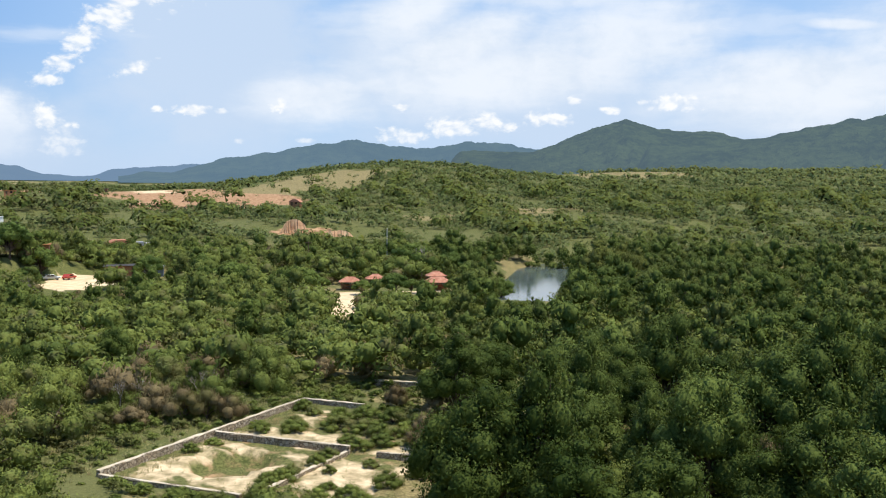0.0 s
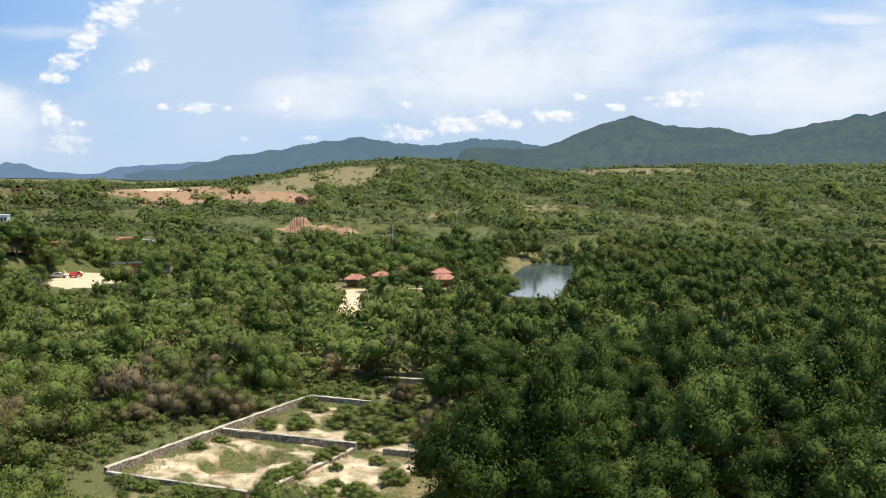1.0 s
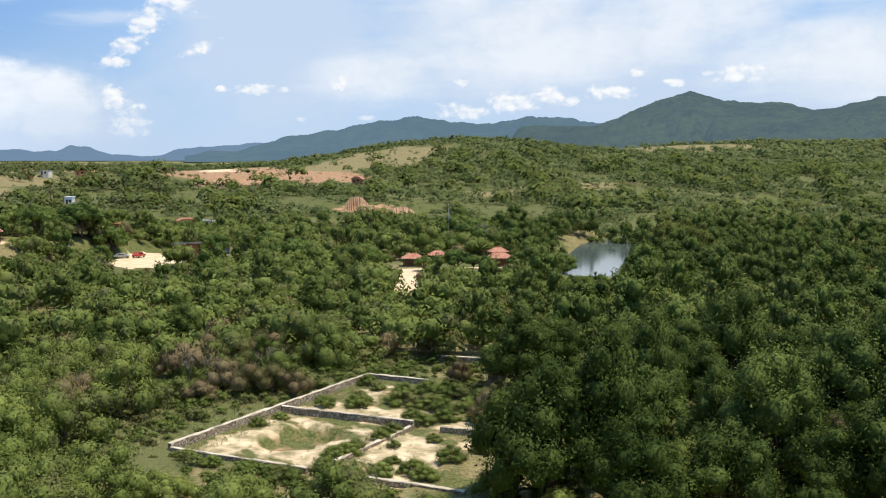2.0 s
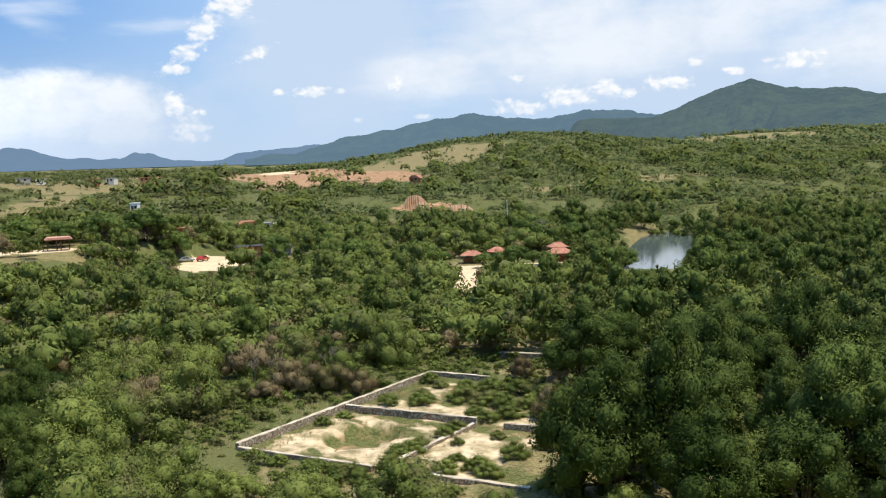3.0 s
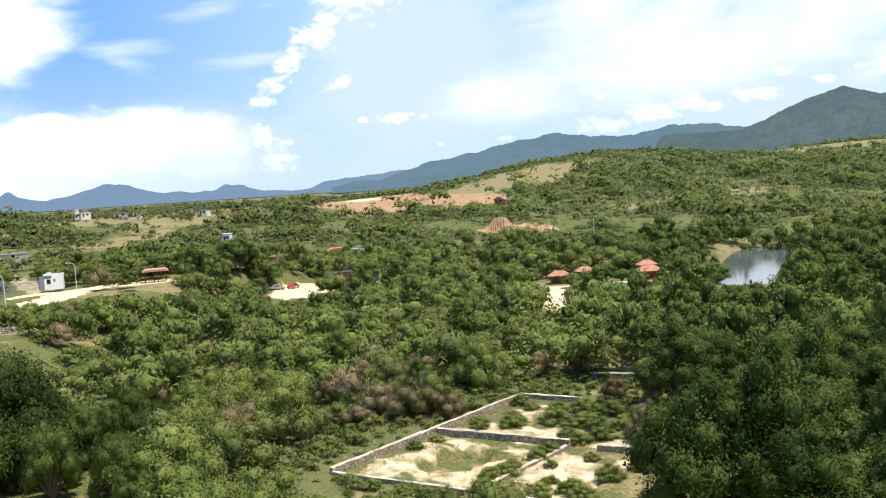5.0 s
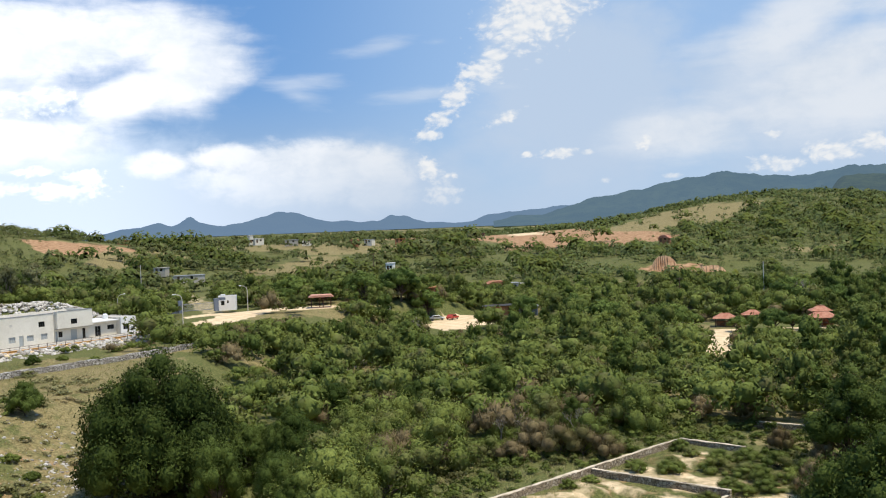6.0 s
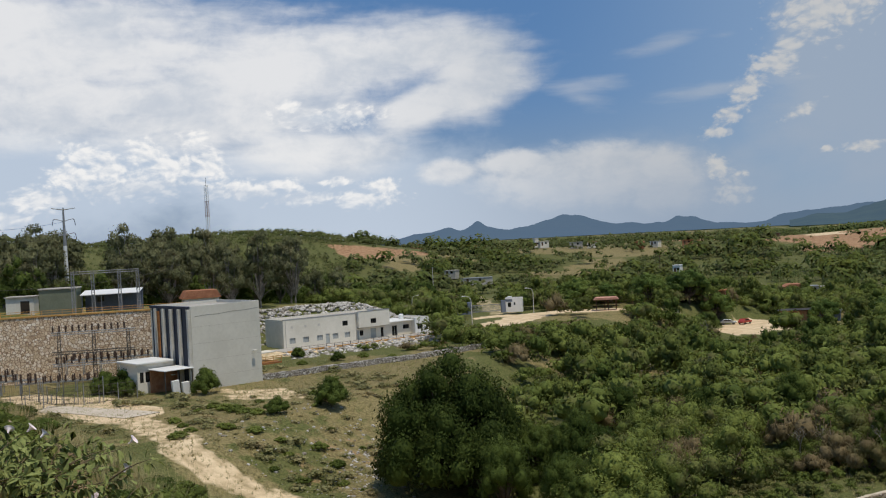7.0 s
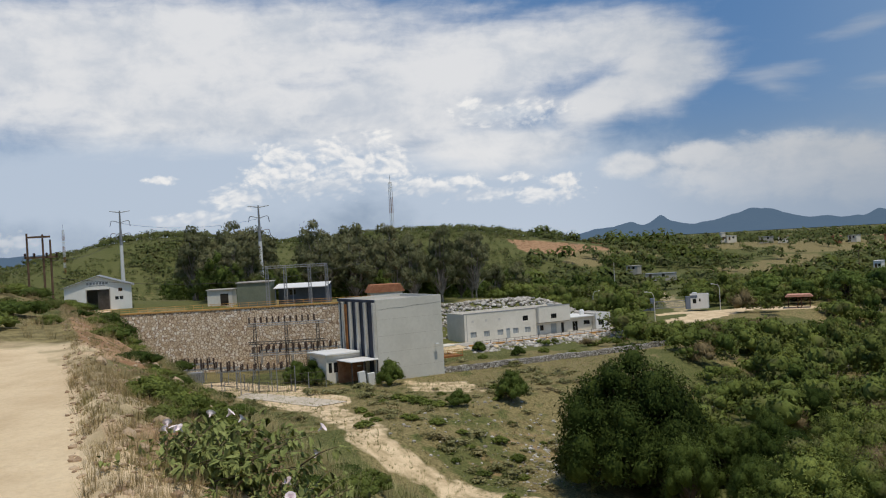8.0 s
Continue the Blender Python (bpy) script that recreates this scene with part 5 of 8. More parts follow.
def holed_wall(parent, x0, x1, z0, z1, y, thick, holes, mat, name="wall"):
    """A wall along x with real openings (x0, x1, z0, z1) through it."""
    xs = sorted({x0, x1, *[h[0] for h in holes], *[h[1] for h in holes]})
    zs = sorted({z0, z1, *[h[2] for h in holes], *[h[3] for h in holes]})
    bm = bmesh.new()
    grid = {}

    def vert(i, j, k):
        if (i, j, k) not in grid:
            grid[i, j, k] = bm.verts.new((xs[i], y + k * thick, zs[j]))
        return grid[i, j, k]
    solid = {}
    for i in range(len(xs) - 1):
        for j in range(len(zs) - 1):
            cx, cz = (xs[i] + xs[i + 1]) / 2, (zs[j] + zs[j + 1]) / 2
            solid[i, j] = not any(h[0] < cx < h[1] and h[2] < cz < h[3] for h in holes)
    for (i, j), s in solid.items():
        if not s:
            continue
        bm.faces.new((vert(i, j, 0), vert(i + 1, j, 0), vert(i + 1, j + 1, 0), vert(i, j + 1, 0)))
        bm.faces.new((vert(i, j + 1, 1), vert(i + 1, j + 1, 1), vert(i + 1, j, 1), vert(i, j, 1)))
        for di, dj, p, q in ((-1, 0, (0, 0), (0, 1)), (1, 0, (1, 1), (1, 0)), (0, -1, (1, 0), (0, 0)), (0, 1, (0, 1), (1, 1))):
            if not solid.get((i + di, j + dj), False):
                bm.faces.new((vert(i + p[0], j + p[1], 0), vert(i + p[0], j + p[1], 1), vert(i + q[0], j + q[1], 1), vert(i + q[0], j + q[1], 0)))
    bmesh.ops.recalc_face_normals(bm, faces=bm.faces[:])
    return part(name, bm, mat, parent)


def window(parent, x0, x1, z0, z1, y, mat, frame_mat, bars=1, name="window"):
    """A pane set in a frame, with bars, in an opening."""
    bm = bmesh.new()
    f = 0.06
    for a in ((x0, x1, z0, z0 + f), (x0, x1, z1 - f, z1), (x0, x0 + f, z0 + f, z1 - f), (x1 - f, x1, z0 + f, z1 - f)):
        box(bm, a[0], a[1], y, y + 0.09, a[2], a[3])
    for k in range(bars):
        c = x0 + (x1 - x0) * (k + 1) / (bars + 1)
        box(bm, c - 0.025, c + 0.025, y + 0.01, y + 0.08, z0 + f, z1 - f)
    w = part(name, bm, frame_mat, parent)
    part("pane", boxed(x0 + f, x1 - f, y + 0.035, y + 0.055, z0 + f, z1 - f), mat, w)
    return w


# ---------------------------------------------------------------- power hall
def power_hall():
    L, W, H = 12.2, 13.0, 13.6
    h = thing("power_hall", pose(-105.2, 111.5, 3.0, 0, 0, 72.0), "tall windowless grey plastered power hall with navy side and pale fins", "building")
    part("wall", boxed(0, L, 0, 0.35, -1.2, H), GREY, h, "smooth grey plaster wall")
    part("wall", boxed(L - 0.35, L, 0.35, W, -1.2, H), GREY, h)
    part("wall", boxed(0, L - 0.35, W - 0.35, W, -1.2, H), GREY, h)
    part("cladding", boxed(0.05, 0.4, 0.35, W - 0.35, -1.2, H - 0.02), NAVY, h, "dark navy cladding between fins")
    part("roof", boxed(0.4, L - 0.35, 0.35, W - 0.35, H - 0.7, H - 0.45), CONCRETE, h)
    part("parapet", boxed(-0.2, 0.05, 0.36, W, H - 0.45, H - 0.02), NAVY, h, "navy parapet band")
    for y in (0.12, 3.0, 5.6, 8.1, 10.7):
        part("fin", boxed(-0.5, 0.05, y, y + 0.5, 0.0, H - 0.45, 0.03), FIN, h, "pale plastered fin")
    bm = rodded(((-0.5, 9.3, 0.4), (-0.5, 9.3, H - 0.8), 0.12), ((-0.5, 9.75, 0.4), (-0.5, 9.75, H - 0.8), 0.12))
    for k in range(26):
        rod(bm, (-0.5, 9.3, 0.8 + k * 0.46), (-0.5, 9.75, 0.8 + k * 0.46), 0.04, sides=5)
    part("ladder", bm, RUST, h, "rusty orange ladder")
    lamp = part("wall_lamp", rodded(((L - 1.6, 0, 5.6), (L - 1.6, -0.5, 5.75), 0.03)), STEEL, h)
    part("lamp_head", boxed(L - 1.9, L - 1.3, -0.85, -0.45, 5.68, 5.82, 0.03), CLEAN_WHITE, lamp)
    lamp = part("wall_lamp", rodded(((0.0, 3.9, 2.9), (-1.3, 3.9, 3.1), 0.035)), STEEL, h)
    part("lamp_head", boxed(-1.7, -1.1, 3.7, 4.1, 3.05, 3.2, 0.03), CLEAN_WHITE, lamp)
    bm = bmesh.new()
    pts = [(0.6, H - 1.6), (2.6, H - 1.45), (4.6, H - 1.5), (7.2, H - 1.28), (9.4, H - 1.3), (L - 0.3, H - 1.12)]
    for (xa, za), (xb, zb) in zip(pts[:-1], pts[1:]):
        rod(bm, (xa, -0.012, za), (xb, -0.012, zb), 0.014, sides=4)
    part("cable", bm, DARK_STEEL, h, "thin dark cable along the wall top")
    for k, z in enumerate((2.6, 5.2, 7.8, 10.4)):
        part("joint", boxed(0.2, L - 0.2, -0.006, 0.002, z, z + 0.03), CONCRETE, h)
    # orange deck to the right, over a grey column
    deck = part("deck", boxed(L, L + 4.6, 1.2, 5.4, 2.9, 3.15), RUST, h, "orange steel deck")
    part("deck_column", boxed(L + 0.05, L + 0.75, 1.4, 2.2, -1, 2.9), BLUE_GREY, h)
    bm = bmesh.new()
    for z in (3.45, 3.75, 4.05):
        box(bm, L, L + 4.6, 1.2, 1.27, z, z + 0.09)
    for x in (L + 0.02, L + 1.5, L + 3.0, L + 4.5):
        box(bm, x, x + 0.08, 1.2, 1.28, 3.15, 4.15)
    part("railing", bm, OCHRE, h, "ochre railing")
    part("canopy", boxed(L + 1.5, L + 4.4, 2.6, 5.4, 4.6, 4.75), WHITE, h)
    # low annex with white roofs before the finned side
    a = thing("control_annex", pose(-105.2, 111.5, 4.0, 0, 0, 72.0), "low grey annex with flat white roofs beside the hall", "building")
    holes = [(-6.3, -5.7, 1.4, 3.0), (-5.4, -4.5, 1.4, 3.0), (-4.2, -3.6, 1.4, 3.0)]
    holed_wall(a, -6.7, -0.8, -1.8, 4.2, 5.0, 0.25, holes, WHITE)
    for hh in holes:
        window(a, *hh, 5.08, DARK_GLASS, DARK_STEEL)
    bm = bmesh.new()
    box(bm, -6.7, -6.45, 5.25, 11.0, -1.8, 4.2)
    box(bm, -6.45, -0.8, 10.75, 11.0, -1.8, 4.2)
    part("end_wall", bm, WHITE, a)
    part("roof", boxed(-7.0, -0.78, 4.6, 11.3, 4.2, 4.45, 0.03), CLEAN_WHITE, a, "flat white roof")
    part("porch_roof", boxed(-5.2, -0.2, -0.6, 4.55, 3.3, 3.45, 0.03), CLEAN_WHITE, a, "thin white porch roof")
    for x in (-5.0, -2.9, -0.5):
        part("porch_post", boxed(x, x + 0.14, -0.4, -0.26, -1.8, 3.3), DARK_STEEL, a)
    part("porch_wall", boxed(-5.0, -0.4, 4.2, 4.4, -1.8, 3.25), BRICK, a, "reddish back wall of the porch")
    return h


power_hall()
hall_frame = pose(-105.2, 111.5, 4.0, 0, 0, 72.0)


def white_panel(x, z):
    t = thing("steel_cabinet", hall_frame @ pose(x, -2.2, -0.6, 0, -4, 0), "upright white cabinet standing before the annex porch", "cabinet", "white cabinets")
    part("body", boxed(0, 1.15, 0, 0.5, 0.1, z, 0.04), CLEAN_WHITE, t)
    part("plinth", boxed(-0.05, 1.2, -0.05, 0.55, 0, 0.1), CONCRETE, t)


white_panel(-4.6, 2.6)
white_panel(-3.0, 2.2)


# ---------------------------------------------------------------- offices
def offices():
    o = thing("office_building", pose(-122.2, 155.4, 4.5, 0, 0, 65.3), "long two-storey white office building with flat roof", "building")
    x1, x2, x3, x4 = 17.0, 25.0, 31.4, 35.2
    low = [(x, x + 1.35, 0.85, 1.95) for x in (1.3, 4.4, 7.6, 11.3, 14.2)]
    door1 = (9.7, 10.6, 0.0, 2.05)
    up = [(13.8, 15.1, 3.3, 4.35)]
    holed_wall(o, 0, x1, -0.6, 5.7, 0, 0.25, low + [door1] + up, WHITE)
    for h in low:
        window(o, *h, 0.12, FROSTED, STEEL, 2)
    window(o, *up[0], 0.1, DARK_GLASS, DARK_STEEL, 2)
    part("door", boxed(door1[0], door1[1], 0.1, 0.16, 0, 2.05), FROSTED, o, "pale grey door")
    for x in (1.7, 4.8, 7.9):
        part("vent", boxed(x, x + 0.5, -0.03, 0.05, 3.9, 4.35), FIN, o)
    # upper storey that juts out over a porch
    upw = [(20.2, 21.6, 3.3, 4.3)]
    holed_wall(o, x1 + 0.25, x2, 2.6, 5.95, -0.9, 0.25, upw, WHITE, "upper_wall")
    window(o, *upw[0], -0.82, DARK_GLASS, DARK_STEEL, 2)
    lows = [(x1 + 0.3, x1 + 0.9, 0.0, 2.0), (18.1, 19.0, 0.8, 1.9), (20.8, 22.2, 0.0, 2.1), (23.4, 24.1, 0.0, 2.1)]
    holed_wall(o, x1 + 0.25, x2, -0.6, 2.6, 0.3, 0.25, lows, WHITE, "porch_wall")
    for k, h in enumerate(lows):
        if k in (0, 2):
            part("door", boxed(h[0], h[1], 0.4, 0.46, 0, h[3]), FROSTED, o, "pale door")
        else:
            window(o, *h, 0.4, DARK_GLASS, DARK_STEEL, 1)
    # low wing with a dark double door, and the end block
    wing = [(26.3, 27.7, 0.0, 2.15), (29.2, 30.8, 1.2, 2.1)]
    holed_wall(o, x2, x3, -0.6, 2.9, 0.3, 0.25, wing, WHITE, "wing_wall")
    for h in wing:
        window(o, *h, 0.42, DARK_GLASS, FIN if h[2] == 0 else DARK_STEEL, 1)
    end = [(x3 + 0.6, x3 + 2.0, 0.9, 2.1), (x3 + 2.4, x3 + 3.2, 0.4, 1.4)]
    holed_wall(o, x3, x4, -0.6, 3.5, -1.2, 0.25, end, CLEAN_WHITE, "end_wall")
    window(o, *end[0], -1.1, DARK_GLASS, STEEL, 1)
    window(o, *end[1], -1.1, FROSTED, STEEL, 0)
    bm = bmesh.new()
    box(bm, 0, 0.25, 0.25, 8, -0.6, 5.7)
    box(bm, 0.25, x2 - 0.25, 7.75, 8, -0.6, 5.7)
    box(bm, x2 - 0.25, x2, 0.56, 8, 2.9, 5.9)
    box(bm, x2 - 0.25, x2, -0.65, 0.29, 2.6, 5.95)
    box(bm, x1 + 0.25, x1 + 0.5, -0.65, 0.25, 2.6, 5.95)
    box(bm, x4 - 0.25, x4, -0.95, 7.5, -0.6, 3.5)
    box(bm, x3, x3 + 0.25, -0.95, 0.25, -0.6, 3.5)
    part("side_wall", bm, WHITE, o)
    bm = bmesh.new()
    box(bm, 0.25, x2 - 0.25, 0.26, 7.75, 5.2, 5.4)
    box(bm, x1 + 0.5, x2 - 0.25, -0.65, 0.26, 5.2, 5.4)
    box(bm, x1 + 0.25, x2, -0.6, 0.3, 2.45, 2.6)
    part("roof", bm, CONCRETE, o)
    part("wing_roof", boxed(x2 + 0.01, x3 + 0.2, -0.5, 7.5, 2.91, 3.12, 0.02), CLEAN_WHITE, o, "thin projecting white wing roof")
    part("end_roof", boxed(x3 + 0.26, x4 - 0.26, -0.94, 7.5, 3.2, 3.4), CONCRETE, o)
    part("parapet_cap", boxed(-0.05, x1 + 0.2, -0.06, 0.3, 5.7, 5.8), STEEL, o)
    part("parapet_cap", boxed(x1 + 0.2, x2 + 0.05, -0.96, -0.6, 5.95, 6.05), STEEL, o)
    part("downpipe", rodded(((x1 + 0.1, -0.08, 0), (x1 + 0.1, -0.08, 5.6), 0.07)), FIN, o)
    part("downpipe", rodded(((0.5, -0.08, 0), (0.5, -0.08, 5.6), 0.06)), FIN, o)
    wt = thing("water_tank", pose(-122.2, 155.4, 4.5, 0, 0, 65.3) @ pose(30.6, 3, 3.12), "round white roof water tank", "tank")
    bm = rodded(((0, 0, 0), (0, 0, 0.9), 0.55), ((0, 0, 0.9), (0, 0, 1.15), 0.55, 0.25), sides=14)
    part("body", bm, CLEAN_WHITE, wt)
    part("lid", rodded(((0, 0, 1.15), (0, 0, 1.22), 0.26), sides=12), BLUE_GREY, wt)


offices()
def apron():
    """A worn concrete apron that follows the ground before the yard fence."""
    far, near = ((-119.5, 96.5), (-97.0, 96.0)), ((-116.5, 92.0), (-98.5, 91.5))
    V, F, n, k = [], [], 24, 8
    for layer in (0.09, -0.5):
        for j in range(k + 1):
            for i in range(n + 1):
                u, v = i / n, j / k
                x = (far[0][0] * (1 - u) + far[1][0] * u) * (1 - v) + (near[0][0] * (1 - u) + near[1][0] * u) * v
                y = (far[0][1] * (1 - u) + far[1][1] * u) * (1 - v) + (near[0][1] * (1 - u) + near[1][1] * u) * v
                V.append((x, y, ground_z(x, y) + layer))
    m = (n + 1) * (k + 1)
    for j in range(k):
        for i in range(n):
            a = j * (n + 1) + i
            F += [(a + n + 1, a + n + 2, a + 1, a), (m + a, m + a + 1, m + a + n + 2, m + a + n + 1)]
    for i in range(n):
        F += [(i, i + 1, m + i + 1, m + i), (m + k * (n + 1) + i, m + k * (n + 1) + i + 1, k * (n + 1) + i + 1, k * (n + 1) + i)]
    tagged(mesh_object("pavement", V, F, APRON), "worn pale concrete apron before the station yard", "pavement", kind="structure")


APRON = speckled((0.52, 0.44, 0.34), (0.66, 0.58, 0.47), 0.8, 0.92, 0.01, name="dusty_concrete")
apron()
# kerb and low rail along the road before the offices
k = thing("kerb", pose(-122.2, 155.4, 4.5, 0, 0, 65.3), "orange-painted concrete kerb along the office road", "kerb", kind="structure")
part("edge", boxed(-3, 46, -7.3, -7.0, -0.5, 0.28, 0.03), OCHRE, k)
part("slab", boxed(-3, 36, -7.0, -0.05, -0.4, 0.06), CONCRETE, k, "pale concrete road slab")
fence = thing("road_fence", pose(-122.2, 155.4, 4.5, 0, 0, 65.3), "low dark post fence along the road edge", "fence")
for i in range(26):
    part("post", rodded(((-2 + i * 1.85, -7.55, -0.4), (-2 + i * 1.85, -7.55, 0.95), 0.05), sides=5), DARK_STEEL, fence)
part("rail", rodded(((-2, -7.55, 0.85), (44.3, -7.55, 0.85), 0.03), ((-2, -7.55, 0.5), (44.3, -7.55, 0.5), 0.025), sides=4), DARK_STEEL, fence)


def rock(rng, r):
    bm = bmesh.new()
    bmesh.ops.create_icosphere(bm, subdivisions=1, radius=r)
    for v in bm.verts:
        v.co *= rng.uniform(0.65, 1.2)
        v.co.z *= 0.75
    return bm


def rock_field(name, places, mat, label, seed):
    """Many rocks in one mesh."""
    rng = random.Random(seed)
    V, F = [], []
    base = []
    for k in range(6):
        bm = rock(rng, 1.0)
        bm.verts.index_update()
        base.append((np.array([v.co[:] for v in bm.verts]), [[v.index for v in f.verts] for f in bm.faces]))
        bm.free()
    o = 0
    for x, y, z, r in places:
        v, f = rng.choice(base)
        a = rng.uniform(0, 6.28)
        m = np.array([[math.cos(a), -math.sin(a), 0], [math.sin(a), math.cos(a), 0], [0, 0, 1]]) * r
        V.append(v @ m.T * np.array([1, rng.uniform(0.7, 1.2), rng.uniform(0.7, 1.1)]) + np.array([x, y, z]))
        F += [[i + o for i in q] for q in f]
        o += len(v)
    ob = mesh_object(name, np.vstack(V), F, mat)
    return tagged(ob, label, "rocks", kind="stuff")


def rock_material(name, dark, light):
    def build(N, p):
        g = N.t.nodes.new("ShaderNodeNewGeometry")
        n = N.noise(p, 3.0, 5, 0.65)
        col = N.mix(g.outputs["Random Per Island"], dark, light)
        return N.mix(N.step(n, 0.4, 0.7, 0.0, 0.5), col, tuple(c * 0.6 for c in dark)), n
    return material(name, build, 0.95, 0.0, 0.05, 0.15)


ROCK_PALE = rock_material("pale_rock", (0.26, 0.23, 0.19), (0.68, 0.65, 0.6))
ROCK_TAN = rock_material("tan_rock", (0.3, 0.2, 0.12), (0.58, 0.46, 0.33))
rng = random.Random(11)
office_frame = pose(-122.2, 155.4, 4.5, 0, 0, 65.3)
pile = []
for i in range(1500):
    x, y = rng.uniform(-5, 37), rng.uniform(8.4, 17.5)
    q = office_frame @ Vector((x, y, 0))
    pile.append((q.x, q.y, ground_z(q.x, q.y) + 0.1, rng.uniform(0.25, 0.62)))
rock_field("boulder_bank", pile, ROCK_PALE, "bank of pale loose boulders behind the offices", 12)
bank = []
for i in range(420):
    x, y = rng.uniform(-4, 40), rng.uniform(-12.5, -7.8)
    q = office_frame @ Vector((x, y, 0))
    bank.append((q.x, q.y, ground_z(q.x, q.y), rng.uniform(0.2, 0.7)))
rock_field("rocky_bank", bank, ROCK_PALE, "rocky bank below the office road", 13)

# long low rubble wall between the station ground and the bank
RUBBLE = [(-104.5, 121.0), (-100.5, 126.5), (-96.5, 134.5), (-92.5, 143.0), (-88.0, 154.0), (-82.5, 170.0), (-79.5, 184.0), (-79.5, 194)]


def low_wall(name, line, h, w, mat, label, seed):
    rng = random.Random(seed)
    pts = []
    for (x0, y0), (x1, y1) in zip(line[:-1], line[1:]):
        n = max(2, int(math.hypot(x1 - x0, y1 - y0) / 0.8))
        pts += [(x0 + (x1 - x0) * k / n, y0 + (y1 - y0) * k / n) for k in range(n)]
    pts.append(line[-1])
    V, F = [], []
    for k, (x, y) in enumerate(pts):
        a, b = pts[max(k - 1, 0)], pts[min(k + 1, len(pts) - 1)]
        d = Vector((b[0] - a[0], b[1] - a[1], 0)).normalized()
        z = ground_z(x, y)
        for s, zz in ((-1, -0.5), (-0.85, h), (0.85, h), (1, -0.5)):
            j = rng.uniform(-0.07, 0.07)
            V.append((x - d.y * s * w / 2 + j, y + d.x * s * w / 2 + j, z + zz + (rng.uniform(-0.1, 0.1) if zz > 0 else 0)))
    n = len(pts)
    for k in range(n - 1):
        for s in range(3):
            F.append((4 * k + s, 4 * k + 4 + s, 4 * k + 5 + s, 4 * k + s + 1))
    F += [(0, 1, 2, 3), (4 * n - 1, 4 * n - 2, 4 * n - 3, 4 * n - 4)]
    return tagged(mesh_object(name, V, F, mat), label, "wall", kind="structure")


low_wall("wall_rubble", RUBBLE, 0.9, 1.2, STONE_GREY, "long low wall of loose grey rubble", 3)

# ---------------------------------------------------------------- retaining wall and upper terrace
wl = math.hypot(WALL_B[0] - WALL_A[0], WALL_B[1] - WALL_A[1])
wall_turn = math.degrees(math.atan2(WALL_B[1] - WALL_A[1], WALL_B[0] - WALL_A[0]))
wall_frame = pose(WALL_A[0], WALL_A[1], 3.0, 0, 0, wall_turn)
rw = thing("wall_retaining", wall_frame, "high retaining wall faced with tan rubble stone", "wall", kind="structure")
bm = bmesh.new()
prism(bm, [(-10, -1.5), (wl + 8, -1.5), (wl + 8, 11.9), (-10, 11.9)], 0.0, 3.0)
for v in bm.verts:
    if v.co.z < 0 and v.co.y < 1:
        v.co.y -= 1.3
part("facing", bm, STONE, rw)
part("coping", boxed(-10, wl + 8, -0.15, 1.0, 11.9, 12.15), OCHRE, rw, "ochre-painted concrete coping")
bm = bmesh.new()
for k in range(34):
    rod(bm, (-9 + k * 1.7, 0.4, 12.15), (-9 + k * 1.7, 0.4, 13.0), 0.035, sides=5)
for z in (12.55, 12.95):
    rod(bm, (-9, 0.4, z), (wl + 7.5, 0.4, z), 0.04, sides=5)
part("railing", bm, OCHRE, rw, "ochre pipe railing on the wall top")

terrace = wall_frame @ pose(0, 0, 12.0)


def lattice(bm, x, y, z0, z1, w0, w1, n, r=0.05):
    """A square lattice column."""
    def corner(k, z):
        f = (z - z0) / (z1 - z0)
        w = (w0 + (w1 - w0) * f) / 2
        return Vector((x + (w if k in (0, 1) else -w), y + (w if k in (1, 2) else -w), z))
    for k in range(4):
        rod(bm, corner(k, z0), corner(k, z1), r, sides=4)
    for j in range(n):
        za, zb = z0 + (z1 - z0) * j / n, z0 + (z1 - z0) * (j + 1) / n
        for k in range(4):
            rod(bm, corner(k, za), corner((k + 1) % 4, zb), r * 0.6, sides=3)
            rod(bm, corner(k, zb), corner((k + 1) % 4, zb), r * 0.6, sides=3)


def insulator(x, y, z, h, parent):
    bm = bmesh.new()
    rod(bm, (x, y, z), (x, y, z + h), 0.11, sides=6)
    for j in range(5):
        zz = z + h * (j + 0.6) / 5.6
        rod(bm, (x, y, zz), (x, y, zz + h * 0.11), 0.24, 0.13, sides=8)
    part("insulator", bm, PORCELAIN, parent, "dark brown ribbed insulator")


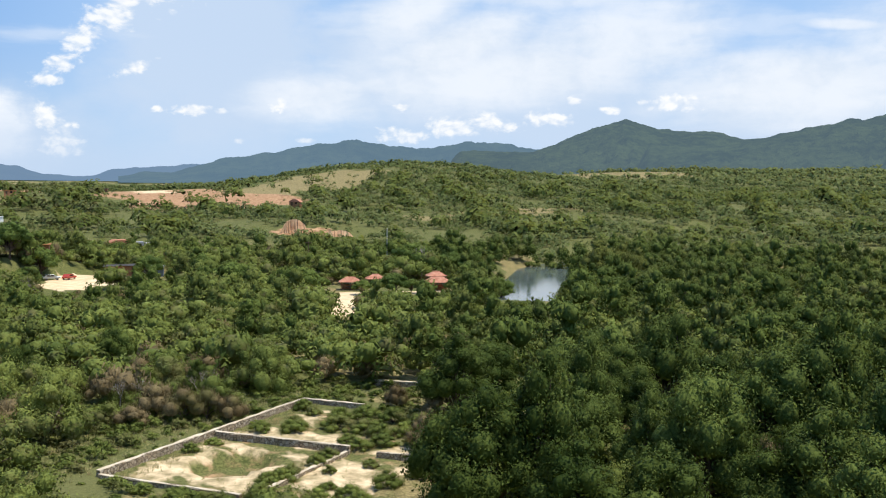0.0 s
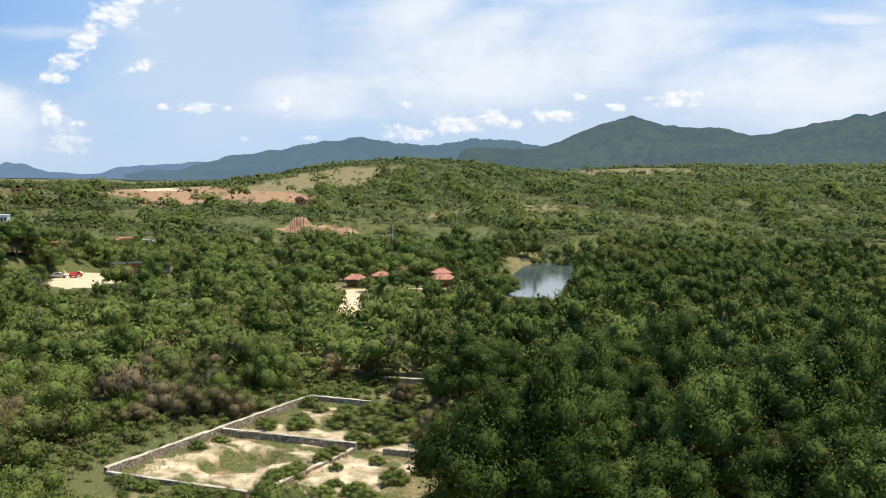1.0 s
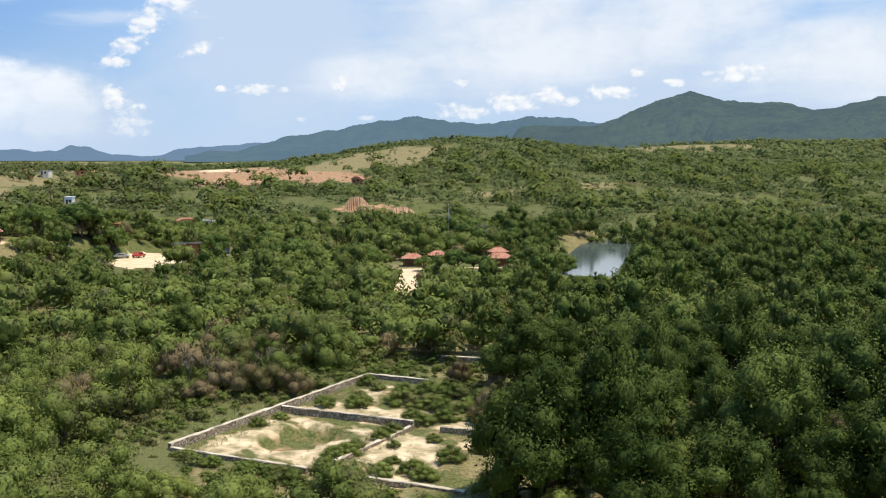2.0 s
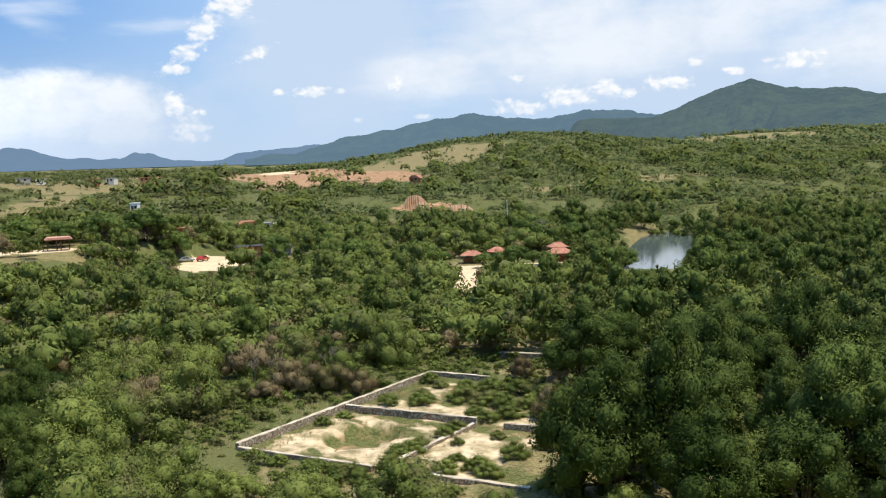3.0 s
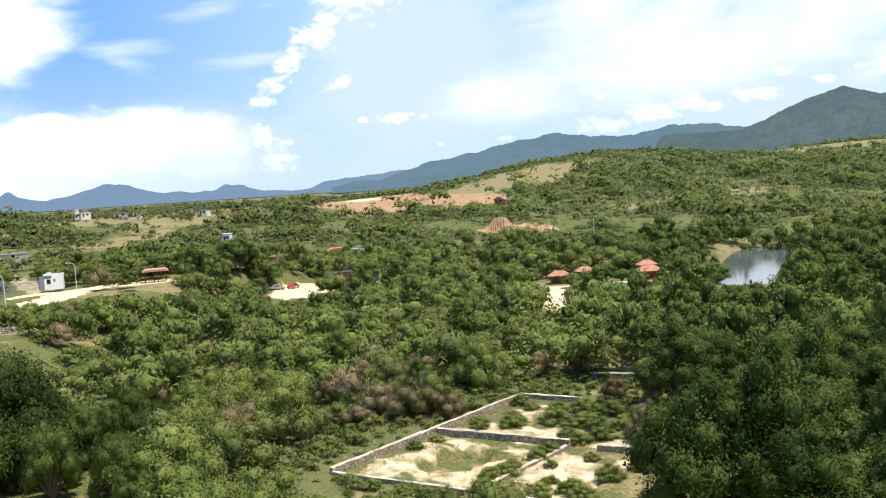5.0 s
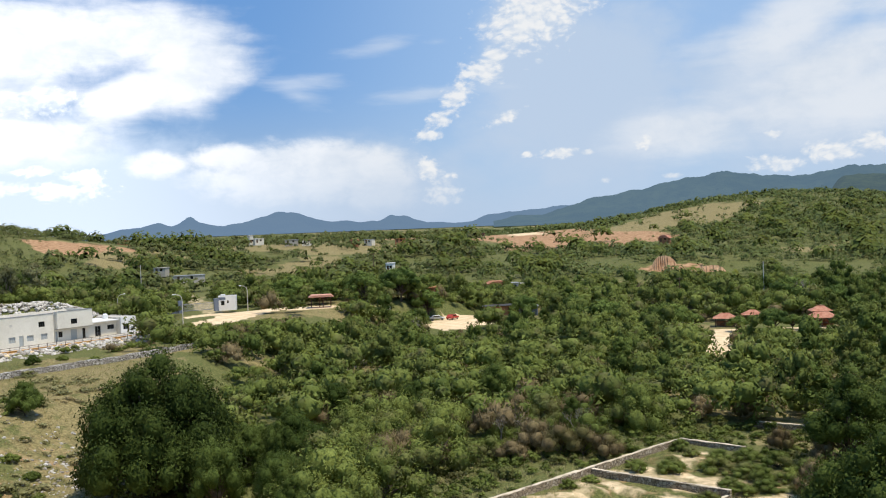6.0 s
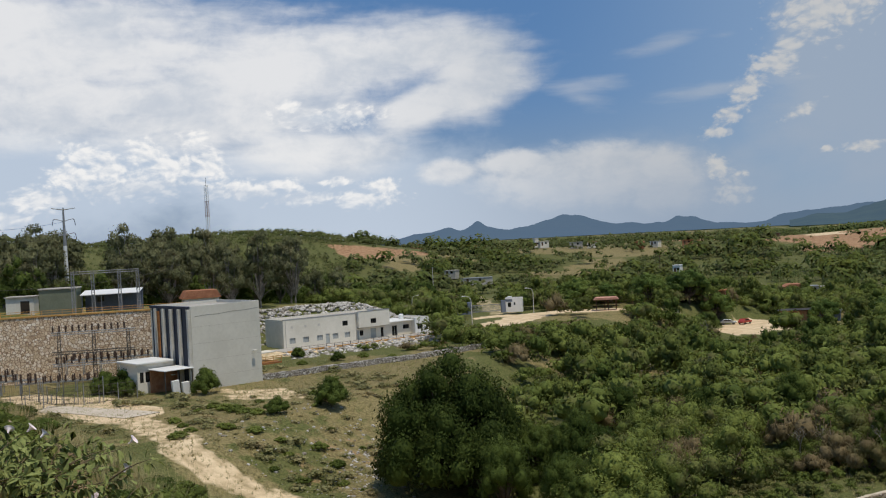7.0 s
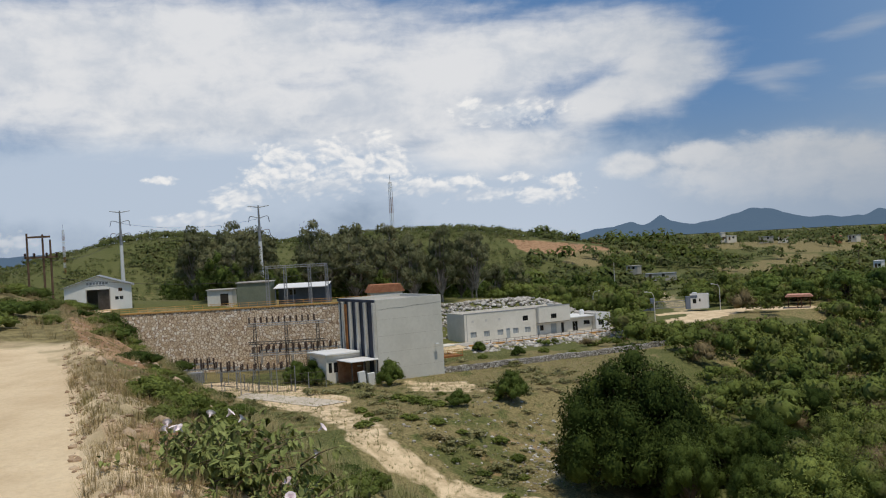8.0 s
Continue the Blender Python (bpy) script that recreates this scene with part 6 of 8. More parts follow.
def switchyard():
    y = thing("switchgear", wall_frame @ pose(27.6, -7.0, 1.2), "outdoor switchgear frame with rows of brown insulators", "switchgear")
    for x in (-2.0, 3.6, 9.2):
        bm = bmesh.new()
        lattice(bm, x, 0, -0.4, 8.2, 0.6, 0.45, 9, 0.04)
        part("column", bm, DARK_STEEL, y, "dark lattice column")
    for z in (2.6, 4.6, 7.9):
        bm = bmesh.new()
        for a in (-0.22, 0.22):
            rod(bm, (-3.2, a, z), (10.4, a, z), 0.06, sides=4)
            rod(bm, (-3.2, a, z + 0.4), (10.4, a, z + 0.4), 0.06, sides=4)
        for k in range(27):
            rod(bm, (-3.2 + k * 0.5, 0.22 * (-1) ** k, z), (-2.7 + k * 0.5, 0.22 * (-1) ** k, z + 0.4), 0.03, sides=3)
        part("beam", bm, DARK_STEEL if z == 4.6 else STEEL, y)
    for k in range(12):
        insulator(-2.9 + k * 1.05, 0, 8.3, 1.15, y)
    for k in range(10):
        insulator(-2.5 + k * 1.2, -0.1, 3.0, 1.2, y)
    r = thing("insulator_rack", wall_frame @ pose(13, -12.0, 0.2), "low steel rack carrying a row of brown insulators", "switchgear", "insulator racks")
    bm = bmesh.new()
    for x in np.arange(-4, 10.1, 2.8):
        rod(bm, (x, 0, -0.4), (x, 0, 2.2), 0.08, sides=5)
        rod(bm, (x, 1.5, -0.4), (x, 1.5, 2.2), 0.08, sides=5)
    rod(bm, (-4.2, 0, 2.2), (10.2, 0, 2.2), 0.09, sides=5)
    rod(bm, (-4.2, 1.5, 2.2), (10.2, 1.5, 2.2), 0.09, sides=5)
    part("stand", bm, STEEL, r)
    for k in range(13):
        insulator(-3.8 + k * 1.12, 0, 2.25, 1.05, r)
        if k % 2:
            insulator(-3.8 + k * 1.12, 1.5, 2.25, 1.05, r)
    copy_thing(r, wall_frame @ pose(25, -15.5, 0.0))
    copy_thing(r, wall_frame @ pose(30, -4.5, 2.2))
    copy_thing(r, wall_frame @ pose(8, -5.5, 0.4))
    t = thing("transformer", wall_frame @ pose(15.5, -16, 0.1), "grey power transformer with cooling ribs", "transformer")
    part("tank", boxed(0, 2.6, 0, 1.6, 0.3, 2.3, 0.05), STEEL, t)
    for k in range(9):
        part("rib", boxed(0.1 + k * 0.28, 0.16 + k * 0.28, -0.5, 0, 0.5, 2.1), STEEL, t)
    part("plinth", boxed(-0.3, 2.9, -0.7, 1.9, -0.6, 0.3), CONCRETE, t)
    # line gantry on the terrace edge
    g = thing("line_gantry", terrace @ pose(26.5, 3.2, 0), "galvanised lattice gantry above the retaining wall", "gantry")
    for x in (0, 3.4, 8.0, 11.2):
        bm = bmesh.new()
        lattice(bm, x, 0, 0, 7.2, 0.55, 0.45, 9, 0.05)
        part("column", bm, STEEL, g, "lattice column")
    bm = bmesh.new()
    for a, z in ((-0.2, 7.0), (0.2, 7.0), (0, 7.4)):
        rod(bm, (-0.3, a, z), (11.5, a, z), 0.05, sides=4)
    for k in range(24):
        rod(bm, (-0.3 + k * 0.49, 0.2, 7.0), (0.19 + k * 0.49, 0, 7.4), 0.03, sides=3)
    part("beam", bm, STEEL, g)


switchyard()


def chain_fence(line, h, label, group, step=2.6):
    f = thing("chain_fence", pose(0, 0, 0), label, "fence", group)
    n = 0
    for (x0, y0), (x1, y1) in zip(line[:-1], line[1:]):
        k = max(1, round(math.hypot(x1 - x0, y1 - y0) / step))
        last = None
        for j in range(k + 1):
            x, y = x0 + (x1 - x0) * j / k, y0 + (y1 - y0) * j / k
            p = Vector((x, y, ground_z(x, y)))
            part("post", rodded((p - Vector((0, 0, 0.4)), p + Vector((0, 0, h)), 0.06), sides=6), STEEL, f)
            if last is not None:
                bm = bmesh.new()
                d = p - last
                for i in range(int(d.length / 0.3)):
                    q = last + d * (i + 0.5) / int(d.length / 0.3)
                    rod(bm, q + Vector((0, 0, 0.05)), q + Vector((0, 0, h - 0.1)), 0.012, sides=3, caps=False)
                for z in (0.1, h * 0.5, h - 0.1):
                    rod(bm, last + Vector((0, 0, z)), p + Vector((0, 0, z)), 0.025, sides=4, caps=False)
                part("mesh_panel", bm, DARK_STEEL, f)
            last = p
    return f


chain_fence([(-130, 100), (-119, 97.5), (-113.5, 100.5), (-110.5, 105)], 2.6, "tall steel post fence round the switchyard", "yard fences")
chain_fence([(-123.5, 88.0), (-118.2, 91.0), (-117.3, 97.4), (-112.0, 100.0)], 4.0, "tall steel post fence beside the station track", "yard fences", 3.0)
chain_fence([(-128, 94), (-122, 97.0), (-117, 99.0)], 1.5, "low dark steel gate beside the switchyard", "yard fences", 2.0)


def terrace_things():
    b = thing("green_building", terrace @ pose(19.5, 9.0, 0), "olive green block house with flat roof on the terrace", "building")
    part("wall", boxed(0, 6.5, 0, 5, -0.5, 4.3, 0.04), GREEN_PAINT, b)
    part("roof", boxed(-0.2, 6.7, -0.2, 5.2, 4.3, 4.5, 0.02), CONCRETE, b)
    c = thing("carport", terrace @ pose(26.8, 9.0, 0), "open carport with a white sheet roof and dark back wall", "carport")
    bm = boxed(0, 10.5, -1.4, 5.0, 2.9, 3.02)
    for v in bm.verts:
        v.co.z += 0.1 * (v.co.y + 1.4)
    part("roof", bm, CLEAN_WHITE, c, "white sheet metal roof")
    part("back_wall", boxed(0, 10.5, 4.4, 4.6, -0.4, 3.45), BLUE_GREY, c)
    for x in (0.2, 3.6, 7.0, 10.2):
        part("post", boxed(x, x + 0.16, -0.8, -0.64, -0.4, 2.95), STEEL, c)
    part("window", boxed(2.2, 3.4, 4.34, 4.4, 1.4, 2.4), DARK_GLASS, c)
    h = thing("tiled_house", pose(-143, 150.0, ground_z(-143, 150) - 0.8, 0, 0, 50), "small white house with an orange tile roof", "house")
    part("wall", boxed(0, 7, 0, 5, -1, 3.0), CLEAN_WHITE, h)
    bm = prism(bmesh.new(), [(-0.5, 3.0), (7.5, 3.0), (6.6, 4.6), (0.4, 4.6)], -0.5, 5.5)
    part("roof", bm, TILE_RED, h, "orange clay tile roof")
    part("window", boxed(2.8, 3.8, -0.03, 0.05, 1.4, 2.4), DARK_GLASS, h)
    w = thing("white_house", terrace @ pose(12.5, 14, 0), "low white house with a dark doorway under the trees", "house")
    part("wall", boxed(0, 5, 0, 4, -0.4, 3.0), WHITE, w)
    part("roof", boxed(-0.2, 5.2, -0.3, 4.2, 3.0, 3.2), CONCRETE, w)
    part("door", boxed(2.6, 4.2, -0.03, 0.04, 0, 2.3), DARK_GLASS, w)


terrace_things()


def shed():
    x, y = -186.4, 105.1
    s = thing("warehouse", pose(x, y, ground_z(x, y), 0, 0, 57), "white gabled warehouse with a dark open doorway", "warehouse")
    W, D, H, A = 13.2, 16.0, 4.9, 7.0
    o = (4.4, 8.8, 0.0, 4.3)
    holes = [o, (10.6, 11.4, 3.7, 4.4), (9.9, 10.6, 2.0, 2.7), (10.8, 11.5, 2.0, 2.7)]
    holed_wall(s, 0, W, -1.0, H, 0, 0.25, holes, CLEAN_WHITE)
    for h in holes[1:]:
        window(s, *h, 0.1, DARK_GLASS, RUST if h[2] > 3 else BLUE_GREY, 1)
    part("gable", prism(bmesh.new(), [(0, H), (W, H), (W / 2, A)], 0, 0.25), CLEAN_WHITE, s)
    bm = bmesh.new()
    box(bm, 0, 0.25, 0.25, D, -1, H)
    box(bm, W - 0.25, W, 0.25, D, -1, H)
    box(bm, 0.25, W - 0.25, D - 0.25, D, -1, H)
    part("side_wall", bm, CLEAN_WHITE, s)
    part("floor", boxed(0.25, W - 0.25, 0.25, D - 0.25, -0.1, 0.02), CONCRETE, s)
    for sgn in (0, 1):
        e, m = (-0.6, W / 2) if sgn == 0 else (W + 0.6, W / 2)
        z0 = H - 0.15
        pts = [(e, z0), (m, A + 0.08), (m, A + 0.2), (e, z0 + 0.12)]
        part("roof", prism(bmesh.new(), pts, -0.5, D + 0.4), STEEL, s, "grey metal sheet roof")
    part("door_frame", boxed(4.2, 4.4, -0.05, 0.2, 0, 4.45), CONCRETE, s)
    part("door_frame", boxed(8.8, 9.0, -0.05, 0.2, 0, 4.45), CONCRETE, s)
    part("gate_leaf", boxed(6.5, 8.8, 0.4, 0.5, 0, 4.2), DARK_STEEL, s, "dark sheet gate leaf")
    # lettering that cannot be reproduced: plain bars
    for k in range(7):
        part("sign_bar", boxed(4.4 + k * 0.62, 4.85 + k * 0.62, -0.03, 0.0, 5.35, 5.85), STEEL, s)
    part("sign_bar", boxed(4.9, 8.0, -0.03, 0.0, 5.05, 5.2), STEEL, s)


shed()


def monopole(turn, d, top, label):
    p = spot(turn, d, 0)
    z = ground_z(p.x, p.y)
    h = top - z
    m = thing("steel_pylon", pose(p.x, p.y, z, 0, 0, turn + 8), label, "pylon", "steel pylons")
    part("base_pole", rodded(((0, 0, -0.5), (0, 0, h * 0.62), 0.52, 0.38), sides=12), CLEAN_WHITE, m, "white-painted lower pole")
    part("upper_pole", rodded(((0, 0, h * 0.62), (0, 0, h), 0.37, 0.16), sides=10), STEEL, m)
    part("top_arm", rodded(((-2.4, 0, h - 0.1), (0, 0, h - 0.45), 0.09, 0.14), ((2.4, 0, h - 0.1), (0, 0, h - 0.45), 0.09, 0.14), sides=6), STEEL, m)
    for z, w in ((h - 2.6, 2.1), (h - 5.6, 2.2)):
        for s in (-1, 1):
            bm = bmesh.new()
            pts = [(0, z - 0.35), (s * w * 0.5, z + 0.05), (s * w * 0.85, z + 0.2), (s * w, z + 0.05)]
            for (xa, za), (xb, zb) in zip(pts[:-1], pts[1:]):
                rod(bm, (xa, 0, za), (xb, 0, zb), 0.11, 0.09, sides=6)
            arm = part("arm", bm, STEEL, m)
            bm = bmesh.new()
            rod(bm, (s * w, 0, z + 0.05), (s * (w + 0.25), 0, z - 1.2), 0.05, sides=5)
            for j in range(6):
                f = (j + 0.5) / 6
                q = Vector((s * (w + 0.25 * f), 0, z + 0.05 - 1.2 * f))
                rod(bm, q, q - Vector((0, 0, 0.08)), 0.14, 0.06, sides=7)
            part("insulator", bm, PORCELAIN, arm)


monopole(57.45, 246, 37.0, "white and grey steel pylon with curved arms behind the warehouse")
monopole(49.8, 222, 35.7, "white and grey steel pylon with curved arms on the terrace")


def wooden_frame():
    p = spot(61.7, 150, 0)
    z = ground_z(p.x, p.y)
    f = thing("wooden_pylon", pose(p.x, p.y, z, 0, 0, 52), "dark three-pole timber power line frame", "pylon")
    for x, h in ((-1.6, 14.8), (0.5, 14.6), (1.5, 13.8)):
        part("pole", rodded(((x, 0, -0.8), (x, 0, h), 0.2, 0.14), sides=7), WOOD, f)
    for z0, a, b in ((11.2, -2.0, 2.5), (14.1, -1.6, 1.6)):
        part("crossarm", boxed(a, b, -0.3, -0.1, z0, z0 + 0.28), WOOD, f)
    part("brace", rodded(((-1.6, 0.3, 0), (-0.4, 0, 3.6), 0.09), ((2.6, 0.3, 0), (1.9, 0, 3.6), 0.09), sides=5), FIN, f, "pale leaning braces")
    for x in (-1.9, -0.7, 1.0, 2.3):
        insulator(x, -0.2, 11.48, 0.5, f)


wooden_frame()


def radio_mast(turn, d, top, w, label):
    p = spot(turn, d, 0)
    z = ground_z(p.x, p.y)
    m = thing("radio_mast", pose(p.x, p.y, z), label, "mast", "radio masts")
    n = 8
    for k in range(n):
        bm = bmesh.new()
        lattice(bm, 0, 0, (top - z) * k / n - (0.5 if k == 0 else 0), (top - z) * (k + 1) / n, w, w * 0.94, 4, w * 0.07)
        part("section", bm, RUST if k % 2 == 0 else CLEAN_WHITE, m)
    part("antenna", rodded(((0, 0, top - z), (0, 0, top - z + 2.5), 0.06)), STEEL, m)


radio_mast(42.1, 330, 46.5, 0.9, "slim red and white lattice radio mast above the trees")
radio_mast(60.45, 420, 38.5, 0.7, "thin distant lattice mast")


# ---------------------------------------------------------------- gate and road to the village
def gate():
    g = thing("guard_house", pose(-111.6, 238.0, 4.5, 0, 0, 20), "small white flat-roofed guard house at the gate", "guard house")
    bm = bmesh.new()
    box(bm, 0, 4.6, 0, 0.2, -0.3, 3.5)
    box(bm, 0, 4.6, 3.3, 3.5, -0.3, 3.5)
    box(bm, 4.4, 4.6, 0.2, 3.3, -0.3, 3.5)
    box(bm, 0, 0.2, 0.2, 3.3, -0.3, 3.5)
    part("wall", bm, CLEAN_WHITE, g)
    part("roof", boxed(0.2, 4.4, 0.2, 3.3, 3.1, 3.3), CONCRETE, g)
    part("window", boxed(0.7, 1.6, -0.03, 0.05, 1.1, 2.3), DARK_GLASS, g)
    part("window", boxed(2.3, 2.7, -0.03, 0.05, 1.6, 2.3), DARK_GLASS, g)
    part("band", boxed(-0.02, 1.9, -0.04, 0.0, 2.5, 3.2), BLUE_GREY, g)
    part("roof_tank", boxed(0.6, 1.7, 0.8, 1.9, 3.3, 3.9, 0.06), CLEAN_WHITE, g)
    p = thing("sliding_gate", pose(-119.0, 232.6, 4.5, 0, 0, 36), "long blue-grey sliding gate between pillars", "gate")
    for x in (-1.2, 8.0):
        part("pillar", boxed(x, x + 1.2, -0.4, 0.5, -0.3, 3.0, 0.04), BLUE_GREY, p)
    bm = bmesh.new()
    box(bm, 0, 8, 0, 0.08, 0.15, 0.3)
    box(bm, 0, 8, 0, 0.08, 1.9, 2.05)
    for k in range(41):
        box(bm, k * 0.195, k * 0.195 + 0.05, 0.02, 0.06, 0.3, 1.9)
    part("leaf", bm, STEEL, p)
    w = thing("wall_gate", pose(-119.0, 232.6, 4.5, 0, 0, 36), "low grey wall along the entrance road", "wall", kind="structure")
    part("panel", boxed(-14, -1.3, -0.1, 0.1, -0.3, 1.6), BLUE_GREY, w)


gate()


def street_lamp(x, y, turn, h=7.0):
    z = ground_z(x, y)
    s = thing("street_lamp", pose(x, y, z, 0, 0, turn), "pale curved-arm street lamp beside the station road", "lamp", "street lamps")
    part("pole", rodded(((0, 0, -0.3), (0, 0, h * 0.8), 0.10, 0.08)), FIN, s)
    bm = bmesh.new()
    pts = [(0, h * 0.8), (-0.15, h * 0.9), (-0.5, h * 0.97), (-1.5, h)]
    for (xa, za), (xb, zb) in zip(pts[:-1], pts[1:]):
        rod(bm, (xa, 0, za), (xb, 0, zb), 0.07, 0.06)
    part("arm", bm, FIN, s)
    part("lamp_head", boxed(-2.1, -1.4, -0.16, 0.16, h - 0.08, h + 0.1, 0.04), CLEAN_WHITE, s)


p = spot(27.12, 222.6, 0)
street_lamp(p.x, p.y, 30)
p = spot(23.47, 255, 0)
street_lamp(p.x, p.y, 25, 6.6)
p = spot(30.6, 247, 0)
street_lamp(p.x, p.y, 200, 7)


def shelter(x, y, turn):
    z = ground_z(x, y)
    s = thing("picnic_shelter", pose(x, y, z, 0, 0, turn), "open roadside shelter with a red roof on timber posts", "shelter")
    bm = prism(bmesh.new(), [(-3.2, 2.75), (3.2, 2.75), (2.6, 3.3), (-2.6, 3.3)], -2.2, 2.2)
    part("roof", bm, speckled((0.5, 0.22, 0.15), (0.66, 0.36, 0.27), 2.0, 0.8, 0.02, name="faded_red_roof"), s, "faded red roof")
    for px, py in ((-0.4, 0.3), (0.5, -0.3), (-2.5, 1.6), (2.5, 1.6)):
        part("post", boxed(px - 0.13, px + 0.13, py - 0.13, py + 0.13, -0.3, 2.8), WOOD, s)
    part("bench", boxed(-1.6, 1.6, 0.9, 1.4, 0.4, 0.5), WOOD, s)


p = spot(19.25, 252, 0)
shelter(p.x, p.y, 20)


def cable(a, b, sag, label):
    """A hanging power line."""
    a, b = Vector(a), Vector(b)
    bm = bmesh.new()
    last = a
    for k in range(1, 13):
        f = k / 12
        q = a.lerp(b, f) - Vector((0, 0, sag * 4 * f * (1 - f)))
        rod(bm, last, q, 0.03, sides=4, caps=False)
        last = q
    me = bpy.data.meshes.new("power_line")
    bm.to_mesh(me)
    bm.free()
    me.materials.append(DARK_STEEL)
    tagged(new("power_line", me), label, "cable", "power lines")


p1, p2, hf = spot(57.45, 246, 0), spot(49.8, 222, 0), spot(61.2, 150, 0)
for dz in (34.0, 31.0):
    cable((p1.x, p1.y, dz), (p2.x, p2.y, dz - 1.3), 1.6, "thin dark power line between the steel pylons")
cable((hf.x, hf.y, ground_z(hf.x, hf.y) + 8.4), (-128, 131, 22.0), 2.2, "thin dark power line to the gantry")
cable((p1.x, p1.y, 31.0), (hf.x, hf.y, ground_z(hf.x, hf.y) + 10.8), 1.5, "thin dark power line to the timber frame")


# ---------------------------------------------------------------- old foundation


def foundation():
    f = thing("old_foundation", pose(FOUND_AT[0], FOUND_AT[1], -2.1, 0, 0, math.degrees(math.atan2(FOUND_DIR[1], FOUND_DIR[0]))), "roofless rubble stone foundation walls with pale mortar tops", "ruin")
    # a along the long wall, b across it (to the right)
    walls = [(0, 0, 33, 0, 1.05), (32.8, 0.2, 33.4, 8.0, 1.05), (0, 0.2, 1.2, 14.6, 0.75), (1.6, 17.0, 2.6, 29.0, 0.7), (16.0, 0.3, 17.6, 15.4, 0.95), (4.5, 15.2, 17.0, 15.4, 0.55), (17.4, 18.6, 18.6, 24.6, 0.85)]
    rng = random.Random(8)
    for a0, b0, a1, b1, h in walls:
        d = Vector((a1 - a0, -(b1 - b0), 0))
        n = max(3, int(d.length / 0.9))
        d.normalize()
        side = Vector((-d.y, d.x, 0))
        for name, w, z0, z1, mat, jit in (("wall", 0.46, -0.6, h, STONE_OLD, 0.05), ("cap", 0.36, h - 0.04, h + 0.05, LIME, 0.05)):
            V, F = [], []
            for k in range(n + 1):
                t = k / n
                c = Vector((a0 + (a1 - a0) * t, -(b0 + (b1 - b0) * t), 0))
                for s, z in ((-1, z0), (-1, z1), (1, z1), (1, z0)):
                    q = c + side * s * (w / 2 + rng.uniform(-jit, jit))
                    V.append((q.x, q.y, z + rng.uniform(-jit, jit)))
            for k in range(n):
                for s in range(4):
                    F.append((4 * k + s, 4 * k + (s + 1) % 4, 4 * k + 4 + (s + 1) % 4, 4 * k + 4 + s))
            F += [(3, 2, 1, 0), (4 * n, 4 * n + 1, 4 * n + 2, 4 * n + 3)]
            ob = mesh_object(name, V, F, mat, f)
            if name == "cap":
                ob["label"] = "pale lime mortar wall top"
    w = thing("old_wall", pose(12, 124.8, -1.9, 0, 0, -21), "short ruined wall with a pale mortar top in the scrub", "ruin")
    part("wall", boxed(0, 8.6, -0.23, 0.23, -0.5, 0.9), STONE_OLD, w)
    part("cap", boxed(-0.03, 8.63, -0.26, 0.26, 0.9, 1.0), LIME, w)


foundation()
for a, b, k in ((20, 3, 0.5), (22, 6, 0.62), (25, 9.5, 0.75), (27, 12, 0.7), (29, 4, 0.4), (21.5, 17, 0.62), (24, 15, 0.6), (14, 1.6, 0.4), (10.5, 1.5, 0.36), (6, 14.0, 0.5), (9, 14.4, 0.4),
                (3.6, 20.5, 0.5), (5.5, 22.5, 0.55), (4.0, 24.5, 0.5), (14.5, 19.5, 0.35), (-1.2, 10, 0.55), (-1.6, 6.4, 0.4), (-1.5, 14.8, 0.6), (30, 17, 0.7), (27, 20, 0.8), (18.4, 24.5, 0.5), (9, 9.5, 0.2), (7.5, 14.6, 0.5), (12.5, 14.8, 0.4), (23.5, 5.0, 0.5), (25.5, 12.5, 0.7), (19.5, 15.5, 0.6), (20.5, 13.5, 0.5),
                (28, 8, 0.6), (30.5, 10, 0.7), (30, 13.5, 0.7), (23, 20, 0.6), (26, 17, 0.6), (11, 17.2, 0.3), (14.8, 14.6, 0.5), (-0.8, 12.5, 0.5), (-1.0, 3.0, 0.35), (0.8, 8.5, 0.3), (22.0, 1.2, 0.4), (30.5, 1.5, 0.5), (2.0, 16.0, 0.6), (7.0, 19.5, 0.35), (9.5, 24, 0.6), (13.5, 25.5, 0.6)):
    x = FOUND_AT[0] + a * FOUND_DIR[0] + b * FOUND_DIR[1]
    y = FOUND_AT[1] + a * FOUND_DIR[1] - b * FOUND_DIR[0]
    put(random.choice(BUSHES), x, y, k * 0.95, tall=random.uniform(0.55, 0.95))


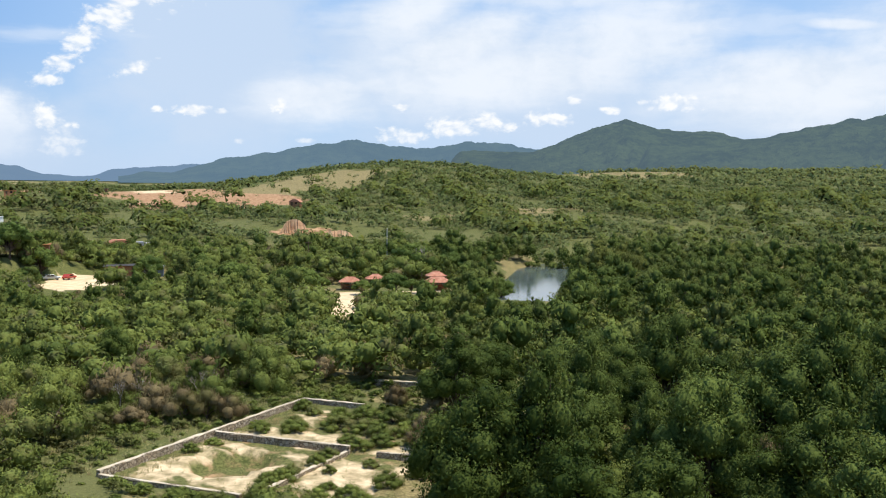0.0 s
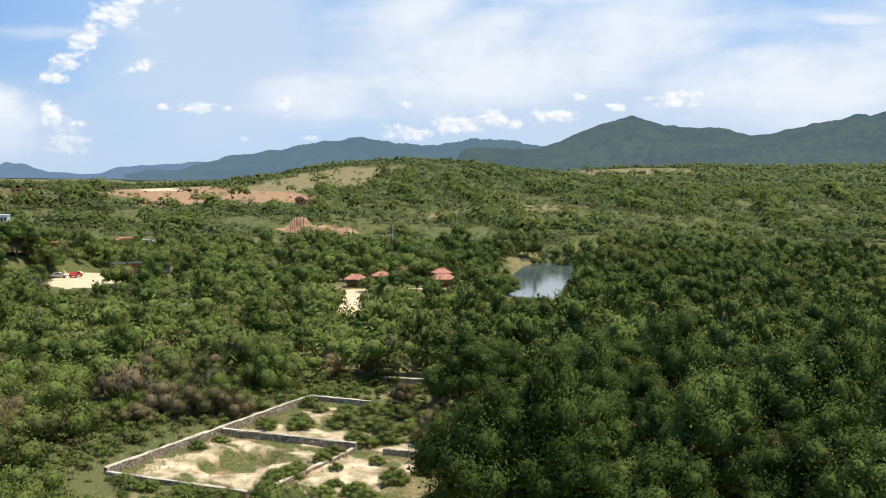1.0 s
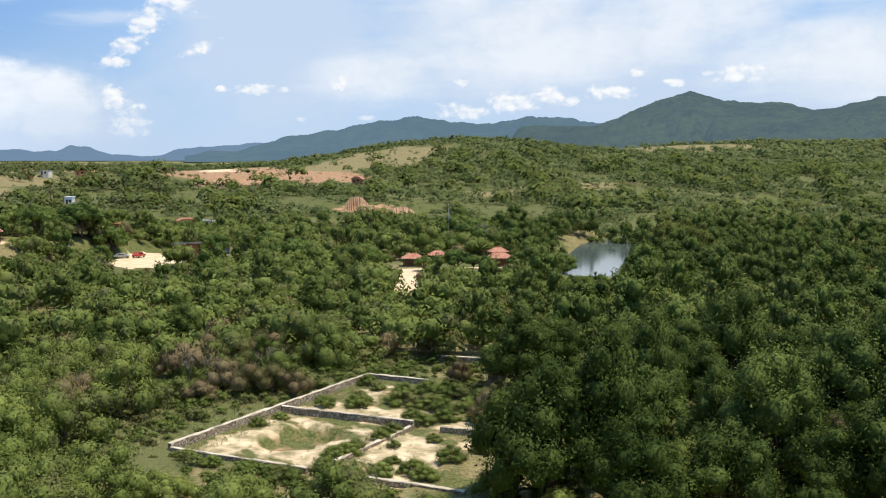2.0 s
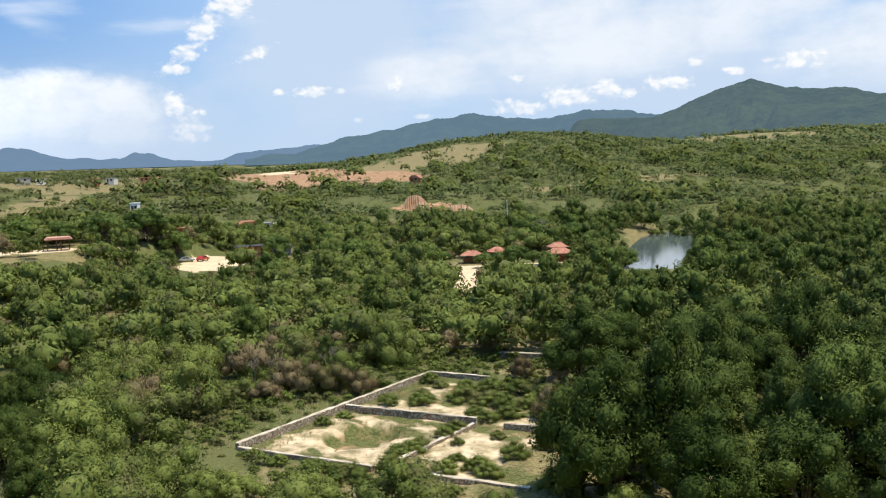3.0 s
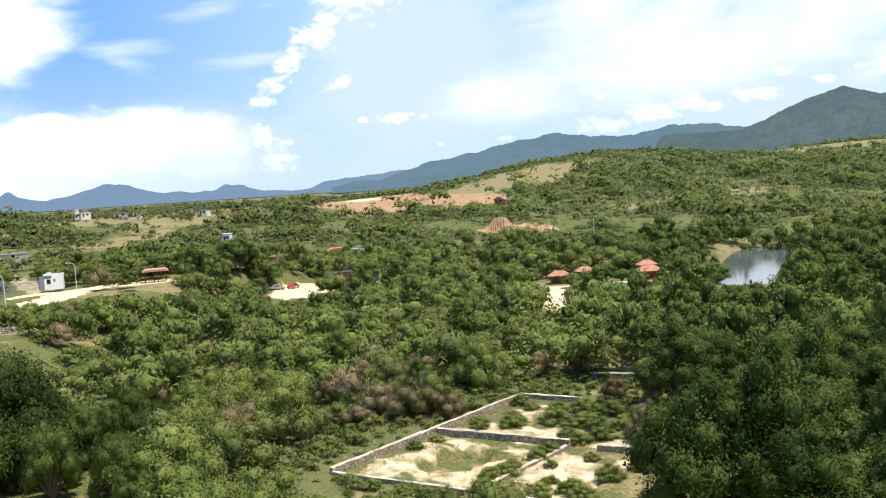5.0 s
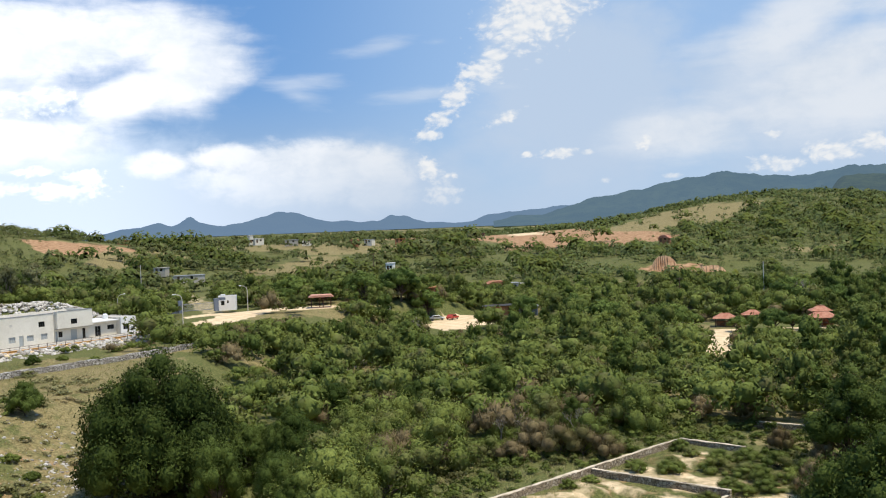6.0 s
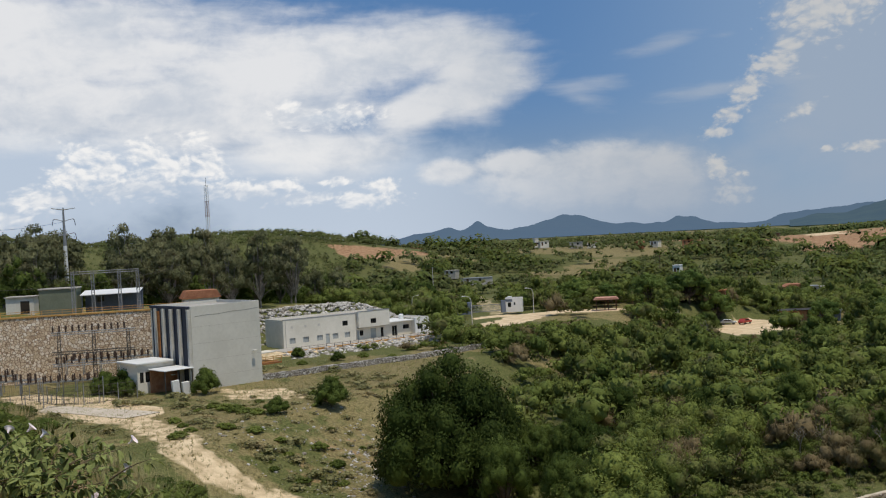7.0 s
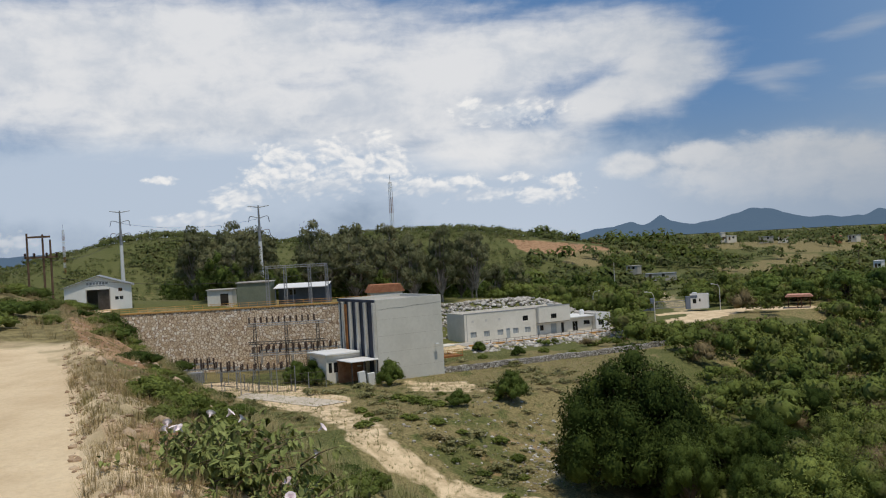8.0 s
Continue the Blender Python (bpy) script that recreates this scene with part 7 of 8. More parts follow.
# ---------------------------------------------------------------- village by the river
def hut(x, y, turn, w, d, h, wall, roof, name, label):
    """An open hut on posts under a hipped tile roof with a ridge cap."""
    z = ground_z(x, y)
    o = thing(name, pose(x, y, z, 0, 0, turn), label, "hut")
    for px in (0.15, w / 2, w - 0.15):
        for py in (0.15, d - 0.15):
            part("post", rodded(((px, py, -0.4), (px, py, h), 0.1), sides=6), WOOD, o)
    part("back_wall", boxed(0.3, w - 0.3, d - 0.25, d - 0.1, -0.4, 1.2), wall, o, "low brick back wall")
    bm = bmesh.new()
    e, top = 0.45, h + 0.32 * d
    low = [bm.verts.new(q) for q in ((-e, -e, h - 0.1), (w + e, -e, h - 0.1), (w + e, d + e, h - 0.1), (-e, d + e, h - 0.1))]
    a, b = bm.verts.new((d * 0.4, d / 2, top)), bm.verts.new((w - d * 0.4, d / 2, top))
    for q in ((low[0], low[1], b, a), (low[2], low[3], a, b), (low[1], low[2], b), (low[3], low[0], a), tuple(low[::-1])):
        bm.faces.new(q)
    part("roof", bm, roof, o)
    part("ridge_cap", rodded(((d * 0.4, d / 2, top), (w - d * 0.4, d / 2, top), 0.1), sides=6), roof, o)
    part("table", boxed(w * 0.3, w * 0.7, d * 0.3, d * 0.6, 0.7, 0.78), WOOD, o)


TILE_BRIGHT = speckled((0.34, 0.13, 0.08), (0.50, 0.25, 0.165), 3.0, 0.85, 0.03, name="orange_clay_tile")
hut(14.2, 233, -4, 4.6, 3.2, 2.1, BRICK, TILE_BRIGHT, "riverside_hut", "open riverside hut with a red tile roof")
hut(34.6, 231, -8, 5.6, 3.6, 2.2, BRICK, TILE_BRIGHT, "riverside_hut", "larger open riverside hut with a red tile roof")
hut(36.6, 238, 4, 4.0, 3.0, 3.0, BRICK, TILE_BRIGHT, "riverside_hut", "tall narrow riverside hut with a red tile roof")
hut(21.5, 240, 2, 4.0, 3.0, 2.2, BRICK, TILE_BRIGHT, "riverside_hut", "small open riverside hut with a red tile roof")


def shack(x, y, turn, w, d, h, wall, roof, label, doors=2):
    z = ground_z(x, y)
    o = thing("shack", pose(x, y, z, 0, 0, turn), label, "shack", "village shacks")
    holes = [(w * (k + 0.5) / doors - 0.6, w * (k + 0.5) / doors + 0.6, 0.0, min(2.1, h - 0.3)) for k in range(doors)]
    holed_wall(o, 0, w, -0.4, h, 0, 0.18, holes, wall)
    bm = bmesh.new()
    box(bm, 0, 0.18, 0.18, d, -0.4, h)
    box(bm, w - 0.18, w, 0.18, d, -0.4, h)
    box(bm, 0.18, w - 0.18, d - 0.18, d, -0.4, h)
    part("side_wall", bm, wall, o)
    part("roof", prism(bmesh.new(), [(-0.4, h), (w + 0.4, h + 0.25), (w + 0.4, h + 0.37), (-0.4, h + 0.12)], -0.7, d + 0.3), roof, o)


shack(-46, 268, 6, 9.0, 5, 2.7, BRICK, DARK_STEEL, "brick shack with a dark sheet roof beside the sandy lot", 3)
shack(-36, 268.5, 4, 5.0, 4, 2.4, BLUE_GREY, STEEL, "grey-blue shack with a metal roof beside the lot", 1)
shack(-26, 262, 0, 10, 4, 2.2, WOOD, RUST, "long open timber shed with a rusty roof", 4)
shack(-68, 268, 10, 8, 5, 2.4, BRICK, RUST, "low brick shack under the trees", 2)


def car(x, y, turn, paint, label):
    z = ground_z(x, y)
    c = thing("car", pose(x, y, z, 0, 0, turn), label, "car", "parked cars")
    side = [(-2.1, 0.45), (2.1, 0.45), (2.15, 0.8), (1.2, 0.95), (0.6, 1.42), (-1.2, 1.45), (-1.8, 0.98), (-2.15, 0.9)]
    bm = prism(bmesh.new(), side, -0.82, 0.82)
    bmesh.ops.bevel(bm, geom=bm.edges[:], offset=0.06, segments=1, affect="EDGES")
    body = part("body", bm, paint, c)
    for s in (-0.83, 0.815):
        part("side_window", boxed(-1.1, 0.6, s, s + 0.015, 1.0, 1.33), DARK_GLASS, c)
    for px in (-1.3, 1.3):
        for py in (-0.8, 0.66):
            part("wheel", rodded(((px, py, 0.32), (px, py + 0.16, 0.32), 0.32), sides=14), DARK_STEEL, c)


RED_PAINT = speckled((0.35, 0.04, 0.03), (0.42, 0.06, 0.04), 1.0, 0.25, 0.0, name="red_car_paint", spec=0.5)
GREY_PAINT = speckled((0.3, 0.33, 0.36), (0.36, 0.4, 0.43), 1.0, 0.25, 0.0, 0.5, name="silver_car_paint", spec=0.5)
car(-57.5, 259.5, 20, GREY_PAINT, "silver car parked on the sandy lot")
car(-53.5, 261, 70, RED_PAINT, "red car parked on the sandy lot")


def far_house(turn, d, w, h, wall, roof, label, pitched=False, deep=5.0, lift=0.0):
    p = spot(turn, d, 0)
    z = ground_z(p.x, p.y) + lift
    o = thing("house", pose(p.x, p.y, z, 0, 0, turn + random.uniform(-25, 25)), label, "house", "village houses")
    holes = [(w * 0.15, w * 0.15 + 1.0, 0, 2.1), (w * 0.55, w * 0.55 + 1.1, 0.9, 2.0)]
    holed_wall(o, 0, w, -1.5, h, 0, 0.2, holes, wall)
    part("door", boxed(holes[0][0], holes[0][1], 0.1, 0.16, 0, 2.1), WOOD, o)
    part("window", boxed(holes[1][0], holes[1][1], 0.1, 0.14, 0.9, 2.0), DARK_GLASS, o)
    bm = bmesh.new()
    box(bm, 0, 0.2, 0.2, deep, -1.5, h)
    box(bm, w - 0.2, w, 0.2, deep, -1.5, h)
    box(bm, 0.2, w - 0.2, deep - 0.2, deep, -1.5, h)
    part("side_wall", bm, wall, o)
    if pitched:
        part("roof", prism(bmesh.new(), [(-0.5, h), (w + 0.5, h), (w * 0.7, h + 1.5), (w * 0.3, h + 1.5)], -0.6, deep + 0.6), roof, o)
    else:
        part("roof", boxed(-0.2, w + 0.2, -0.2, deep + 0.2, h, h + 0.2), roof, o)


random.seed(21)
far_house(-0.5, 520, 5.5, 1.9, BRICK, TILE_BRIGHT, "house with a bright orange tile roof on the far slope", True, lift=1.5)
far_house(9.6, 330, 9, 2.6, BRICK, TILE_RED, "low brick house with a red roof among trees", True, lift=1.0)
far_house(8.3, 336, 4, 2.4, WHITE, STEEL, "small white house among trees", lift=1.2)
far_house(7.5, 342, 3, 2.2, WHITE, CONCRETE, "small white hut among trees", lift=0.6)
far_house(15.4, 420, 3, 3.0, CLEAN_WHITE, CLEAN_WHITE, "white box house above the scrub", lift=2.0)
far_house(22.9, 600, 5.5, 2.6, WHITE, WHITE, "white chapel house on the ridge", lift=2.0)
far_house(23.2, 602, 2.2, 4.6, WHITE, WHITE, "white tower on the ridge", lift=2.0)
far_house(21.2, 590, 8, 2.3, CONCRETE, STEEL, "grey house on the ridge", lift=1.5)
far_house(20.2, 595, 6, 2.3, WHITE, RUST, "house with a rusty roof on the ridge", lift=1.5)
far_house(17.6, 590, 6, 2.3, BRICK, TILE_RED, "brick house on the ridge", True, lift=1.5)
far_house(16.6, 600, 5, 2.3, WHITE, STEEL, "white house on the ridge", lift=1.5)
far_house(14.8, 600, 6, 2.3, BRICK, RUST, "brick house with a red roof on the ridge", lift=1.5)
far_house(27.6, 410, 13, 2.2, CONCRETE, STEEL, "long low grey building with a metal roof", lift=0.6)
far_house(28.6, 430, 5, 2.2, CONCRETE, CONCRETE, "white house behind trees", lift=1.5)
far_house(30.4, 640, 9, 3, BRICK, BRICK, "brick house on the far plain", lift=0.5)
far_house(27.0, 660, 9, 3, BRICK, TILE_RED, "brick house with a red roof on the far plain", lift=0.5)
far_house(10.3, 760, 10, 3, WOOD, DARK_STEEL, "dark farm shed on the bare slope")


def earth_cut(x, y, turn, w, h, seed, label):
    """A bare fluted earth face."""
    off = Vector((seed * 3.1, 0, 0))
    z = ground_z(x, y)
    nx, nz = 60, 14
    V, F = [], []
    for j in range(nz + 1):
        for i in range(nx + 1):
            a, f = (i / nx - 0.5) * w, j / nz
            edge = max(0.0, 1 - (2 * abs(i / nx - 0.5)) ** 3)
            flute = abs(noise.noise(Vector((a * 1.1, f * 0.6, 0)) + off)) * 1.1 + noise.noise(Vector((a * 0.35, f, 4)) + off) * 0.8
            V.append((a, f * 1.6 + flute, -1 + (h * edge + 1) * f + noise.noise(Vector((a * 0.8, 2, f)) + off) * 0.5 * f))
    for j in range(nz):
        for i in range(nx):
            k = j * (nx + 1) + i
            F.append((k, k + 1, k + nx + 2, k + nx + 1))
    for i in range(nx):                                  # back slope
        k = nz * (nx + 1) + i
        n = len(V)
        V += [(V[k][0], 9, -1), (V[k + 1][0], 9, -1)]
        F.append((k, k + 1, n + 1, n))
    ob = mesh_object("earth_bank", V, F, CUT)
    ob.matrix_world = pose(x, y, z, 0, 0, turn)
    return tagged(ob, label, "bank", kind="structure")


CUT = speckled((0.40, 0.22, 0.12), (0.62, 0.42, 0.26), 1.2, 0.95, 0.08, name="orange_earth")
earth_cut(5.5, 392, 2, 11, 5.5, 1, "fluted orange earth bank among the trees")
earth_cut(22.5, 384, -4, 12, 2.6, 2, "low tan earth bank among the trees")


def utility_pole(turn, d, h, label, lean=0.0):
    p = spot(turn, d, 0)
    z = ground_z(p.x, p.y)
    o = thing("utility_pole", pose(p.x, p.y, z, lean, 0, turn), label, "pole", "utility poles")
    part("pole", rodded(((0, 0, -0.6), (0, 0, h), 0.17, 0.12), sides=7), WOOD if h < 11 else FIN, o)
    part("crossarm", boxed(-1.0, 1.0, -0.08, 0.08, h - 0.6, h - 0.45), WOOD, o)


utility_pole(16.1, 410, 10.5, "dark timber utility pole above the scrub")
utility_pole(29.3, 330, 12.5, "pale concrete utility pole behind the gate")
utility_pole(-6.2, 300, 11.5, "pale concrete utility pole in the village")
utility_pole(-1.6, 270, 9.5, "timber utility pole in the village")

def settled(places):
    """The same places with the height of the ground under them."""
    P = np.array([p[:2] for p in places])
    return [(p[0], p[1], float(z), *p[3:]) for p, z in zip(places, height(P[:, 0], P[:, 1]))]


# ---------------------------------------------------------------- roadside, close by
PEBBLE = rock_material("roadside_stone", (0.3, 0.2, 0.125), (0.58, 0.44, 0.3))
rng = random.Random(31)
stones = []
for i in range(1800):
    u, s = rng.uniform(4, 34) if i % 3 else rng.uniform(3, 14), 0.05 + abs(rng.gauss(0, 1.5))
    x, y = u * ROAD_DIR[0] + s * ROAD_SIDE[0], u * ROAD_DIR[1] + s * ROAD_SIDE[1]
    stones.append((x, y, 0.0, rng.choice((0.01, 0.012, 0.015, 0.02, 0.03, 0.04, 0.055))))
rock_field("roadside_stones", settled(stones), PEBBLE, "loose stones and clods on the road verge", 32)
for k, (u, s, r) in enumerate(((9.4, 0.55, 0.09), (10.6, 0.95, 0.1), (12.0, 1.2, 0.13), (13.4, 1.5, 0.16), (15.2, 1.1, 0.12), (17.0, 1.8, 0.2), (14.5, 2.0, 0.18), (19.5, 1.7, 0.22), (11.0, 1.5, 0.12), (8.8, 0.62, 0.08), (16.2, 0.6, 0.12))):
    x, y = u * ROAD_DIR[0] + s * ROAD_SIDE[0], u * ROAD_DIR[1] + s * ROAD_SIDE[1]
    bm = rock(random.Random(40 + k), r)
    me = bpy.data.meshes.new("stone")
    bm.to_mesh(me)
    bm.free()
    me.materials.append(PEBBLE)
    ob = new("stone", me)
    ob.matrix_world = pose(x, y, ground_z(x, y) + r * 0.2, 0, 0, k * 50)
    tagged(ob, "tan angular stone on the roadside verge", "stone", "roadside stones")
slope_rocks = []
for i in range(700):
    x, y = (rng.gauss(-62, 4.5), rng.gauss(97, 5)) if i % 3 else (rng.uniform(-80, -58), rng.uniform(82, 108))
    slope_rocks.append((x, y, 0.0, rng.choice((0.07, 0.1, 0.14, 0.2, 0.3))))
rock_field("rubble_slope", settled(slope_rocks), ROCK_PALE, "loose pale rubble on the slope below the grass", 33)


def tuft_field(name, places, mat, label):
    """Grass tufts: thin bent blades, joined."""
    rng = np.random.RandomState(len(places))
    V = []
    for x, y, z, h, n in places:
        a = rng.uniform(0, math.tau, n)
        lean = rng.uniform(0.15, 0.75, n)
        r = rng.uniform(0, h * 0.35, n)
        hh = h * rng.uniform(0.55, 1.15, n)
        bx, by = x + np.cos(a) * r, y + np.sin(a) * r
        w = h * 0.004 + 0.0022 + (0.01 if h > 0.2 and math.hypot(x, y) > 60 else 0)
        sx, sy = -np.sin(a) * w, np.cos(a) * w
        tx, ty = bx + np.cos(a) * hh * lean, by + np.sin(a) * hh * lean
        zz = np.full(n, z - 0.05)
        tri = np.stack([np.stack([bx - sx, by - sy, zz], -1), np.stack([bx + sx, by + sy, zz], -1), np.stack([tx, ty, z + hh * (1 - lean * 0.4)], -1)], 1)
        V.append(tri.reshape(-1, 3))
    V = np.vstack(V)
    up = rng.normal(0, 0.35, (len(V) // 3, 3)) + np.array([0, 0, 0.8])
    ob = triangles(name, V, np.arange(len(V)).reshape(-1, 3), mat, None, np.repeat(up, 3, axis=0))
    return tagged(ob, label, "grass", kind="stuff")


tufts = []
for i in range(3200):
    u, s = rng.uniform(5, 40) if i % 2 else rng.uniform(5, 16), abs(rng.gauss(0, 2.2)) + 0.12
    x, y = u * ROAD_DIR[0] + s * ROAD_SIDE[0], u * ROAD_DIR[1] + s * ROAD_SIDE[1]
    tufts.append((x, y, 0.0, rng.uniform(0.05, 0.2), 26))
for i in range(2600):
    u, s = rng.uniform(22, 80), rng.uniform(-24, 4)
    x, y = u * ROAD_DIR[0] + s * ROAD_SIDE[0], u * ROAD_DIR[1] + s * ROAD_SIDE[1]
    tufts.append((x, y, 0.0, rng.uniform(0.15, 0.5), 24))
tuft_field("grass", settled(tufts), LEAF_STRAW, "dry and green grass tufts on the road bank")
tall = []
for i in range(1100):
    u, s = rng.uniform(8, 38), rng.uniform(2.4, 12.0)
    x, y = u * ROAD_DIR[0] + s * ROAD_SIDE[0], u * ROAD_DIR[1] + s * ROAD_SIDE[1]
    tall.append((x, y, 0.0, rng.uniform(0.2, 0.8) * (0.6 if s < 5 else 1.0), 60))
tuft_field("tall_grass", settled(tall), LEAF_GRASS, "tall wispy dry grass on the slope below the road")
meadow = []
for i in range(9000):
    x, y = rng.uniform(-125, -52), rng.uniform(74, 150)
    meadow.append((x, y))
meadow = np.array(meadow)
meadow = meadow[clear(meadow[:, 0], meadow[:, 1]) > 0.5]
meadow = [(x, y, z, rng.uniform(0.25, 0.6), 12) for (x, y), z in zip(meadow, height(meadow[:, 0], meadow[:, 1]))]
for i in range(900):
    a, b = rng.uniform(-10, 40), rng.uniform(-14, -1)
    x = FOUND_AT[0] + a * FOUND_DIR[0] + b * FOUND_DIR[1]
    y = FOUND_AT[1] + a * FOUND_DIR[1] - b * FOUND_DIR[0]
    meadow.append((x, y, 0.0, rng.uniform(0.3, 0.8), 14))
for i in range(1500):
    a, b = rng.uniform(0, 33), rng.choice((rng.uniform(0.4, 2.5), rng.uniform(12.5, 16.5), rng.uniform(0.5, 27)))
    x = FOUND_AT[0] + a * FOUND_DIR[0] + b * FOUND_DIR[1]
    y = FOUND_AT[1] + a * FOUND_DIR[1] - b * FOUND_DIR[0]
    meadow.append((x, y, 0.0, rng.uniform(0.15, 0.5), 12))
tuft_field("meadow_grass", settled(meadow), LEAF_GRASS, "dry meadow grass before the power hall")


# ---------------------------------------------------------------- plants at the road edge
LEAF_GLORY = leaf_material("glory_leaf", (0.17, 0.22, 0.07), (0.44, 0.48, 0.18), (0.3, 0.25, 0.12), 0.4, grain=30.0)
PETAL = speckled((0.86, 0.72, 0.74), (0.92, 0.84, 0.84), 8.0, 0.6, 0.0, name="pale_pink_petal")
STEM = speckled((0.12, 0.09, 0.05), (0.22, 0.17, 0.09), 8.0, 0.8, 0.002, name="woody_stem")


def glory_bush(x, y, turn, reach, tall, n_stems, leaf, seed, flowers, label):
    """A sprawling bush of arching stems with pointed oval leaves and pale funnel flowers."""
    rng = random.Random(seed)
    z = ground_z(x, y)
    o = thing("morning_glory", pose(x, y, z, 0, 0, turn), label, "bush")
    stems, V, F, tips = bmesh.new(), [], [], []
    for k in range(n_stems):
        a = rng.uniform(0, math.tau)
        r, h = reach * math.sqrt(rng.random()), tall * rng.uniform(0.35, 1.0)
        if k == 0:
            a, r, h = 0.5, reach * 0.5, tall * 1.3
        if math.cos(a + radians(turn)) * ROAD_SIDE[0] + math.sin(a + radians(turn)) * ROAD_SIDE[1] < -0.2:
            r *= 0.4                                     # kept off the road
        p = Vector((rng.gauss(0, reach * 0.2), rng.gauss(0, reach * 0.2), -0.05))
        end = p + Vector((math.cos(a) * r, math.sin(a) * r, h))
        mid = p.lerp(end, 0.5) + Vector((0, 0, h * 0.35))
        last = p
        for j in range(1, 8):
            f = j / 7
            q = p * (1 - f) ** 2 + mid * 2 * f * (1 - f) + end * f * f
            rod(stems, last, q, 0.011 * (1.2 - f), 0.011 * (1.05 - f), sides=4, caps=False)
            d = (q - last).normalized()
            for i in range(5):
                if rng.random() < 0.15:
                    continue
                c = last.lerp(q, rng.random())
                side = d.cross(Vector((rng.gauss(0, 1), rng.gauss(0, 1), rng.gauss(0, 1)))).normalized()
                way = (side + Vector((0, 0, rng.uniform(-1.5, 0.15))) + d * 0.3).normalized()
                L = leaf * rng.uniform(0.6, 1.25)
                wide = way.cross(Vector((rng.gauss(0, 0.4), rng.gauss(0, 0.4), 1))).normalized() * L * 0.27
                up = wide.cross(way).normalized() * L * 0.12
                b0 = c + way * L * 0.25
                n = len(V)
                V += [b0, b0 + way * L * 0.35 + wide + up, b0 + way * L * 0.4, b0 + way * L * 0.35 - wide + up, b0 + way * L]
                F += [(n, n + 1, n + 2), (n, n + 2, n + 3), (n + 1, n + 4, n + 2), (n + 2, n + 4, n + 3)]
            last = q
        tips.append((end, (end - mid).normalized()))
    tagged(part("vine_tangle", stems, STEM, o), "thin arching woody stems", kind="stuff")
    leaves = mesh_object("foliage", V, F, LEAF_GLORY, o)
    ways = np.random.RandomState(seed).normal(0, 0.5, (len(V) // 5, 3)) + np.array([0, 0, 0.7])
    leaves.data.attributes.new("lump", "FLOAT_VECTOR", "POINT").data.foreach_set("vector", np.repeat(ways, 5, axis=0).astype(np.float32).ravel())
    tips.sort(key=lambda t: -t[0].z)
    for c, d in tips[:flowers]:
        bm = bmesh.new()
        q = (d + Vector((0, 0, 0.6))).to_track_quat("Z", "Y")
        rings = []
        for zz, r in ((0.0, 0.006), (0.03, 0.011), (0.05, 0.026), (0.058, 0.042)):
            rings.append([bm.verts.new(c + q @ Vector((r * (1 + (0.12 if (i % 2 and zz > 0.04) else 0)) * math.cos(i * math.tau / 10), r * math.sin(i * math.tau / 10), zz))) for i in range(10)])
        for ra, rb in zip(rings[:-1], rings[1:]):
            for i in range(10):
                bm.faces.new((ra[i], ra[(i + 1) % 10], rb[(i + 1) % 10], rb[i]))
        part("flower", bm, PETAL, o, "pale pink funnel flower")
    return o


glory_bush(-6.75, 4.95, 20, 1.0, 0.42, 120, 0.088, 3, 8, "sprawling morning glory bush with pale pink flowers at the road edge")
glory_bush(-6.1, 5.2, 60, 0.75, 0.36, 55, 0.085, 4, 3, "low morning glory shoots on the bank edge")
HERB = proto("roadside_shrub", 200, 14, 0.75, 0.1, 0.6, 0.14, 0.3, 2600, 0.075, LEAF_BUSH, 0.02, "low green leafy shrub on the road bank", "bush", group="roadside shrubs", low=-0.2)
HERB2 = proto("roadside_shrub", 201, 16, 0.9, 0.1, 0.8, 0.18, 0.34, 2600, 0.09, LEAF_FOREST, 0.02, "dark green shrub on the road bank", "bush", group="roadside shrubs", low=-0.2)
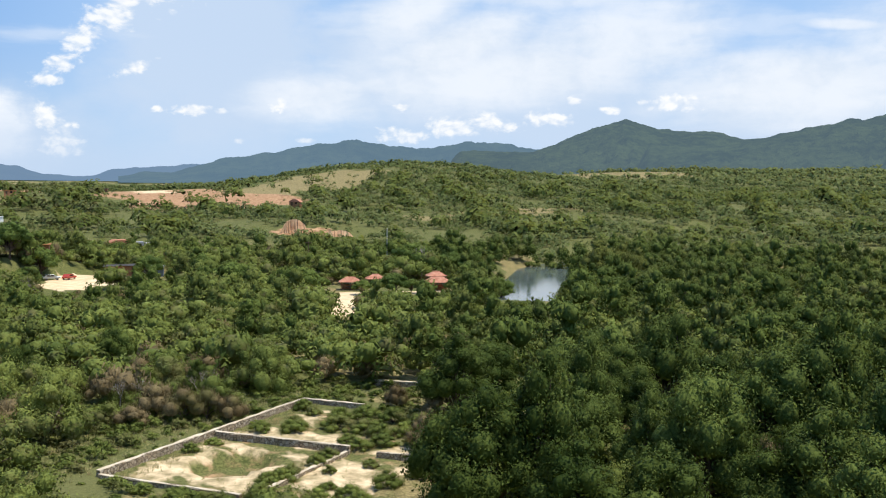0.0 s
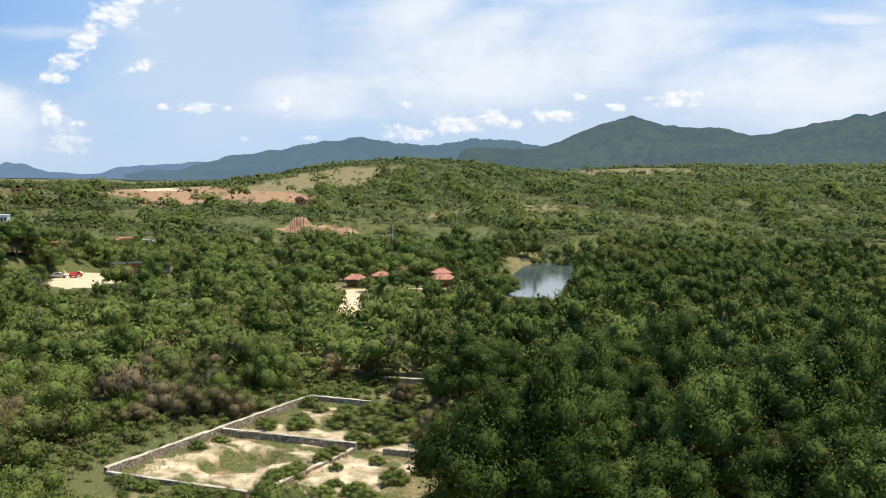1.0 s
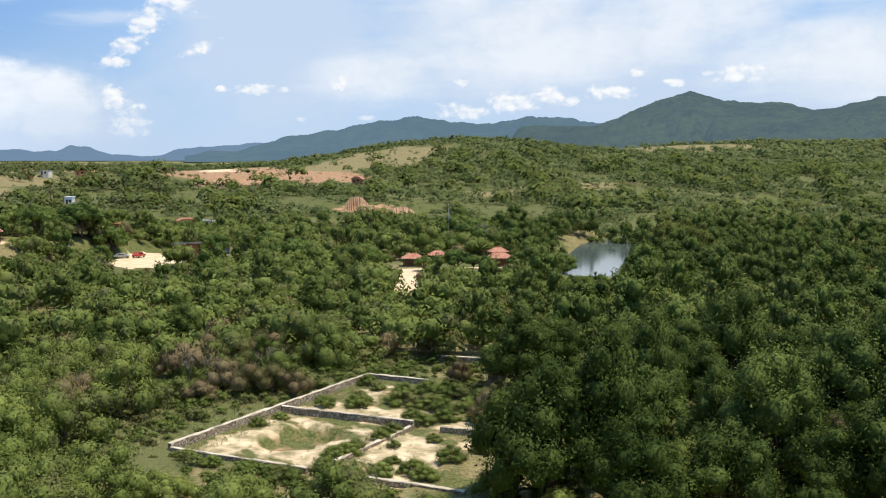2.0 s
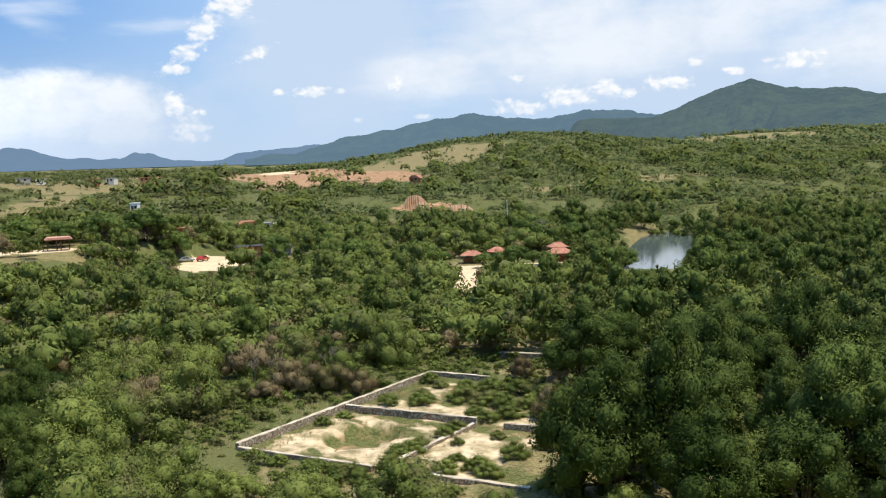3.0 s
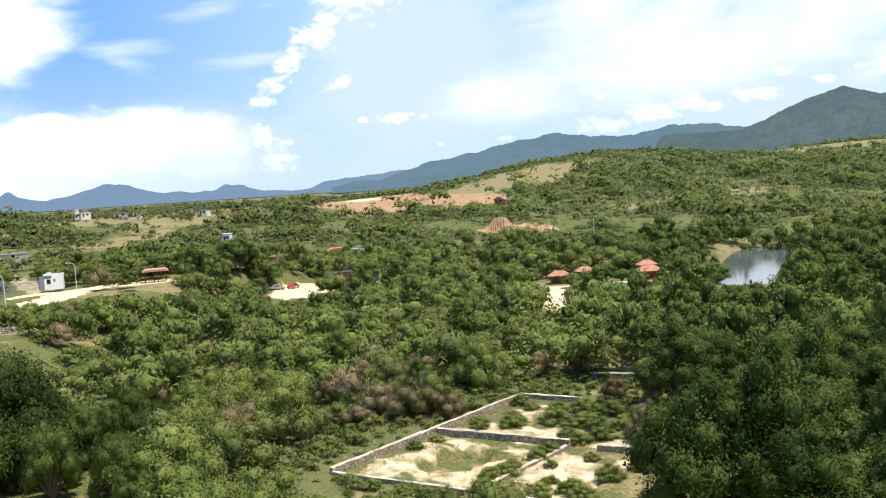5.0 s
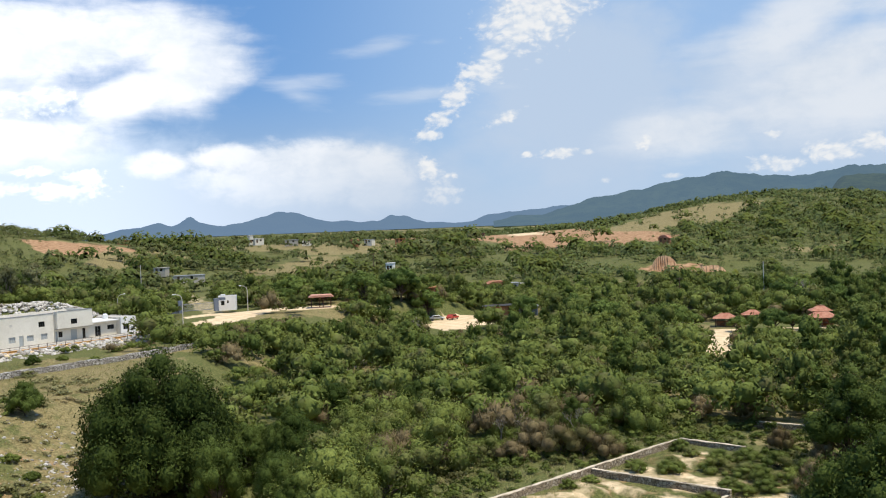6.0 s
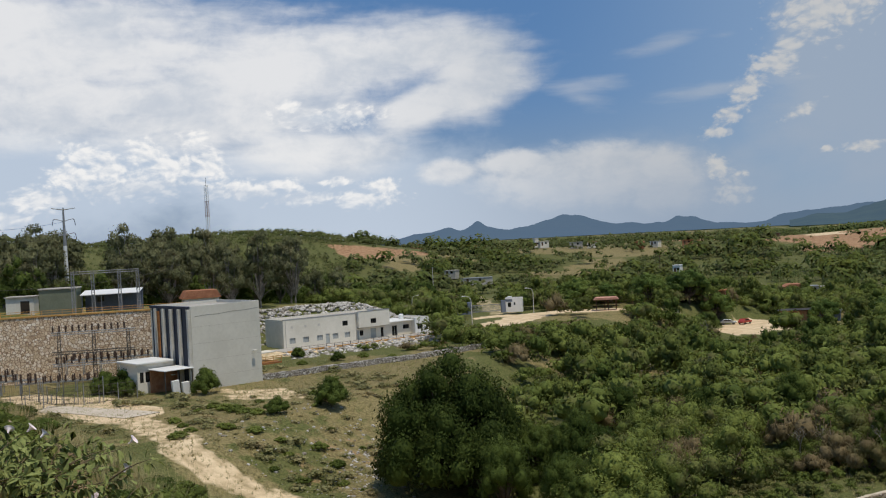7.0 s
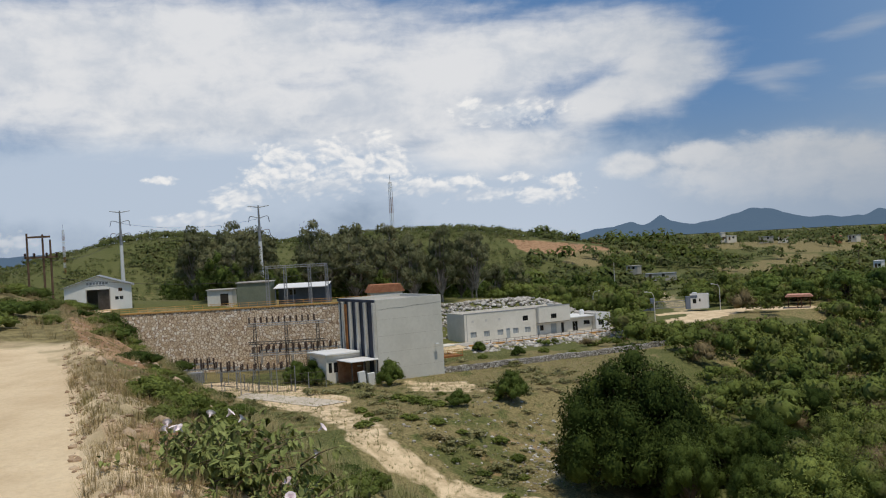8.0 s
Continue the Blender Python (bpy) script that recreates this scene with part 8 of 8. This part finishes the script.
for u, s, k in ((11.2, 1.05, 0.42), (12.0, 1.35, 0.5), (12.8, 1.6, 0.4), (10.4, 1.5, 0.35), (8.2, 2.3, 0.45), (24.0, 2.8, 0.4), (25, -1.5, 0.35), (29, -2.2, 0.6), (33, -0.2, 0.6), (30, 1.0, 0.5), (26, -0.2, 0.5), (27, -3.0, 0.6), (31, -4, 0.7), (28.5, -5.5, 0.8), (34, -6.5, 0.9), (39, -8, 1.1), (24.5, 0.9, 0.4), (13.6, 1.1, 0.5), (12.4, 1.0, 0.5), (11.6, 1.7, 0.45), (9.4, 2.2, 0.5), (10.2, 2.8, 0.6), (12.4, 3.4, 0.6), (15, 4.5, 0.6), (14, 5.6, 0.7), (18, 6, 0.7), (38, -3.5, 0.8), (44, -1.5, 0.8), (36, 1.8, 0.6), (50, 0.5, 0.9)):
    put(HERB, u * ROAD_DIR[0] + s * ROAD_SIDE[0], u * ROAD_DIR[1] + s * ROAD_SIDE[1], k)
for u, s, k in ((29.5, 4.4, 0.55), (33.0, 3.6, 0.6), (27.5, 3.6, 0.45), (40, 2.2, 0.8), (35, -4.5, 0.9), (47, -4.2, 1.1), (55, -2.0, 1.2), (60, 2.0, 1.8), (70, 3, 2.2), (66, -3, 2.0)):
    put(HERB2, u * ROAD_DIR[0] + s * ROAD_SIDE[0], u * ROAD_DIR[1] + s * ROAD_SIDE[1], k)

herbs = random.Random(78)
for i in range(64):
    u, s = herbs.uniform(8.5, 26), 0.9 + abs(herbs.gauss(0, 2.2))
    put(herbs.choice((HERB, HERB, HERB2)), u * ROAD_DIR[0] + s * ROAD_SIDE[0], u * ROAD_DIR[1] + s * ROAD_SIDE[1], herbs.uniform(0.2, 0.55), tall=herbs.uniform(0.5, 0.9))
herbs = random.Random(77)
for i in range(44):
    u, s = herbs.uniform(23.5, 52), herbs.uniform(-11, 1.2)
    put(herbs.choice((HERB, HERB, HERB2)), u * ROAD_DIR[0] + s * ROAD_SIDE[0], u * ROAD_DIR[1] + s * ROAD_SIDE[1], herbs.uniform(0.3, 1.0), tall=herbs.uniform(0.5, 0.9))


for ob in SPARE - USED:
    for o in (*ob.children_recursive, ob):
        bpy.data.objects.remove(o)
